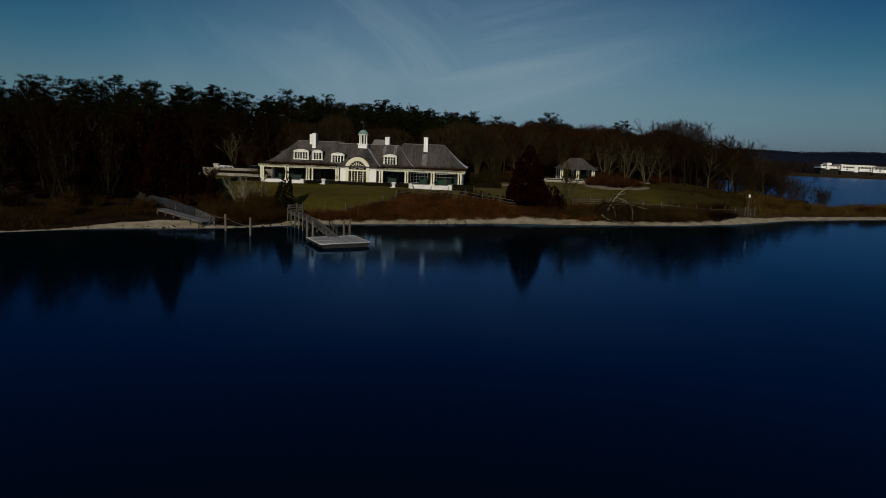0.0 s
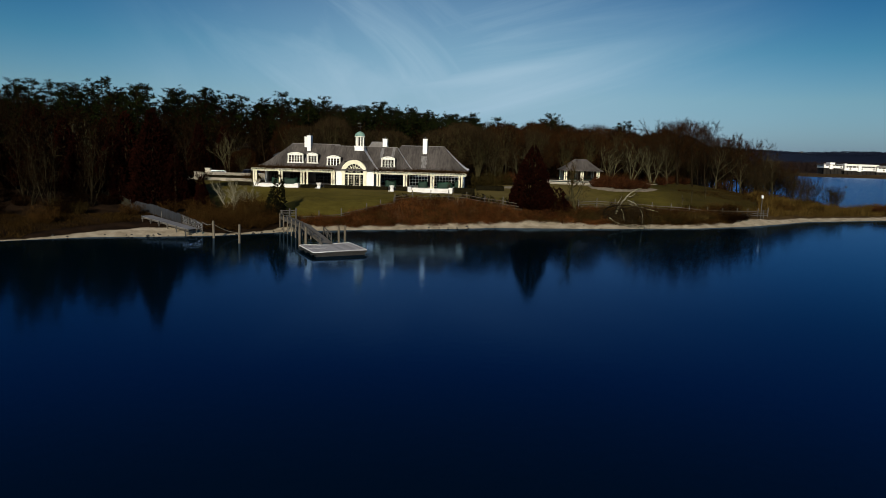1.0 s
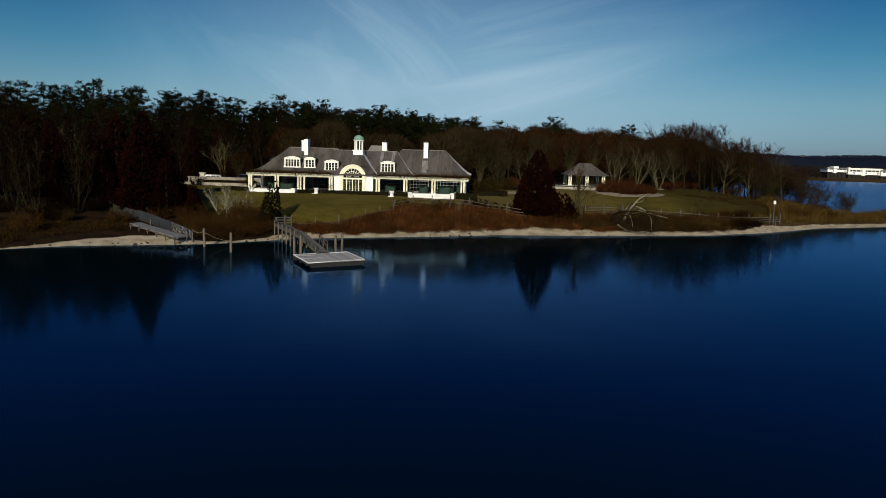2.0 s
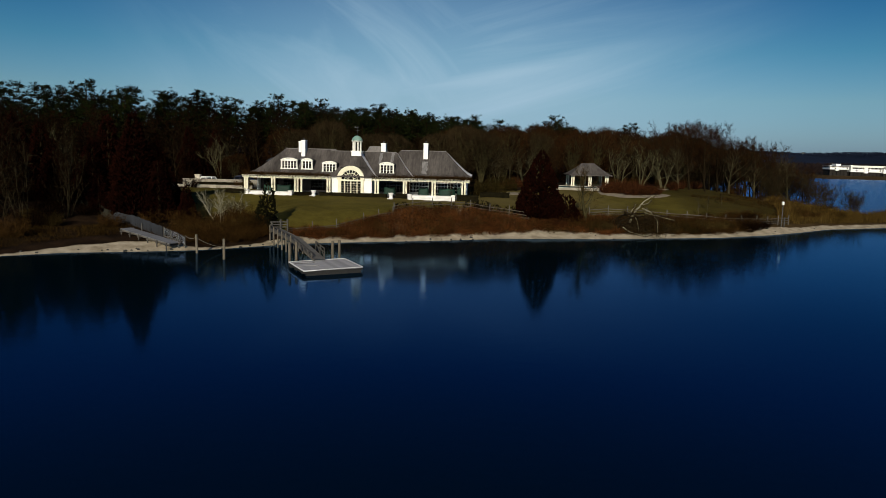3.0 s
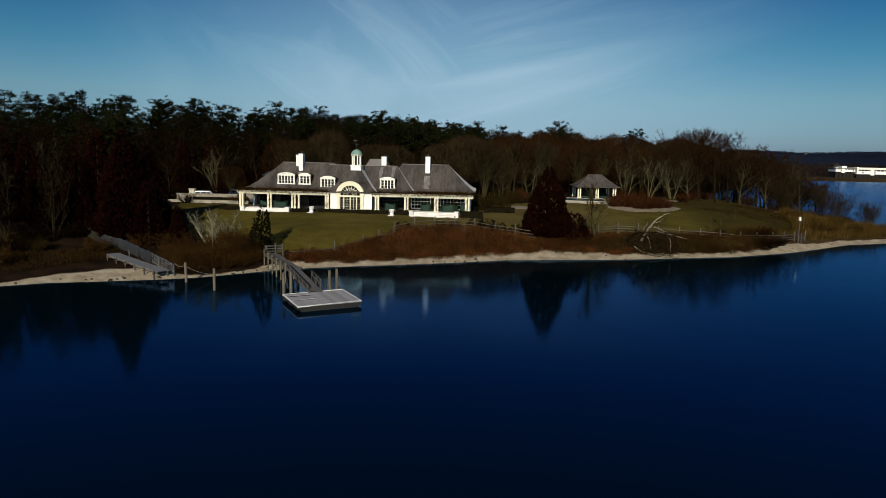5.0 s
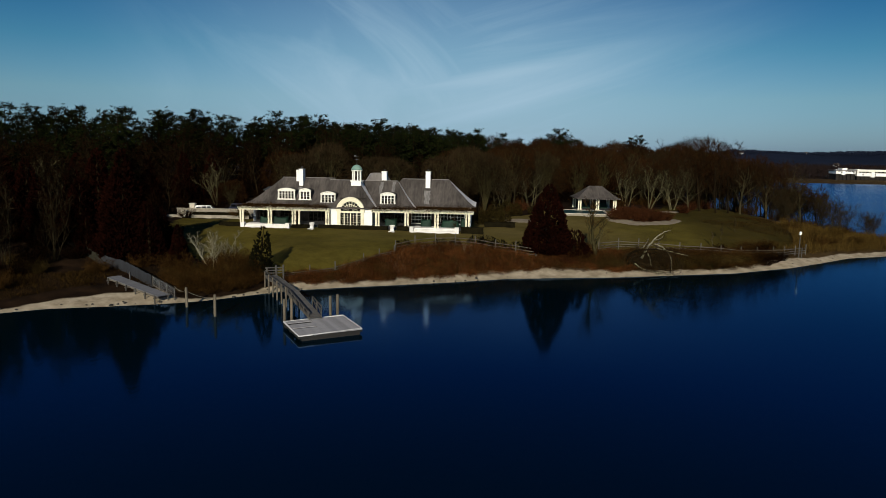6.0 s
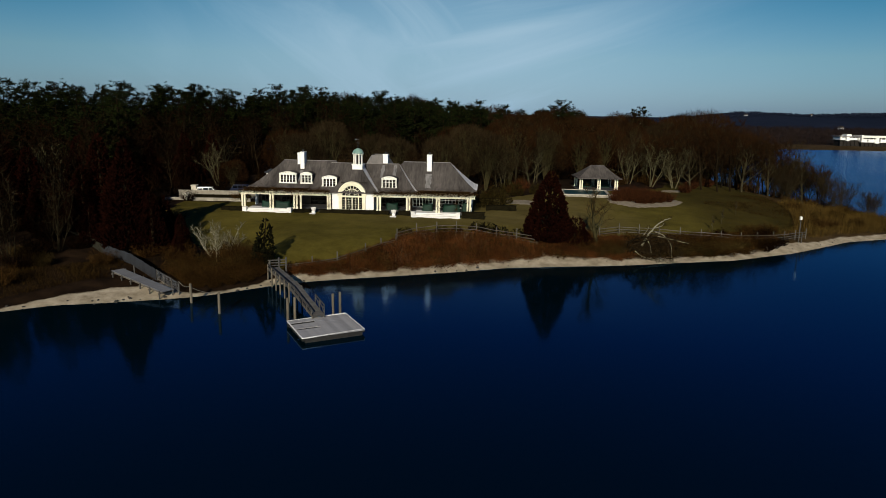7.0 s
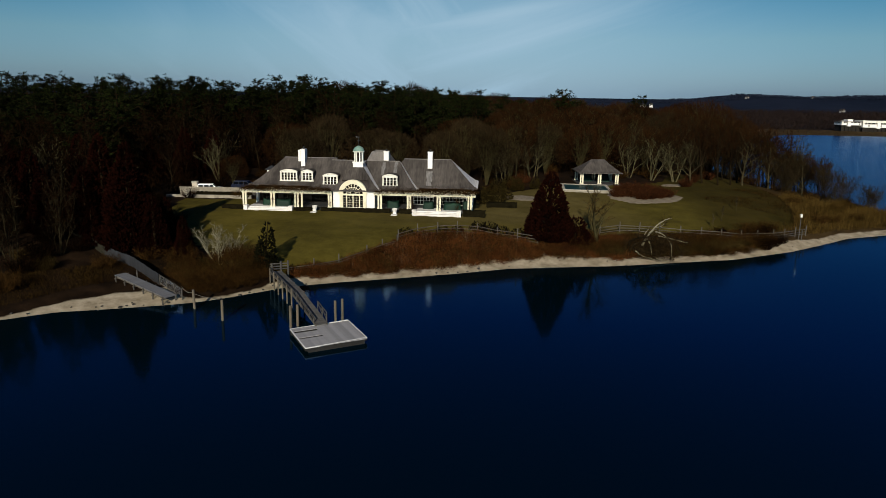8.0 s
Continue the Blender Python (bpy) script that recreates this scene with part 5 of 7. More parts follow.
def thickets(count, inside, box, seed):
    """Low growth between the trunks, with the wood's shade put into its colour."""
    g = random.Random(seed)
    s, n = Shape(), 0
    while n < count:
        x, y = g.uniform(box[0], box[1]), g.uniform(box[2], box[3])
        if not inside(x, y):
            continue
        n += 1
        h, w, z = g.uniform(2.5, 8.5), g.uniform(1.6, 3.4), gz(x, y)
        for _ in range(60):
            a, r = g.uniform(0, 6.28), math.sqrt(g.random())
            f = g.random() * (1 - 0.5 * r * r)
            sliver(s, Vector((x + w * r * math.cos(a), y + w * r * math.sin(a), z + h * f - 0.2)), (Vector((0.3 * math.cos(a), 0.3 * math.sin(a), 0.8)) + unit(g) * 0.6).normalized(), g.uniform(0.7, 1.7), 0.16, g)
    return single("undergrowth", s, M_twig_shade, "tangled undergrowth between the trunks, shade in its colour", "undergrowth", kind="stuff")


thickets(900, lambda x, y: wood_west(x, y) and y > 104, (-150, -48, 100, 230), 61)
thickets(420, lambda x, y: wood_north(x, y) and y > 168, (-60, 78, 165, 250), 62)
big_cedar = plant_kind("cedar_tree", *cone_tree(91, 9.4, 7.8, 2600, 0.02, 0.72), M_bark, M_cedar, "broad dark red cedar on the bank beside the fence", "tree", "cedars by the shore")
big_cedar.matrix_basis = pose(12.9, 109.8, gz(12.9, 109.8) - 0.1)
side_cedar = plant_kind("cedar_tree", *cone_tree(93, 4.2, 5.2, 1100, 0.02, 0.5), M_bark, M_cedar, "low spreading dark cedar beside the tall one", "tree", "cedars by the shore")
side_cedar.matrix_basis = pose(16.4, 109.6, gz(16.4, 109.6) - 0.1)

# ---- undergrowth and bank ----
brush = [tagged(part("shrub", shrub(100 + k, 2.2, 2.9, 170, 9, 0.028), M_shrub), "bare brown shrub at the edge of the wood", "shrub", "shrubs") for k in range(3)]
red_brush = [tagged(part("shrub", shrub(110 + k, 1.9, 2.9, 260, 8, 0.032), M_shrub_red), "dense dark red winter shrub", "shrub", "red shrubs") for k in range(2)]
olive = [tagged(part("shrub", cone_tree(120 + k, 2.4, 3.0, 420, 0.02, 0.4)[1], M_olive), "rounded brown-green winter shrub", "shrub", "evergreen shrubs") for k in range(2)]


def west_edge(x, y):
    return inland(x, y) > 7 and not in_lawn(np.array([x]), np.array([y]))[0] and x < -24 and y < 132 and not (-44 < x < -27 and inland(x, y) < 11) and not (-40 < x < -30 and y < 96)


def north_edge(x, y):
    if lagoon_depth(x, y) > -3 or (-48 < x < 8 and y < 143) or y < 143:
        return False
    return not in_lawn(np.array([x]), np.array([y]))[0] and not (14 < x < 36 and y < 160)


spots = [(x, y, rng.uniform(0.7, 1.25)) for x, y in scatter(rng, west_edge, -92, -24, 80, 132, 4.4, 1500)]
spots += [(x, y, rng.uniform(0.6, 1.2)) for x, y in scatter(rng, north_edge, -60, 84, 142, 196, 5.6, 1300)]
dark_brush = [tagged(part("shrub", shrub(105 + k, 2.6, 3.0, 120, 4, 0.06), M_twig_shade), "tangled shrub under the trees, their shade in its colour", "shrub", "dark shrubs") for k in range(2)]
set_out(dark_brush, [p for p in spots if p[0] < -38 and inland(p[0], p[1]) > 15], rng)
set_out(brush, [p for p in spots if not (p[0] < -38 and inland(p[0], p[1]) > 15)], rng)
set_out(brush, [(-27.2, 87.9, 0.5), (-25.6, 88.2, 0.55), (-24.2, 89.3, 0.55), (-22.8, 90.6, 0.55), (-28.4, 88.0, 0.6), (-25.5, 89.6, 0.8), (-23.6, 90.8, 0.85), (-27.5, 88.9, 0.8), (-22.3, 92.0, 0.75), (-21.4, 93.0, 0.7), (-29.2, 89.8, 0.85), (-30.8, 91.4, 0.95), (-24.6, 91.5, 0.95), (-26.5, 90.4, 0.9), (-28.6, 92, 1.0), (-23.2, 93.2, 1.0), (-30.5, 94.5, 1.0), (-25, 94.6, 1.1), (-22.2, 95.2, 0.7), (-27.5, 95.5, 1.1),
                (17.2, 107.8, 0.9), (19.5, 108.4, 1.0), (21.8, 109.2, 0.9), (23.6, 110.5, 0.8), (16, 110.5, 1.1), (18.6, 112, 1.0), (32, 110.6, 0.8), (34.5, 111.6, 0.85), (36.5, 112.8, 0.8), (29.5, 110.2, 0.7), (25.4, 111.2, 0.85), (27.2, 112.4, 0.8), (31, 112.6, 0.9), (38.4, 113.8, 0.95), (40.2, 114.6, 0.9), (37.2, 115, 0.8), (33.4, 113.8, 0.8), (28.4, 109.2, 0.75), (41.8, 115.8, 0.9), (35.6, 110.6, 0.7),
                (44.5, 116.6, 0.95), (46.2, 117.6, 0.9), (43, 118.2, 0.8), (48, 122, 0.9), (45, 121, 0.8), (60, 131, 0.9), (64, 133, 0.8), (70, 137, 0.8)], rng, 0.9, 1.1)
set_out([tagged(part("shrub", shrub(108, 2.4, 3.0, 150, 7, 0.035), M_twig_shade), "dark bare bush on the east bank", "shrub", "dark shrubs")], [(44.6, 114.6, 0.8), (46.4, 116.2, 0.85), (48.2, 117.6, 0.75), (43.6, 118.8, 0.5), (45.4, 119.6, 0.6), (47.2, 121.2, 0.7), (39.8, 119.2, 0.6), (30.5, 113.6, 0.7)], random.Random(3))
set_out(red_brush, [(30.2, 138.2, 1.1), (33, 139.5, 1.25), (35.6, 138, 1.05), (32.5, 136.6, 1.0), (36.8, 140.6, 0.9), (30, 141, 1.0), (34.2, 141.6, 1.2), (31.4, 140.2, 1.2), (28.6, 137.8, 0.9), (34, 137.2, 1.0), (37.6, 139.2, 0.95), (32.2, 142, 1.1), (36, 142, 1.0), (45, 152, 0.9), (49, 160, 0.9), (55, 168, 0.9), (16.8, 111.8, 0.9), (15.4, 107.4, 0.8),
                    (26, 159, 0.9), (20, 158, 0.9), (14, 157, 1.0), (12, 152, 0.9), (84, 140, 1.0), (88, 141.5, 0.9)], rng, 0.95, 1.1)
tawny = [tagged(part("shrub", shrub(130 + k, 1.9, 2.4, 230, 9, 0.026), M_tawny), "tawny twiggy bush on the bank", "shrub", "tawny bushes") for k in range(2)]
set_out(tawny, [(24.6, 108.8, 0.8), (26.2, 109.2, 0.9), (27.8, 108.6, 0.75), (29.6, 109.0, 0.85), (31.6, 109.8, 0.95), (33.2, 110.8, 0.9), (34.8, 110.2, 0.7), (36.4, 111.6, 0.95), (38.0, 112.4, 0.9), (39.6, 113.2, 0.8), (41.4, 114.6, 0.75), (19.2, 107.2, 0.85), (21.4, 107.8, 0.9), (23.2, 108.8, 0.7),
                (-29.6, 91.2, 0.9), (-27.0, 92.6, 1.0), (-31.6, 93.0, 0.85), (-24.2, 93.4, 0.9), (-46.5, 92.4, 0.8), (-50.5, 95.2, 0.9)], random.Random(8), 0.9, 1.1)
set_out(olive, [(-26.2, 91.6, 0.55), (-29.0, 94.2, 0.7), (-22.8, 94.0, 0.5), (5.2, 131, 1.0), (7.4, 133.5, 1.05), (9.2, 136, 0.8), (4.4, 135, 1.1), (12, 146, 1.0), (8, 143, 1.2), (15.5, 147.5, 0.9), (-34.5, 131.5, 0.8), (10.5, 150, 1.0)], rng, 0.95, 1.05)


def stalks(name, mat, label, count, inside, box, height, width, seed, lean=0.25):
    """A stand of thin stalks too many to count."""
    g = random.Random(seed)
    s = Shape()
    n = 0
    while n < count:
        x, y = g.uniform(box[0], box[1]), g.uniform(box[2], box[3])
        k = inside(x, y)
        if g.random() > k:
            continue
        n += 1
        h = height * g.uniform(0.55, 1.15) * (0.6 + 0.4 * k) * (0.78 + 0.3 * math.sin(x * 0.9 + 1.3 * math.sin(y * 0.7)))
        p = Vector((x, y, gz(x, y) - 0.05))
        blade(s, p, (Vector((0, 0, 1)) + unit(g) * lean).normalized(), h, width, g, 0.22)
    return single(name, s, mat, label, "thicket", kind="stuff")


FENCE_X = (-20.2, -14.0, -10.9, -7.3, -4.9, -2.25, 0.4, 3.1, 5.8, 8.5, 11.4)
FENCE_Y = (94.6, 98.2, 100.8, 104.7, 106.9, 108.3, 109.2, 109.5, 108.9, 108.6, 108.3)


def bank(x, y):
    d = inland(x, y)
    if x < -19.4 or x > 24:
        return 0
    top = np.interp(x, FENCE_X, FENCE_Y) if x < 11.4 else 113.5
    edge = np.interp(x, (-19, -12, 0, 8, 12, 20, 26), (1.7, 1.6, 1.5, 2.1, 2.7, 2.0, 1.5)) + 0.3 * math.sin(x * 1.7) + 0.25 * math.sin(x * 4.3)
    if d < edge or y > top + 0.2:
        return 0
    return 1.0


def brambles(mat, label, count, inside, box, height, seed, per=75, name="thicket"):
    """Mounded tangles of short arching twigs."""
    g = random.Random(seed)
    s, n = Shape(), 0
    while n < count:
        x, y = g.uniform(box[0], box[1]), g.uniform(box[2], box[3])
        if g.random() > inside(x, y):
            continue
        n += 1
        z, w = gz(x, y), g.uniform(0.45, 1.0)
        h = height * g.uniform(0.5, 1.1) * (0.85 + 0.3 * math.sin(x * 0.55 + 1.7 * math.sin(y * 0.45))) * (0.62 if x < -7 else 1.0)
        for _ in range(per):
            a, r = g.uniform(0, 6.28), math.sqrt(g.random())
            f = g.random() ** 0.7 * (1 - 0.55 * r * r)
            way = (Vector((0.5 * math.cos(a), 0.5 * math.sin(a), 0.55)) + unit(g) * 0.8).normalized()
            sliver(s, Vector((x + w * r * math.cos(a), y + w * r * math.sin(a), z + h * f - 0.1)), way, g.uniform(0.22, 0.6), g.uniform(0.02, 0.045), g)
    return single(name, s, mat, label, "thicket", kind="stuff")


brambles(M_reed_red, "russet bramble thicket on the shore bank", 1900, bank, (-20, 24, 94, 114), 1.15, 1)
stalks("thicket", M_reed_red, "russet canes standing over the brambles", 5000, bank, (-20, 24, 94, 114), 1.4, 0.03, 11, 0.3)
brambles(M_shrub, "brown scrub among the red brambles", 420, lambda x, y: bank(x, y) * (0.9 if x < -6 or x > 10 else 0.5), (-20, 24, 94, 114), 1.2, 12)
brambles(M_tawny, "tawny dead growth among the red brambles", 300, lambda x, y: bank(x, y) * (1.0 if math.sin(x * 0.8 + y * 0.6) + math.sin(x * 0.31 - y * 0.9) > 0.2 else 0.15), (-20, 24, 94, 114), 1.1, 14)
stalks("thicket", M_seed, "pale dry seed stalks standing in the bank thicket", 900, lambda x, y: bank(x, y) * (1.0 if -9 < x < 9 else 0.35), (-20, 24, 94, 114), 1.6, 0.022, 2, 0.14)


def east_bank(x, y):
    d = inland(x, y)
    return 1.0 if 24 <= x < 44 and 1.5 + 0.4 * math.sin(x * 2.1) < d < 9.5 - 0.05 * (x - 24) else 0


brambles(M_shrub, "brown scrub below the east lawn fence", 800, east_bank, (24, 44, 106, 122), 1.15, 3)


stalks("dry_grass", M_reed_gold, "pale dry grass among the scrub of the east bank", 3500, lambda x, y: 0.7 * (bank(x, y) if x > 11 else 0) + east_bank(x, y), (11, 44, 104, 122), 1.1, 0.028, 6, 0.35)


def reeds(x, y):
    d = inland(x, y)
    if x < 47 or d < np.interp(x, (47, 52, 58, 64, 80), (5.5, 4.8, 3.2, 3.4, 3.0)) or lagoon_depth(x, y) > -0.5 or d > 26:
        return 0
    if in_lawn(np.array([x]), np.array([y]))[0]:
        return 0
    return 1.0 if x > 54 else 0.5


stalks("reed_bed", M_reed_gold, "golden dry reeds along the spit", 42000, reeds, (47, 112, 118, 170), 1.7, 0.032, 4, 0.3)


def lawn_rim(x, y):
    return 1.0 if 43 < x < 64 and lagoon_depth(x, y) < -2 and 5 < inland(x, y) < 34 and x > 50 + 6 * math.sin(0.35 * y) - 0.25 * (140 - y) else 0


stalks("dry_grass", M_dead, "rough dead grass where the lawn runs into the reeds", 9000, lawn_rim, (43, 64, 114, 160), 0.55, 0.03, 7, 0.6)


def west_grass(x, y):
    d = inland(x, y)
    if not (0.8 if x < -42 else 2.2) < d < 16 or x > -29 or (-45 < x < -28.5 and d < np.interp(x, (-45, -40, -36, -30), (3, 6.5, 7.5, 4.5))):
        return 0
    return 1.0 if x < -38 else 0.4


stalks("dry_grass", M_dead, "brown dead grass behind the west beach", 26000, west_grass, (-75, -29, 72, 104), 0.7, 0.03, 5, 0.8)


# ---- shore trees of their own ----
birch = plant_kind("white_tree", *bare_tree(205, 6.3, 2.0, stems=7, limbs=7, fork=0.32, trunk_r=0.17, fine=1.0, up=0.6, twig_w=0.022, runs=(9, 7, 4, 3), bend=1.1, splay=0.62), M_white_bark, M_limb, "small leafless tree with white spreading stems", "tree", "")
birch.matrix_basis = pose(-27.6, 96.0, gz(-27.6, 96.0) - 0.1)
snag = plant_kind("bare_tree", *bare_tree(213, 11.2, 3.9, stems=1, limbs=11, fork=0.2, trunk_r=0.30, fine=1.2, up=0.8, twig_w=0.026, runs=(8, 7, 4, 3), bend=1.5), M_dome_bark, M_shrub, "small leafless tree on the bank by the cedar", "tree", "")
snag.matrix_basis = pose(19.6, 110.8, gz(19.6, 110.8) - 0.1)
jun = plant_kind("juniper", *cone_tree(211, 5.9, 3.0, 420, 0.02, 0.6), M_bark, M_juniper, "small ragged dark juniper beside the pier gate", "tree", "")
jun.matrix_basis = pose(-22.0, 94.2, gz(-22.0, 94.2) - 0.1, 0, 6)
jun2 = copy_thing(jun, pose(-20.9, 93.4, gz(-20.9, 93.4) - 0.1, 0, 22, 120))
jun2.scale = (0.6, 0.6, 0.55)
for k, (x, y) in enumerate(((42.0, 125.2), (46.8, 131.2), (39.5, 121.0))):
    if k == 0:
        sap = plant_kind("sapling", *bare_tree(215, 4.0, 0.7, limbs=7, fork=0.4, trunk_r=0.05, fine=0.9, up=1.0, twig_w=0.02), M_pale_bark, M_twig_grey, "young staked sapling on the lawn", "tree", "saplings on the lawn")
        sap.matrix_basis = pose(x, y, gz(x, y))
    else:
        copy_thing(sap, pose(x, y, gz(x, y), 0, 0, 70 * k))


def fallen_tree():
    g = random.Random(33)
    f = thing("fallen_tree", "fallen dead tree with bleached white limbs", "tree")
    twigs = Shape()

    def limb(mat, pts, r):
        shape = Shape()
        knots, pts = [Vector(p) for p in pts], []
        for i in range(len(knots) - 1):
            a, b, c, d = knots[max(i - 1, 0)], knots[i], knots[i + 1], knots[min(i + 2, len(knots) - 1)]
            for j in range(4):
                u = j / 4
                q = 0.5 * (2 * b + (c - a) * u + (2 * a - 5 * b + 4 * c - d) * u * u + (3 * b - a - 3 * c + d) * u ** 3)
                pts.append(q + (unit(g) * 0.07 if j else Vector()))
        pts.append(knots[-1])
        shape.tube(pts, [r * (1 - 0.8 * i / (len(pts) - 1)) for i in range(len(pts))], 6, False)
        part("limb", shape, mat, f, "bleached white limb" if mat is M_white_bark else "")
        for i in range(1, len(pts)):
            for _ in range(6):
                blade(twigs, pts[i - 1].lerp(pts[i], g.random()), (unit(g) + Vector((0.2, 0, 0.1))).normalized(), g.uniform(0.5, 1.5), 0.035, g)

    limb(M_white_bark, [(25.2, 108.2, 2.0), (25.9, 108.1, 3.5), (26.8, 108.0, 4.75), (27.9, 107.9, 5.65), (28.7, 107.8, 5.85)], 0.168)
    limb(M_white_bark, [(26.8, 108.0, 4.5), (27.6, 108.2, 4.75), (28.1, 108.3, 5.3)], 0.070)
    limb(M_white_bark, [(25.6, 108.1, 3.2), (26.2, 107.8, 2.1), (26.3, 107.5, 0.75)], 0.105)
    limb(M_white_bark, [(25.3, 108.1, 3.5), (25.7, 108.3, 4.0), (26.0, 108.4, 4.7)], 0.063)
    limb(M_white_bark, [(26.8, 108.0, 4.0), (28.1, 107.9, 3.4), (28.9, 107.7, 2.3), (29.0, 107.4, 0.7)], 0.091)
    limb(M_white_bark, [(27.2, 108.2, 3.4), (29.0, 108.2, 3.0), (30.3, 108.3, 2.7), (31.5, 108.4, 2.4)], 0.084)
    limb(M_bark, [(23.4, 108.6, 1.2), (23.5, 108.3, 2.5), (24.5, 108.2, 3.0), (26.2, 108.0, 3.3), (27.8, 107.9, 3.2)], 0.224)
    limb(M_bark, [(23.5, 108.2, 1.0), (24.0, 107.9, 2.2), (25.5, 107.8, 2.7), (27.2, 107.7, 3.0), (29.5, 107.9, 2.9)], 0.168)
    limb(M_bark, [(23.6, 108.0, 1.9), (24.6, 107.6, 1.5), (25.9, 107.4, 1.0), (27.2, 107.2, 0.3)], 0.126)
    limb(M_bark, [(24.1, 107.8, 1.7), (25.8, 107.3, 1.3), (27.8, 107.0, 0.7), (29.3, 106.9, 0.7)], 0.112)
    limb(M_white_bark, [(24.2, 107.7, 1.4), (25.5, 107.2, 0.65), (27.8, 106.8, 0.25), (29.9, 106.6, 0.1)], 0.084)
    for k in range(14):
        a = g.uniform(0.1, 2.9)
        x0, z0 = 23.9 + 0.4 * k, g.uniform(1.6, 3.1)
        limb(M_bark, [(x0, 107.9, z0), (x0 + 0.8 * math.cos(a), 107.6 + g.uniform(-0.5, 0.5), z0 + 0.5 * math.sin(a)), (x0 + 1.6 * math.cos(a) + 0.3, 107.3 + g.uniform(-0.7, 0.7), z0 - 0.5), (x0 + 1.9 * math.cos(a) + 0.4, 107.1, max(z0 - 1.6, 0.2))], 0.04)
    part("twig_tangle", twigs, M_twig_grey, f)


fallen_tree()


# ---- fences ----
def rail_fence(points, label, rails=3, height=1.15, step=2.75, mat=None, spike=0.45):
    mat = mat or M_rail
    f = thing("rail_fence", label, "fence", "split rail fences")
    pts = [Vector(p) for p in points]
    run_pts = []
    for a, b in zip(pts, pts[1:]):
        k = max(1, round((b - a).length / step))
        run_pts += [a.lerp(b, i / k) for i in range(k)]
    run_pts.append(pts[-1])
    tops = []
    g = random.Random(len(points))
    for p in run_pts:
        z = gz(p.x, p.y)
        s = Shape().box(-0.06, -0.055, -0.4, 0.06, 0.055, height + spike + g.uniform(-0.06, 0.1))
        ob = part("post", s, M_wood_dark, f)
        ob.location = (p.x, p.y, z)
        tops.append(Vector((p.x, p.y, z)))
    for a, b in zip(tops, tops[1:]):
        for r in range(rails):
            h = height * (0.28 + 0.32 * r)
            part("rail", Shape().beam(a + Vector((0, -0.05, h + g.uniform(-0.04, 0.04))), b + Vector((0, -0.05, h + g.uniform(-0.04, 0.04))), 0.05, 0.095), mat, f)
    return f


rail_fence([Vector((x, y, 0)) for x, y in ((-19.4, 94.9), (-14.0, 98.2), (-10.9, 100.8), (-7.4, 104.3))], "low weathered rail fence half hidden by the thicket", 2, 0.8)
rail_fence([Vector((x, y, 0)) for x, y in ((-7.3, 104.8), (-4.9, 107.0), (-2.25, 108.4), (0.4, 109.3), (3.1, 109.6), (5.8, 109.0), (8.5, 108.7), (11.2, 108.4))], "weathered split rail fence curving along the lawn's edge", 3, 1.3)
rail_fence([Vector((x, y, 0)) for x, y in ((21, 115.4), (24.2, 117.0), (30, 116.9), (36, 116.6), (42, 117.0), (47.5, 118.8), (54.5, 123.2))], "weathered split rail fence below the east lawn", 3, 1.15, 2.75, M_wood_dark)


# clipped hedges before the house and low evergreen mounds behind the fence
def hedge(x0, x1, y0, y1, z1, label="low clipped dark hedge before the house", turn=0.0):
    g = random.Random(int(x0 * 10) + 999)
    z0 = gz((x0 + x1) / 2, (y0 + y1) / 2) - 0.1
    s = Shape()
    s.box(x0 + 0.08, y0 + 0.08, z0, x1 - 0.08, y1 - 0.08, z1 - 0.08)
    n = int(((x1 - x0) * (y1 - y0) + (x1 - x0) * (z1 - z0)) * 70)
    for _ in range(n):
        if g.random() < 0.5:
            p = Vector((g.uniform(x0, x1), g.uniform(y0, y1), z1 - 0.05))
        else:
            p = Vector((g.uniform(x0, x1), y0 + 0.05, g.uniform(z0, z1)))
        d = unit(g)
        q = p + d * 0.09
        e = d.orthogonal().normalized() * 0.06
        s.poly(p - e, p + e, q)
    return single("hedge", s, M_box, label, "hedge", "clipped hedges")


for a, b, y, z in ((-35.4, -32.0, 120.7, 4.35), (-24.2, -21.5, 120.9, 4.2), (-20.2, -9.5, 120.8, 4.25), (-8.2, -6.3, 120.7, 4.35), (1.4, 4.9, 120.3, 4.45), (5.2, 10.2, 127.4, 4.5)):
    hedge(a, b, y, y + 0.9, z + 0.12)
mounds = None
for k, (x, y, s) in enumerate(((-6.4, 107.0, 0.95), (-1.6, 109.8, 0.75), (0.4, 110.6, 0.75), (3.3, 111.4, 1.1), (4.9, 111.3, 1.15), (6.4, 110.8, 1.05), (8.8, 110.4, 1.0), (9.9, 110.0, 0.8))):
    if mounds is None:
        mounds = tagged(part("evergreen_mound", cone_tree(140, 1.3, 2.6, 380, 0.02, 0.3)[1], M_box), "low dark evergreen mound behind the fence", "shrub", "evergreen mounds")
    else:
        mounds = copy_thing(mounds, pose(0, 0, 0))
    mounds.matrix_basis = pose(x, y, gz(x, y) - 0.1, 0, 0, 47 * k) @ Matrix.Diagonal((s, s, s, 1))


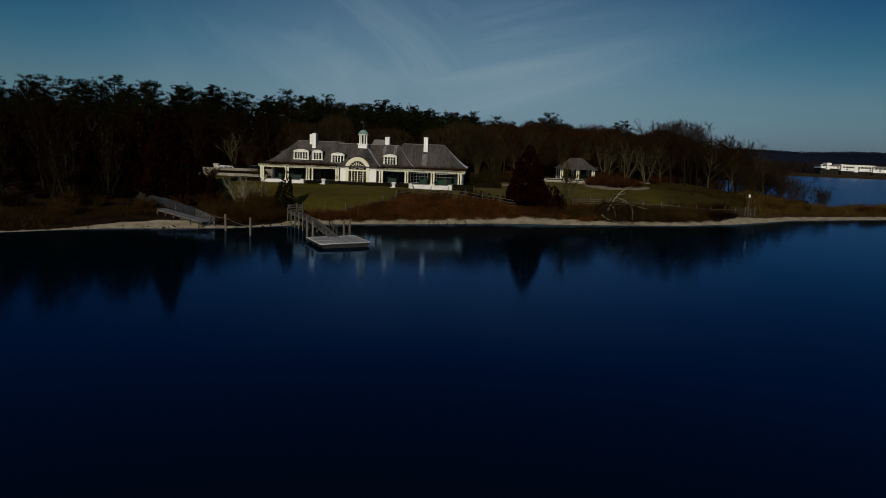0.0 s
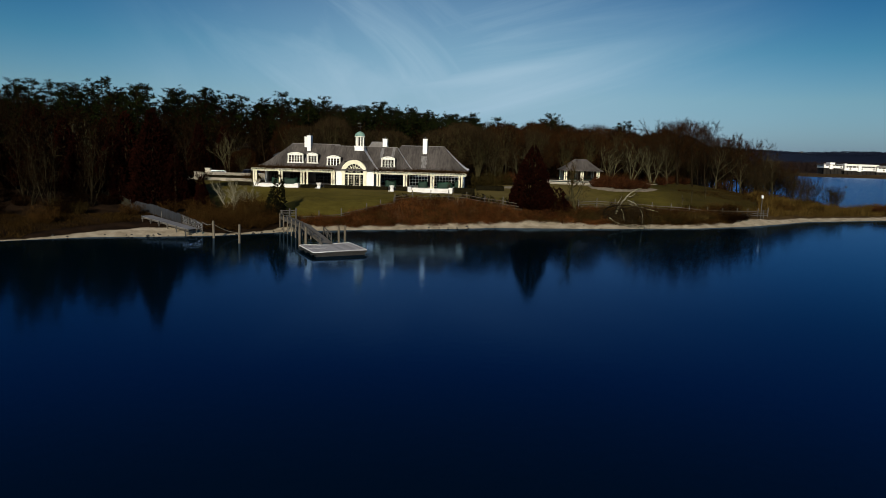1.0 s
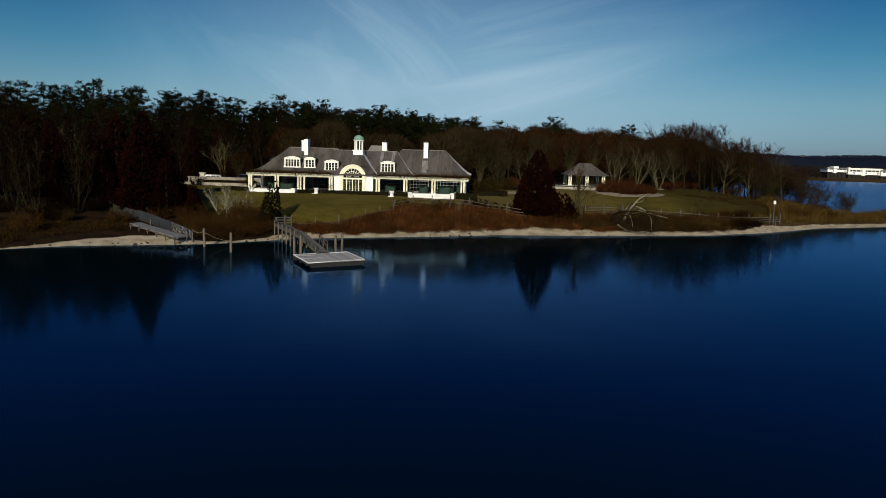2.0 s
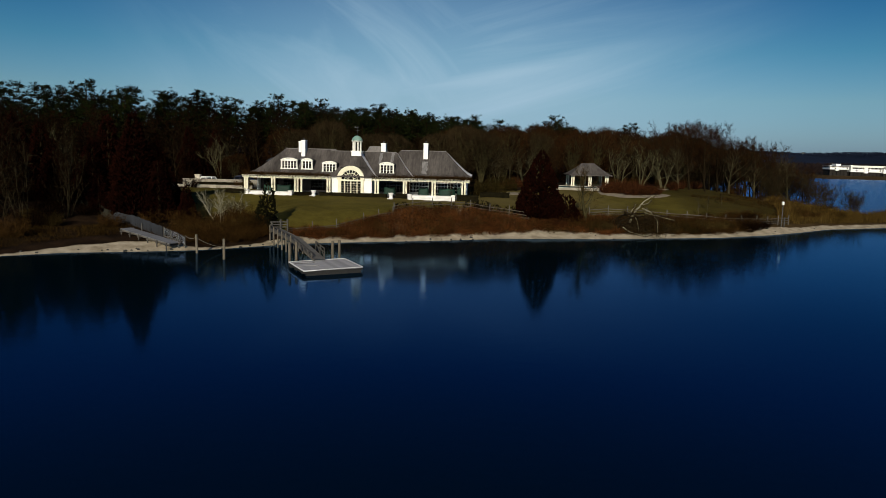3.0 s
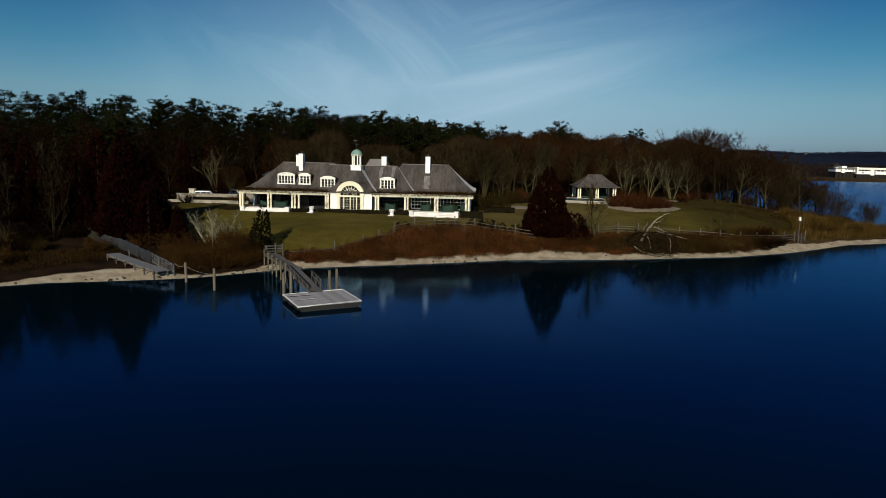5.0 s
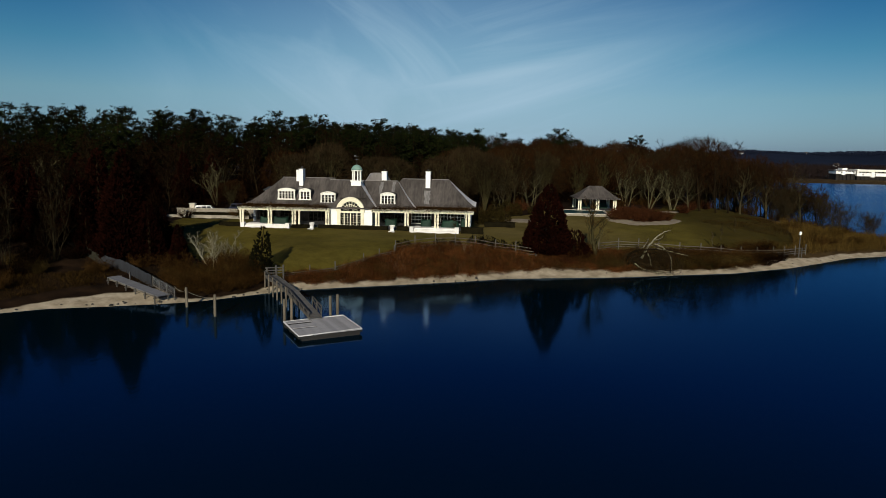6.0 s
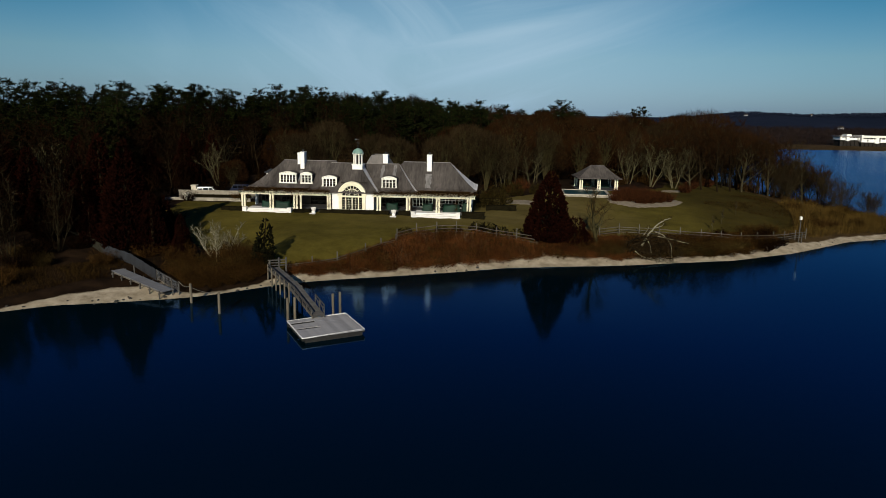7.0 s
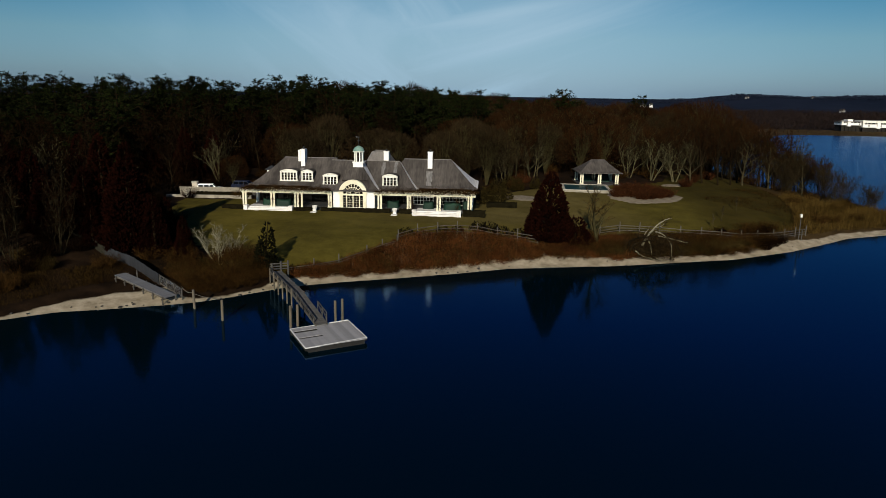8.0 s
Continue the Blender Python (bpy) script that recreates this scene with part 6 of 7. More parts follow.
# planters, covered furniture, vines on the pergolas
for k, (x, y) in enumerate(((-20.95, 120.6), (-8.75, 120.4))):
    p = thing("planter", "white stone planter on a pedestal", "planter", "planters before the house", (x, y, gz(x, y)))
    part("pedestal", Shape().box(-0.26, -0.26, -0.1, 0.26, 0.26, 0.3), M_stone, p)
    part("bowl", Shape().lathe([(0.24, 0.3), (0.28, 0.36), (0.36, 0.6), (0.42, 0.78), (0.43, 0.84), (0.36, 0.84), (0.32, 0.75)], (0, 0, 0), 8), M_stone, p)
    part("path_slab", Shape().box(-0.45, -1.2, -0.06, 0.45, -0.35, 0.05), M_stone, p)


def covered_furniture(x, y, w, d, h, seed):
    """A canvas cover drawn over garden furniture: sagging top, folds down the sides."""
    g = random.Random(seed)
    s = Shape()
    n, rows = 28, 5
    for r in range(rows):
        f = r / (rows - 1)
        for k in range(n):
            a = 2 * math.pi * k / n
            c, si = math.cos(a), math.sin(a)
            sq = 1 / max(abs(c), abs(si)) ** 0.8
            fold = 1 + 0.05 * math.sin(5 * a + seed) * (1 - f) + 0.06 * g.random()
            s.v.append((x + c * sq * w / 2 * fold * (1.02 - 0.10 * f), y + si * sq * d / 2 * fold * (1.02 - 0.10 * f), FLOOR + h * f + (0.12 * math.sin(2 * a + seed) + 0.05 * math.sin(5 * a + 2 * seed)) * f))
    for r in range(rows - 1):
        for k in range(n):
            a, b = r * n + k, r * n + (k + 1) % n
            s.f.append((a, b, b + n, a + n))
    c = len(s.v)
    s.v.append((x, y, FLOOR + h * 0.93))
    s.f.extend(((rows - 1) * n + k, (rows - 1) * n + (k + 1) % n, c) for k in range(n))
    return single("covered_furniture", s, M_cover, "garden furniture under a dark green canvas cover", "furniture", "covered garden furniture", smooth=True)


for k, (x, y, w, d, h) in enumerate(((-28.9, 123.2, 1.3, 1.2, 0.85), (-26.2, 122.6, 2.3, 1.4, 0.95), (-24.3, 123.5, 1.3, 1.2, 0.9), (-3.9, 123.2, 1.6, 1.3, 1.0), (-0.2, 122.7, 2.6, 1.5, 1.0), (1.9, 123.6, 1.1, 1.0, 1.15), (-9.4, 123.6, 1.8, 1.2, 0.9))):
    covered_furniture(x, y, w, d, h, k)

for a, b, seed, climbs in ((-32.4, -18.6, 1, (-27.6, -24.0, -23.4, -18.8)), (-11.9, 3.4, 2, (-6.4, -6.1, -2.2, 0.6, 2.4))):
    g = random.Random(seed)
    s = Shape()
    for _ in range(3600):
        p = Vector((g.uniform(a, b), g.uniform(120.6, 124.6), 6.78 + abs(g.gauss(0, 0.17))))
        w = unit(g)
        w.z *= 0.35
        blade(s, p, w.normalized(), g.uniform(0.3, 1.1), 0.04, g, 0.5)
    for x in climbs:
        for _ in range(46):
            blade(s, Vector((x + g.gauss(0, 0.16), 121.25 + g.uniform(-0.12, 0.3), g.uniform(4.3, 6.2))), (Vector((0, 0, 0.8)) + unit(g) * 0.7).normalized(), g.uniform(0.4, 1.0), 0.04, g, 0.4)
    single("vine", s, M_shrub, "bare brown vine tangled over the pergola", "vine", "vines on the pergolas")


askew(*[ob for ob in scene.objects if ob.parent is None and (ob.name.split(".")[0] in ("planter", "covered_furniture", "vine") or (ob.name.split(".")[0] == "hedge" and ob.data.vertices[0].co.x < 4.5))])

# ---- pier, gangway and float ----
def plank_run(parent, a, b, width, mat, board=0.19, thick=0.045, name="plank"):
    """Boards laid crosswise from a to b."""
    a, b = Vector(a), Vector(b)
    way = b - a
    n = int(way.length / (board + 0.012))
    turn = way.to_track_quat("Y", "Z").to_matrix().to_4x4()
    me = Shape().box(-width / 2, -board / 2, -thick / 2, width / 2, board / 2, thick / 2).mesh(name, mat)
    g = random.Random(n)
    for k in range(n):
        ob = part(name, me, mat, parent)
        ob.matrix_basis = Matrix.Translation(a.lerp(b, (k + 0.5) / n) + Vector((0, 0, g.uniform(-0.004, 0.004)))) @ turn @ pose(g.uniform(-0.015, 0.015), 0, 0, 0, 0, g.uniform(-0.5, 0.5))


def pile(parent, x, y, z0, z1, r=0.13, name="pile"):
    s = Shape().tube([Vector((x, y, z0)), Vector((x, y, z1 - 0.06)), Vector((x, y, z1))], [r, r * 0.95, r * 0.8], 10)
    return part(name, s, M_post, parent)


pier = thing("pier", "grey weathered timber pier with a handrail", "pier")
PA, PB, PC = Vector((-20.2, 92.2, 1.75)), Vector((-16.1, 84.4, 1.6)), Vector((-12.45, 77.3, 0.66))
way = (PB - PA).normalized()
left = Vector((way.y, -way.x, 0)).normalized() * -0.62
if left.x > 0:
    left = -left
plank_run(pier, PA, PB, 1.25, M_pierdeck)
for sgn in (1, -1):
    part("stringer", Shape().beam(PA + left * sgn * 0.9 - Vector((0, 0, 0.14)), PB + left * sgn * 0.9 - Vector((0, 0, 0.14)), 0.09, 0.2), M_wood_dark, pier)
posts_l = []
for k in range(6):
    p = PA.lerp(PB, k / 5)
    for sgn in (1, -1):
        q = p + left * sgn * 1.05
        top = p.z + (0.46 if sgn > 0 else 0.06)
        pile(pier, q.x, q.y, min(gz(q.x, q.y), 0.0) - 0.6, top, 0.085, "post")
        if sgn > 0:
            posts_l.append(Vector((q.x, q.y, top)))
    part("crossbeam", Shape().beam(p + left * 1.15 - Vector((0, 0, 0.3)), p - left * 1.15 - Vector((0, 0, 0.3)), 0.1, 0.18), M_wood_dark, pier)
for a, b in zip(posts_l, posts_l[1:]):
    part("handrail", Shape().beam(a, b, 0.12, 0.06), M_wood, pier)
    part("kick_board", Shape().beam(a - Vector((0, 0, 0.34)), b - Vector((0, 0, 0.34)), 0.05, 0.1), M_wood, pier)

gang = thing("gangway", "sloping grey gangway down to the float", "gangway")
plank_run(gang, PB + Vector((0.03, -0.06, 0)), PC, 1.15, M_pierdeck)
gw = (PC - PB).normalized()
gl = Vector((gw.y, -gw.x, 0)).normalized() * 0.56
if gl.x > 0:
    gl = -gl
for sgn in (1, -1):
    o = gl * sgn
    part("stringer", Shape().beam(PB + o - Vector((0, 0, 0.12)), PC + o - Vector((0, 0, 0.06)), 0.08, 0.2), M_wood_dark, gang)
    fr = (0.05, 0.23, 0.41, 0.59, 0.77, 0.95) if sgn > 0 else (0.62, 0.80, 0.97)
    tops = []
    for f in fr:
        p = PB.lerp(PC, f) + o * 1.05
        rise = 0.5 if sgn > 0 else 0.95
        part("baluster", Shape().beam(p - Vector((0, 0, 0.2)), p + Vector((0, 0, rise)), 0.09, 0.09), M_wood, gang)
        tops.append(p + Vector((0, 0, rise)))
    for a, b in zip(tops, tops[1:]):
        part("handrail", Shape().beam(a, b, 0.1, 0.06), M_wood, gang)
        part("mid_rail", Shape().beam(a - Vector((0, 0, 0.36)), b - Vector((0, 0, 0.36)), 0.05, 0.09), M_wood, gang)
        if sgn < 0:
            part("brace", Shape().beam(a - Vector((0, 0, 0.08)), b - Vector((0, 0, 0.85)), 0.05, 0.08), M_wood, gang)

gate = thing("gate", "grey timber gate at the head of the pier", "gate")
for dx in (-0.5, 0.45, 1.2):
    x, y = -20.2 + dx, 92.7 + 0.35 * dx
    part("gate_post", Shape().box(x - 0.09, y - 0.09, gz(x, y) - 0.3, x + 0.09, y + 0.09, 2.8 - (0.3 if dx < 0 else 0)), M_wood, gate)
for h in (2.0, 2.3, 2.6):
    part("gate_rail", Shape().beam((-20.9, 92.46, h - 0.1), (-18.9, 93.15, h - 0.1), 0.06, 0.12), M_wood, gate)

# the float: two slots cut the decking on its landward side
FL, FF, FR, FB = Vector((-15.1, 76.2, 0)), Vector((-12.75, 71.4, 0)), Vector((-7.95, 74.35, 0)), Vector((-10.3, 78.95, 0))
E1 = (FR - FF).normalized()
E2 = (FL - FF).normalized()
L1, L2 = (FR - FF).length, (FL - FF).length
dock = thing("floating_dock", "square floating dock with frosted grey decking", "dock")
turn_f = Matrix(((E1.x, E2.x, 0, FF.x), (E1.y, E2.y, 0, FF.y), (0, 0, 1, 0), (0, 0, 0, 1)))
n = int(L2 / 0.162)
me_full = Shape().box(0.06, -0.0795, 0.44, L1 - 0.06, 0.0795, 0.49).mesh("plank", M_deck)
me_cut = Shape().box(2.25, -0.0795, 0.44, L1 - 0.06, 0.0795, 0.49).mesh("plank", M_deck)
for k in range(n):
    v = (k + 0.5) * L2 / n
    slot = abs(v - 2.55) < 0.2 or abs(v - 4.25) < 0.2
    ob = part("plank", me_cut if slot else me_full, M_deck, dock)
    ob.matrix_basis = turn_f @ Matrix.Translation((0, v, 0.002 * math.sin(k * 2.3)))
for a, b in (((0, 0), (L1, 0)), ((L1, 0), (L1, L2)), ((L1, L2), (0, L2)), ((0, L2), (0, 0))):
    p, q = turn_f @ Vector((*a, 0.47)), turn_f @ Vector((*b, 0.47))
    part("edge_board", Shape().beam(p, q, 0.11, 0.08), M_deck_edge, dock, "pale edge board")
    part("fascia", Shape().beam(p - Vector((0, 0, 0.15)), q - Vector((0, 0, 0.15)), 0.1, 0.2), M_black, dock)
for v in (0.3, 1.5, 3.4, L2 - 0.3):
    ob = part("float_drum", Shape().box(0.25, v - 0.25, -0.25, L1 - 0.25, v + 0.25, 0.43), M_black, dock)
    ob.matrix_basis = turn_f
for x, y, z in ((-15.45, 78.0, 2.15), (-14.9, 78.5, 2.12), (-11.62, 80.2, 2.05), (-10.98, 80.45, 2.17)):
    m = single("mooring_post", Shape().tube([Vector((x, y, -1.8)), Vector((x, y, z - 0.05)), Vector((x, y, z))], [0.14, 0.13, 0.11], 10), M_post, "weathered round mooring post standing in the water", "pile", "mooring piles")
for x, y, z, tip in ((-26.28, 83.3, 2.0, -0.08), (-22.37, 79.7, 2.08, 0.03)):
    single("mooring_post", Shape().tube([Vector((x, y, -1.8)), Vector((x + tip * 0.9, y, z - 0.05)), Vector((x + tip, y, z))], [0.14, 0.13, 0.10], 10), M_post, "weathered round mooring post standing in the water", "pile", "mooring piles")


def sag(a, b, drop, n=10):
    a, b = Vector(a), Vector(b)
    return [a.lerp(b, i / n) - Vector((0, 0, drop * 4 * (i / n) * (1 - i / n))) for i in range(n + 1)]


single("rope", Shape().tube(sag((-28.5, 85.9, 1.55), (-26.36, 83.3, 1.75), 0.3), [0.022] * 11, 5), M_rope, "slack grey rope from fence to pile", "rope", "ropes by the beach")
single("rope", Shape().tube(sag((-26.3, 83.3, 1.6), (-24.2, 86.2, 0.35), 0.25), [0.022] * 11, 5), M_rope, "slack grey rope from pile to beach", "rope", "ropes by the beach")

# boardwalk on the west beach
walkway = thing("boardwalk", "raised grey boardwalk across the sand", "boardwalk")
QA, QB = Vector((-36.9, 90.35, 1.62)), Vector((-29.2, 84.75, 0.82))
plank_run(walkway, QA, QB, 1.35, M_boardwalk)
qw = (QB - QA).normalized()
ql = Vector((-qw.y, qw.x, 0)).normalized()
for sgn in (1, -1):
    part("stringer", Shape().beam(QA + ql * 0.6 * sgn - Vector((0, 0, 0.12)), QB + ql * 0.6 * sgn - Vector((0, 0, 0.12)), 0.08, 0.2), M_wood_dark, walkway)
for k in range(6):
    p = QA.lerp(QB, 0.04 + 0.92 * k / 5)
    for sgn in (1, -1):
        q = p + ql * 0.74 * sgn
        top = p.z + (0.10 if sgn > 0 else 0.02) + (0.75 if k == 1 and sgn > 0 else 0)
        part("leg", Shape().box(q.x - 0.055, q.y - 0.055, gz(q.x, q.y) - 0.4, q.x + 0.055, q.y + 0.055, top), M_wood, walkway)
    part("crossbeam", Shape().beam(p + ql * 0.9 - Vector((0, 0, 0.26)), p - ql * 0.9 - Vector((0, 0, 0.26)), 0.07, 0.14), M_wood_dark, walkway)

# plank screen and wire fence behind the boardwalk
screen = thing("plank_fence", "tall blue-grey plank fence running up from the beach", "fence")
line = [Vector((-32.2, 89.1, 0)), Vector((-37.4, 94.9, 0)), Vector((-42.6, 98.9, 0)), Vector((-51.5, 106.0, 0))]
me_near = Shape().box(-0.105, -0.02, -0.3, 0.105, 0.02, 1.25).mesh("plank", M_plank)
me_far = Shape().box(-0.105, -0.02, -0.3, 0.105, 0.02, 1.2).mesh("plank", M_moss)
g = random.Random(4)
for a, b in zip(line, line[1:]):
    n = int((b - a).length / 0.22)
    ang = math.atan2(b.y - a.y, b.x - a.x)
    for k in range(n):
        p = a.lerp(b, (k + 0.5) / n)
        me = me_far if p.x < -42.6 else me_near
        ob = part("plank", me, M_plank, screen)
        ob.matrix_basis = Matrix.Translation((p.x, p.y, gz(p.x, p.y) + g.uniform(-0.04, 0.03))) @ Matrix.Rotation(ang, 4, "Z") @ pose(0, 0, 0, 0, g.uniform(-0.8, 0.8), 0)
    for h in (0.3, 1.0):
        part("rail", Shape().beam((a.x, a.y + 0.06, gz(a.x, a.y) + h), (b.x, b.y + 0.06, gz(b.x, b.y) + h), 0.05, 0.1), M_wood, screen)
wire = thing("wire_fence", "wire mesh fence on grey posts beside the beach", "fence")
wp = [Vector((-32.0, 89.0, 0)).lerp(Vector((-28.44, 85.75, 0)), k / 3) for k in range(4)]
for p in wp:
    part("post", Shape().box(p.x - 0.05, p.y - 0.05, gz(p.x, p.y) - 0.3, p.x + 0.05, p.y + 0.05, gz(p.x, p.y) + 1.25), M_wood, wire)
for a, b in zip(wp, wp[1:]):
    za, zb = gz(a.x, a.y), gz(b.x, b.y)
    part("bottom_board", Shape().beam((a.x, a.y, za + 0.25), (b.x, b.y, zb + 0.25), 0.04, 0.12), M_wood_dark, wire)
    part("top_rail", Shape().beam((a.x, a.y, za + 1.18), (b.x, b.y, zb + 1.18), 0.04, 0.07), M_wood, wire)
    net = Shape()
    for k in range(1, 9):
        net.beam((a.x + (b.x - a.x) * k / 9, a.y + (b.y - a.y) * k / 9, za + (zb - za) * k / 9 + 0.2), (a.x + (b.x - a.x) * k / 9, a.y + (b.y - a.y) * k / 9, za + (zb - za) * k / 9 + 1.2), 0.012, 0.012)
    for h in (0.45, 0.65, 0.85, 1.05):
        net.beam((a.x, a.y, za + h), (b.x, b.y, zb + h), 0.012, 0.012)
    part("mesh_panel", net, M_steel, wire)

# stones at the water's edge
g = random.Random(8)
stone_mesh = []
for k in range(3):
    bm = bmesh.new()
    bmesh.ops.create_icosphere(bm, subdivisions=2, radius=0.18)
    for v in bm.verts:
        v.co *= 1 + 0.35 * noise.noise(v.co * 5 + Vector((k * 7, 0, 0)))
        v.co.z *= 0.65
    me = bpy.data.meshes.new("stone")
    bm.to_mesh(me)
    bm.free()
    me.materials.append(M_rock)
    stone_mesh.append(me)
stone_spots = [(-33.8, 83.2), (-33.3, 83.6), (-32.75, 84.0), (-35.5, 82.1), (-29.6, 84.9), (-41.5, 80.4), (-0.8, 99.3), (0.4, 99.6), (1.6, 100.1), (3.0, 101.2), (-2.2, 98.9), (-23.2, 88.3), (-22.4, 89.2), (6.4, 103.5)]
stone_spots += [(x, float(np.interp(x, SHORE_X, SHORE_Y)) + g.uniform(-0.3, 1.4)) for x in [g.uniform(-45, 60) for _ in range(26)]]
for k, (x, y) in enumerate(stone_spots):
    ob = tagged(new("stone", stone_mesh[k % 3]), "small dark stone at the water's edge", "stone", "stones on the beach")
    s = g.uniform(0.6, 1.3) if k < 14 else g.uniform(0.35, 0.8)
    ob.matrix_basis = pose(x, y, max(gz(x, y), -0.02) + 0.04, 0, 0, g.uniform(0, 360)) @ Matrix.Diagonal((s, s, s, 1))

# bird box on its pole
bird = thing("bird_house", "white bird house on a tall grey pole", "bird house", at=(52.2, 120.6, gz(52.2, 120.6)))
part("pole", Shape().tube([Vector((0, 0, -0.4)), Vector((0, 0, 3.5))], [0.08, 0.07], 8), M_wood, bird)
part("box", Shape().box(-0.13, -0.13, 3.5, 0.13, 0.13, 3.82).box(-0.17, -0.17, 3.46, 0.17, 0.17, 3.5), M_white, bird)
part("lid", Shape().slab([(-0.19, 3.82), (0.19, 3.82), (0, 3.98)], -0.17, 0.17), M_white, bird)
part("brace_post", Shape().box(0.35, -0.06, -0.4, 0.47, 0.06, 1.5), M_wood, bird)


# ---- pool house, pool, beds and paths ----
PZ = 5.0
ph = thing("pool_house", "open pool house with white columns and a hipped shingle roof", "pavilion")
part("plinth", Shape().box(23.9, 150.0, 3.3, 32.2, 157.2, PZ), M_paving_dark, ph)
for x in (24.6, 28.0, 31.3):
    for y in (150.6, 156.4):
        for dx in (-0.2, 0.2):
            part("column", Shape().box(x + dx - 0.12, y - 0.14, PZ, x + dx + 0.12, y + 0.14, 7.0).box(x + dx - 0.16, y - 0.18, PZ, x + dx + 0.16, y + 0.18, PZ + 0.2), M_cream, ph)
part("beam", Shape().box(24.2, 150.35, 7.0, 31.7, 150.85, 7.2), M_white, ph)
part("beam", Shape().box(24.2, 156.15, 7.0, 31.7, 156.65, 7.2), M_white, ph)
# added dark sheet for the shade behind the columns; the pavilion is open
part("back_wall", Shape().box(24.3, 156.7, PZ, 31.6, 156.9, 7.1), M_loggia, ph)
part("roof", hip_roof(23.8, 32.2, 149.6, 157.5, 26.8, 29.3, 153.5, 153.5, 7.2, 9.45), M_roof, ph)
for k, x in enumerate((26.3, 29.7)):
    single("bench", Shape().box(x - 1.1, 154.5, PZ, x + 1.1, 155.3, PZ + 0.45).box(x - 1.1, 155.3, PZ, x + 1.1, 155.5, PZ + 1.0).box(x - 1.1, 154.6, PZ + 0.45, x + 1.1, 155.3, PZ + 0.6), M_cover, "green cushioned bench in the pool house", "bench", "benches in the pool house")
pool = thing("pool", "swimming pool under a dark green cover with pale coping", "pool", at=(19.6, 141.3, PZ + 0.02), turn=-6)
part("coping", Shape().box(0, 0, -0.08, 8.6, 0.5, 0.04).box(0, 8.25, -0.08, 8.6, 8.75, 0.04).box(0, 0.5, -0.08, 0.5, 8.25, 0.04).box(8.1, 0.5, -0.08, 8.6, 8.25, 0.04), M_pillar, pool)
part("basin_wall", Shape().box(0.06, 0.06, -1.6, 8.54, 0.46, -0.08).box(0.06, 8.29, -1.6, 8.54, 8.69, -0.08).box(0.06, 0.46, -1.6, 0.46, 8.29, -0.08).box(8.14, 0.46, -1.6, 8.54, 8.29, -0.08), M_wallstone, pool, "weathered stone basin wall")
part("cover", Shape().box(0.5, 0.5, -0.45, 8.1, 8.25, -0.03), M_pool, pool, "dark green pool cover")
rocks = thing("rock_group", "pale boulders at the pool's corner", "boulders")
for k, (x, y, r) in enumerate(((28.9, 141.2, 0.9), (29.9, 141.9, 0.7), (29.4, 140.5, 0.5))):
    bm = bmesh.new()
    bmesh.ops.create_icosphere(bm, subdivisions=3, radius=r)
    for v in bm.verts:
        v.co *= 1 + 0.3 * noise.noise(v.co * 1.6 + Vector((k * 9, 3, 0)))
        v.co.z *= 0.6
    me = bpy.data.meshes.new("boulder")
    bm.to_mesh(me)
    bm.free()
    me.materials.append(M_wallstone)
    part("boulder", me, M_wallstone, rocks).location = (x, y, gz(x, y) + r * 0.25)


def draped(name, outline, mat, label, lift=0.035):
    """A thin bed laid on the ground inside an outline."""
    cx = sum(p[0] for p in outline) / len(outline)
    cy = sum(p[1] for p in outline) / len(outline)
    s = Shape()
    rings, n = 6, len(outline)
    for r in range(rings):
        f = 1 - r / rings
        for x, y in outline:
            px, py = cx + (x - cx) * f, cy + (y - cy) * f
            s.v.append((px, py, gz(px, py) + (lift if r else -0.05)))
    s.v.append((cx, cy, gz(cx, cy) + lift))
    for r in range(rings - 1):
        for k in range(n):
            a, b = r * n + k, r * n + (k + 1) % n
            s.f.append((a, b, b + n, a + n))
    s.f.extend(((rings - 1) * n + k, (rings - 1) * n + (k + 1) % n, rings * n) for k in range(n))
    return single(name, s, mat, label, "path", kind="structure", smooth=True)


def blob(cx, cy, a, b, turn, n=36, wob=0.025):
    out = []
    for k in range(n):
        t = 2 * math.pi * k / n
        r = 1 + wob * math.sin(3 * t + cx)
        x, y = a * r * math.cos(t), b * r * math.sin(t)
        out.append((cx + x * math.cos(turn) - y * math.sin(turn), cy + x * math.sin(turn) + y * math.cos(turn)))
    return out


draped("path_1", blob(33.6, 138.6, 7.4, 5.4, 0.35), M_gravel, "pale gravel bed round the red shrubs", 0.06)
draped("path_2", blob(11.8, 138.0, 3.6, 2.9, -0.4), M_gravel, "pale gravel path between house and pool", 0.06)
draped("path_3", blob(43.0, 153.5, 3.2, 1.5, 0.5), M_gravel, "pale sandy clearing at the wood's edge", 0.06)

# garden walls, gate pillars and cars by the drive
wallw = thing("garden_wall", "low coursed stone garden wall topped by a hedge", "wall")
g = random.Random(12)
for row in range(4):
    x = -47.6 + (0.35 if row % 2 else 0)
    while x < -33.6:
        w = g.uniform(0.55, 1.0)
        part("block", Shape().box(x, 130.8 + g.uniform(0, 0.03), 3.45 + row * 0.28, min(x + w, -33.4) - 0.02, 131.25, 3.45 + (row + 1) * 0.28 - 0.018), M_wallstone, wallw)
        x += w
part("core", Shape().box(-47.5, 130.86, 3.2, -33.4, 131.2, 4.52), M_wallstone, wallw)
hedge(-42.8, -33.8, 131.3, 132.2, 5.0, "clipped hedge behind the garden wall")
wall2 = thing("garden_wall", "upper stone retaining wall beside the drive", "wall")
part("core", Shape().box(-46.5, 134.4, 3.4, -32.5, 134.8, 5.25), M_wallstone, wall2)
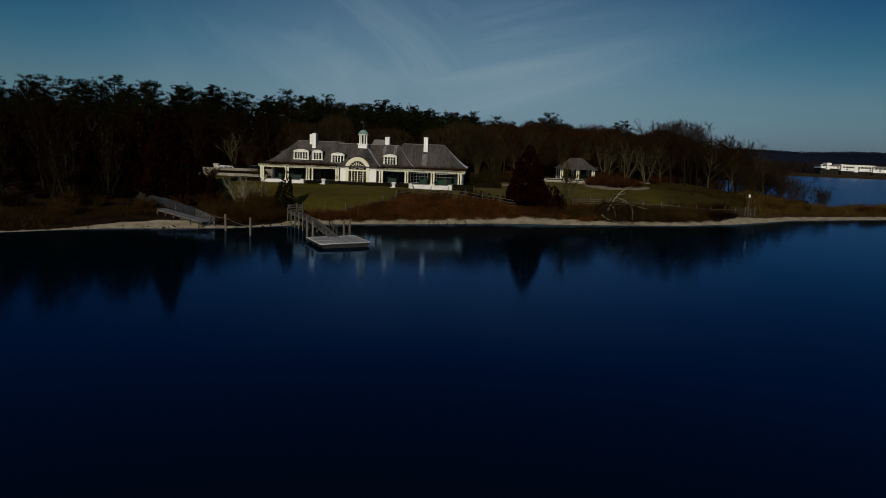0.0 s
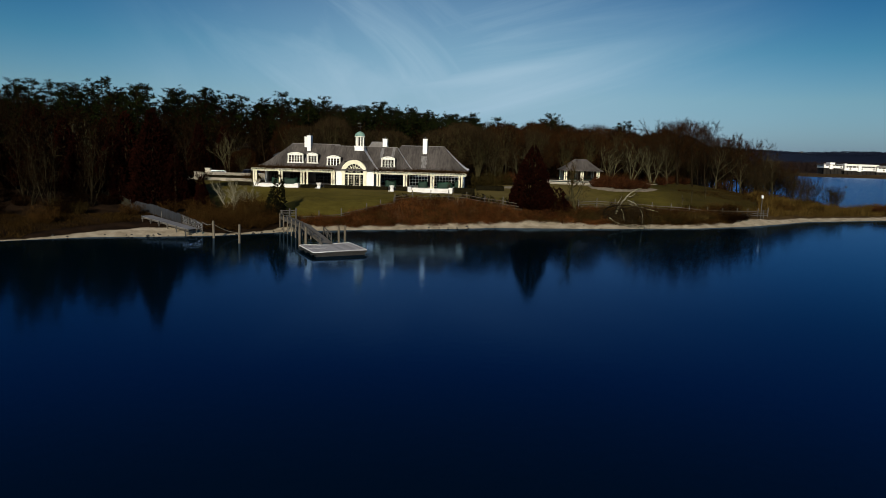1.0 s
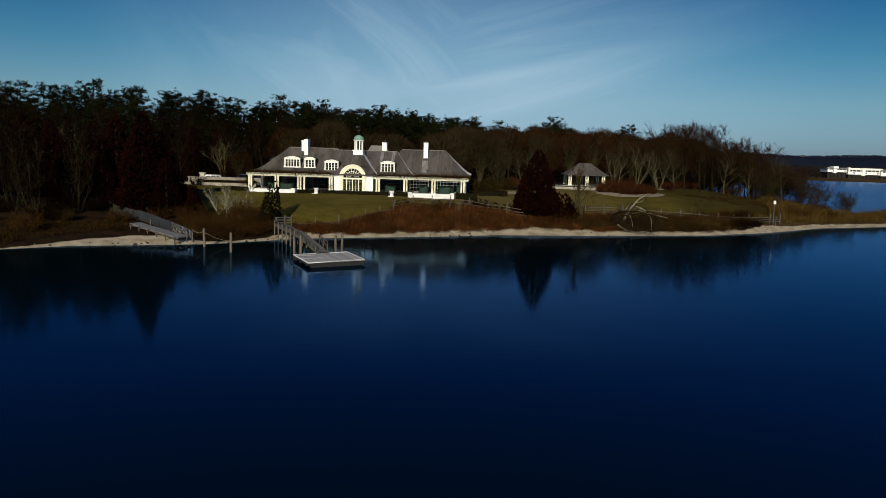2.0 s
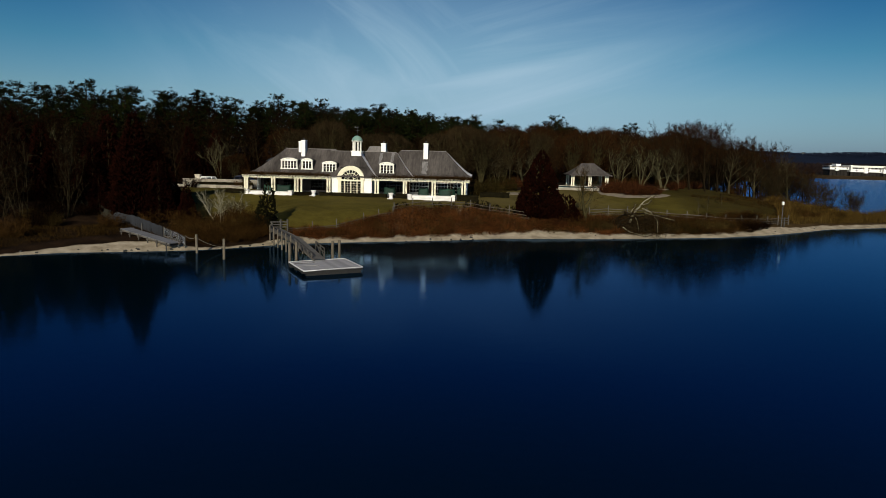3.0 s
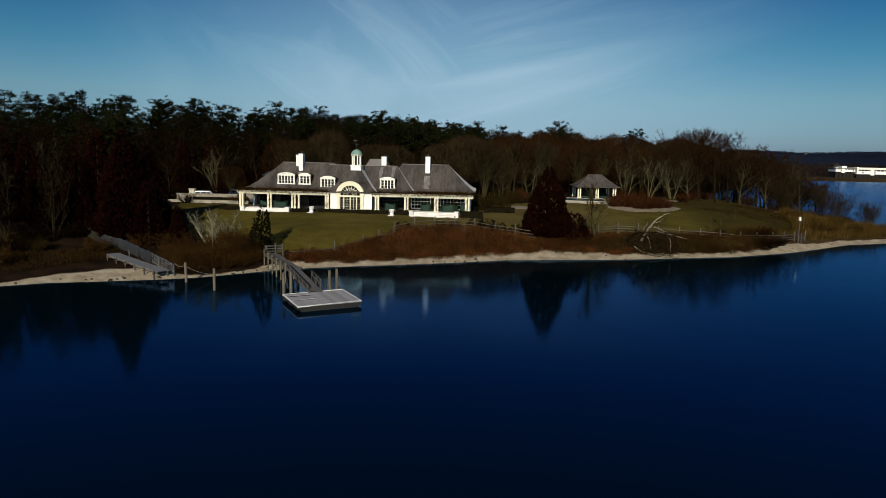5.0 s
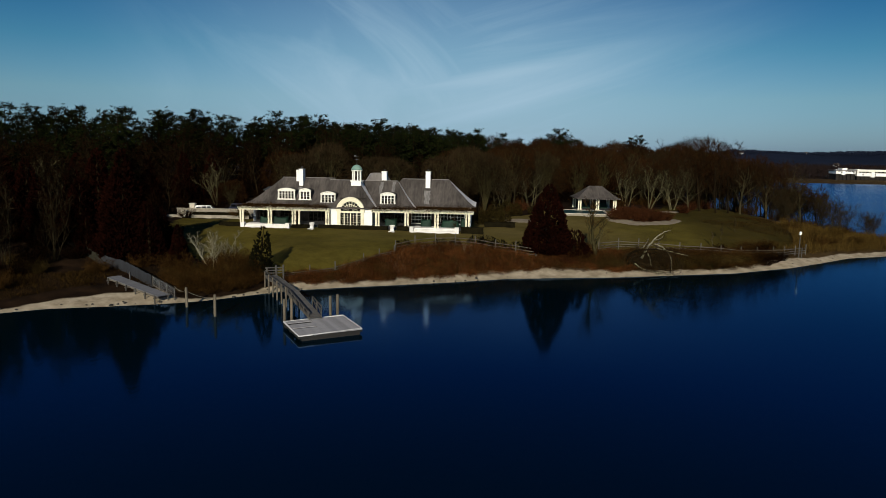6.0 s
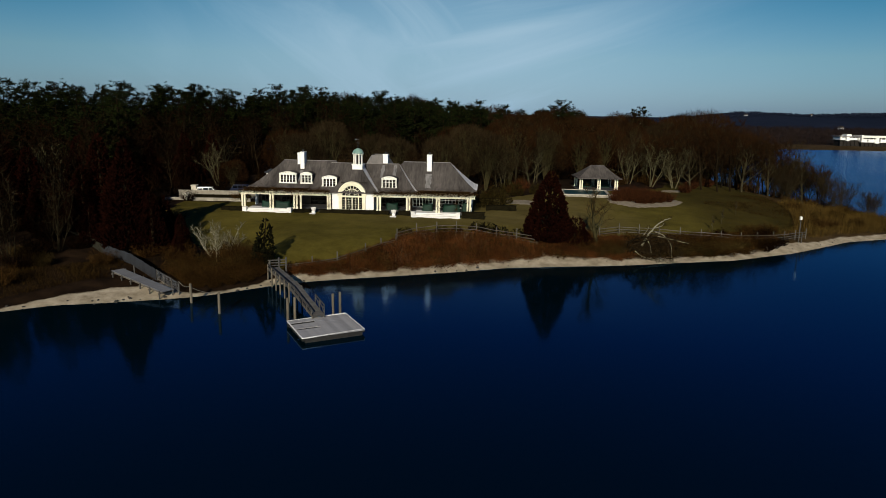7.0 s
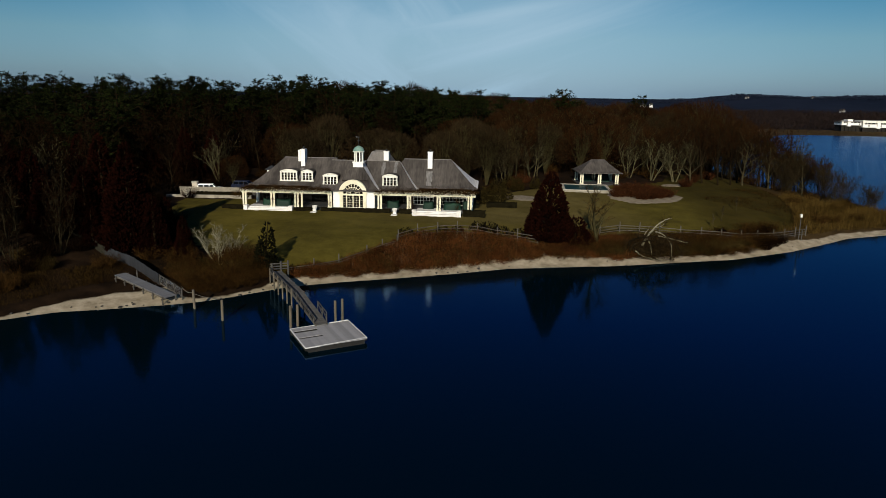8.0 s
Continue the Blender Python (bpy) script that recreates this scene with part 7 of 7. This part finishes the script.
part("capstone", Shape().box(-46.6, 134.3, 5.25, -32.4, 134.9, 5.36), M_wallstone, wall2)
for x, y, z in ((-44.0, 130.95, 5.15), (-44.6, 136.6, 5.9)):
    pl = thing("gate_pillar", "square pale stone gate pillar", "pillar", "gate pillars")
    part("shaft", Shape().box(x - 0.42, y - 0.42, 3.3, x + 0.42, y + 0.42, z), M_pillar, pl)
    part("cap", Shape().box(x - 0.52, y - 0.52, z, x + 0.52, y + 0.52, z + 0.14), M_pillar, pl)


def car(name, x, y, z, turn, paint, label, suv=True):
    c = thing(name, label, "car", "parked cars", (x, y, z), turn)
    body = Shape()
    outline = [(-2.3, 0.35), (2.3, 0.35), (2.34, 0.7), (2.2, 0.95), (1.15, 1.08), (-2.1, 1.1), (-2.36, 0.95), (-2.36, 0.5)]
    body.slab(outline, -0.92, 0.92)
    part("body", body, paint, c)
    roof = Shape()
    lo = [(-2.15, 1.08), (1.1, 1.08), (0.45, 1.66), (-1.85, 1.68)]
    n = len(roof.v)
    roof.v.extend([(a, -0.86, b) for a, b in lo[:2]] + [(a, -0.68, b) for a, b in lo[2:]] + [(a, 0.86, b) for a, b in lo[:2]] + [(a, 0.68, b) for a, b in lo[2:]])
    roof.f.extend([(0, 1, 2, 3), (7, 6, 5, 4), (3, 2, 6, 7), (1, 5, 6, 2), (0, 3, 7, 4), (0, 4, 5, 1)])
    cab = part("cabin", roof, paint, c)
    for a, b in ((-1.9, -1.05), (-0.95, -0.1), (0.0, 0.75)):
        part("side_window", Shape().poly((a, -0.858, 1.14), (b + (0.12 if b > 0.5 else 0), -0.858, 1.14), (b - (0.28 if b > 0.5 else 0), -0.70, 1.6), (a, -0.70, 1.6)).box(a, -0.87, 1.10, b, -0.86, 1.13), M_glass_dark, cab)
    part("windscreen", Shape().poly((1.12, -0.76, 1.12), (1.12, 0.76, 1.12), (0.51, 0.6, 1.63), (0.51, -0.6, 1.63)), M_glass_dark, cab)
    for wx in (-1.45, 1.45):
        for wy in (-0.86, 0.86):
            s = Shape()
            s.tube([Vector((wx, wy - 0.11, 0.36)), Vector((wx, wy + 0.11, 0.36))], [0.36, 0.36], 16)
            w = part("tyre", s, M_tyre, c)
            part("rim", Shape().tube([Vector((wx, wy - 0.12, 0.36)), Vector((wx, wy + 0.12, 0.36))], [0.22, 0.22], 12), M_steel, w)
    for sy in (-0.6, 0.6):
        part("headlight", Shape().box(2.2, sy - 0.2, 0.72, 2.33, sy + 0.2, 0.86), M_glass, c)


car("car", -42.0, 136.6, gz(-42.0, 136.6) - 0.12, 8, M_car_white, "white estate car parked on the drive")
car("car", -37.0, 140.5, gz(-37.0, 140.5) - 0.05, -6, M_car_blue, "navy blue estate car parked on the drive")

# ---- far side of the lagoon ----
def far_house(x0, x1, y, levels, bays, tower, roof, label):
    """Levels: top of the open under storey, of the white wall, of the dark strip, of the roof's edge."""
    z0, z1, z2, z3 = levels
    fh = thing("far_house", label, "building", "buildings on the far shore")
    # under storey and piers: the shadow below the building is put into their colour
    part("under_storey", Shape().box(x0 + 0.4, y + 1.0, 0.4, x1 - 0.4, y + 8.6, z0), M_inside, fh, "open under storey with its shade in the colour")
    part("wall", Shape().box(x0, y, z0, x1, y + 9, z1), M_stucco, fh)
    part("upper_storey", Shape().box(x0 + 0.3, y + 0.9, z1, x1 - 0.3, y + 8.8, z2), M_inside, fh, "dark recessed strip under the roof")
    part("roof", Shape().box(x0 - 0.4, y - 0.5, z2, x1 + 0.4, y + 9.4, z3), roof, fh)
    part("chimney", Shape().box(x0 + 0.1, y + 0.2, z1, x0 + 1.3, y + 2.2, z3 + 0.35), M_stucco, fh)
    part("stair_tower", Shape().box(x0 + (x1 - x0) * tower, y - 0.5, z0 - 0.7, x0 + (x1 - x0) * tower + 1.9, y + 0.9, z2), M_stucco, fh)
    for k in range(bays + 1):
        x = x0 + 0.3 + (x1 - x0 - 0.6) * k / bays
        part("pier", Shape().box(x - 0.2, y + 0.2, 0.4, x + 0.2, y + 0.6, z0), M_inside, fh)
        part("post", Shape().box(x - 0.12, y + 0.1, z1, x + 0.12, y + 0.4, z2), M_white, fh)
    for k in range(bays):
        x = x0 + (x1 - x0) * (k + 0.5) / bays
        if k % 3 == 1:
            part("window", Shape().box(x - 0.5, y - 0.06, z0 + (z1 - z0) * 0.3, x + 0.5, y + 0.04, z0 + (z1 - z0) * 0.75), M_glass_dark, fh)


far_house(246.4, 258.8, 470, (5.3, 6.7, 7.2, 7.6), 5, 0.30, M_roof_rear, "low white building with a dark ground floor on the far shore")
far_house(260.4, 280.8, 471, (4.0, 5.9, 6.9, 8.1), 8, 0.44, M_white, "long white building with deep roof edge on the far shore")
far_house(284.0, 305.0, 475, (3.4, 5.6, 6.4, 7.6), 7, 0.6, M_roof_rear, "white building with a grey roof on the far shore")
tower_top = Shape().box(250.6, 470.8, 7.6, 253.8, 476, 8.9)
part("roof_room", tower_top, M_stucco, [ob for ob in bpy.data.objects if ob.name == "far_house"][0], "white room on the roof")


def far_woods(count, y0, y1, mat, label, seed):
    g = random.Random(seed)
    s = Shape()
    n = 0
    while n < count:
        y = y0 + (y1 - y0) * g.random() ** 1.3
        x = g.uniform(-330 - 0.25 * y, 140 + 0.75 * y)
        if (y < 500 and x > 235) or lagoon_depth(x, y) > -4 or (y < 475 and g.random() < 0.6):
            continue
        n += 1
        z = gz(x, y)
        h = g.uniform(4.5, 9.0) if y0 < 1000 else g.uniform(2.5, 5.0)
        w = h * g.uniform(0.5, 0.9)
        for k in range(20):
            a, r = g.uniform(0, 6.28), g.uniform(0.1, 1)
            sliver(s, Vector((x + w * r * math.cos(a), y + w * r * math.sin(a), z + h * g.uniform(0.0, 0.8) * (1 - 0.45 * r))), (Vector((0, 0, 0.9)) + unit(g) * 0.8).normalized(), h * g.uniform(0.2, 0.35), h * (0.08 if y0 < 1000 else 0.4), g)
    return single("far_wood", s, mat, label, "woodland", kind="stuff")


far_woods(6500, 462, 1000, M_far_wood, "dark leafless woodland beyond the lagoon", 21)
far_woods(3400, 1390, 1545, M_hill, "distant wooded hills with a broken ridge, haze blue in their colour", 22)


def cottage(x, y, w, h, turn):
    """A white house far off on the hills."""
    z = gz(x, y)
    c = thing("cottage", "small white house far off among the wooded hills", "house", "houses on the hills", (x, y, z + 0.5), turn)
    part("wall", Shape().box(-w / 2, -3, -4, w / 2, 3, h), M_stucco, c)
    part("roof", Shape().slab([(-w / 2 - 0.4, h), (w / 2 + 0.4, h), (w / 2 - 1.5, h + 2.6), (-w / 2 + 1.5, h + 2.6)], -3.4, 3.4), M_roof, c)
    for k in range(3):
        xm = -w / 2 + w * (k + 0.5) / 3
        part("window", Shape().box(xm - 0.6, -3.06, h - 2.4, xm + 0.6, -2.96, h - 0.9), M_glass_dark, c)


for x, y, w, h, turn in ((289, 1100, 7, 4.5, 10), (326, 1190, 6, 4.5, -15), (566, 1400, 4, 2.2, 20), (700, 1420, 4.5, 2.2, -10), (560, 1050, 5, 2.6, 5)):
    cottage(x, y, w, h, turn)
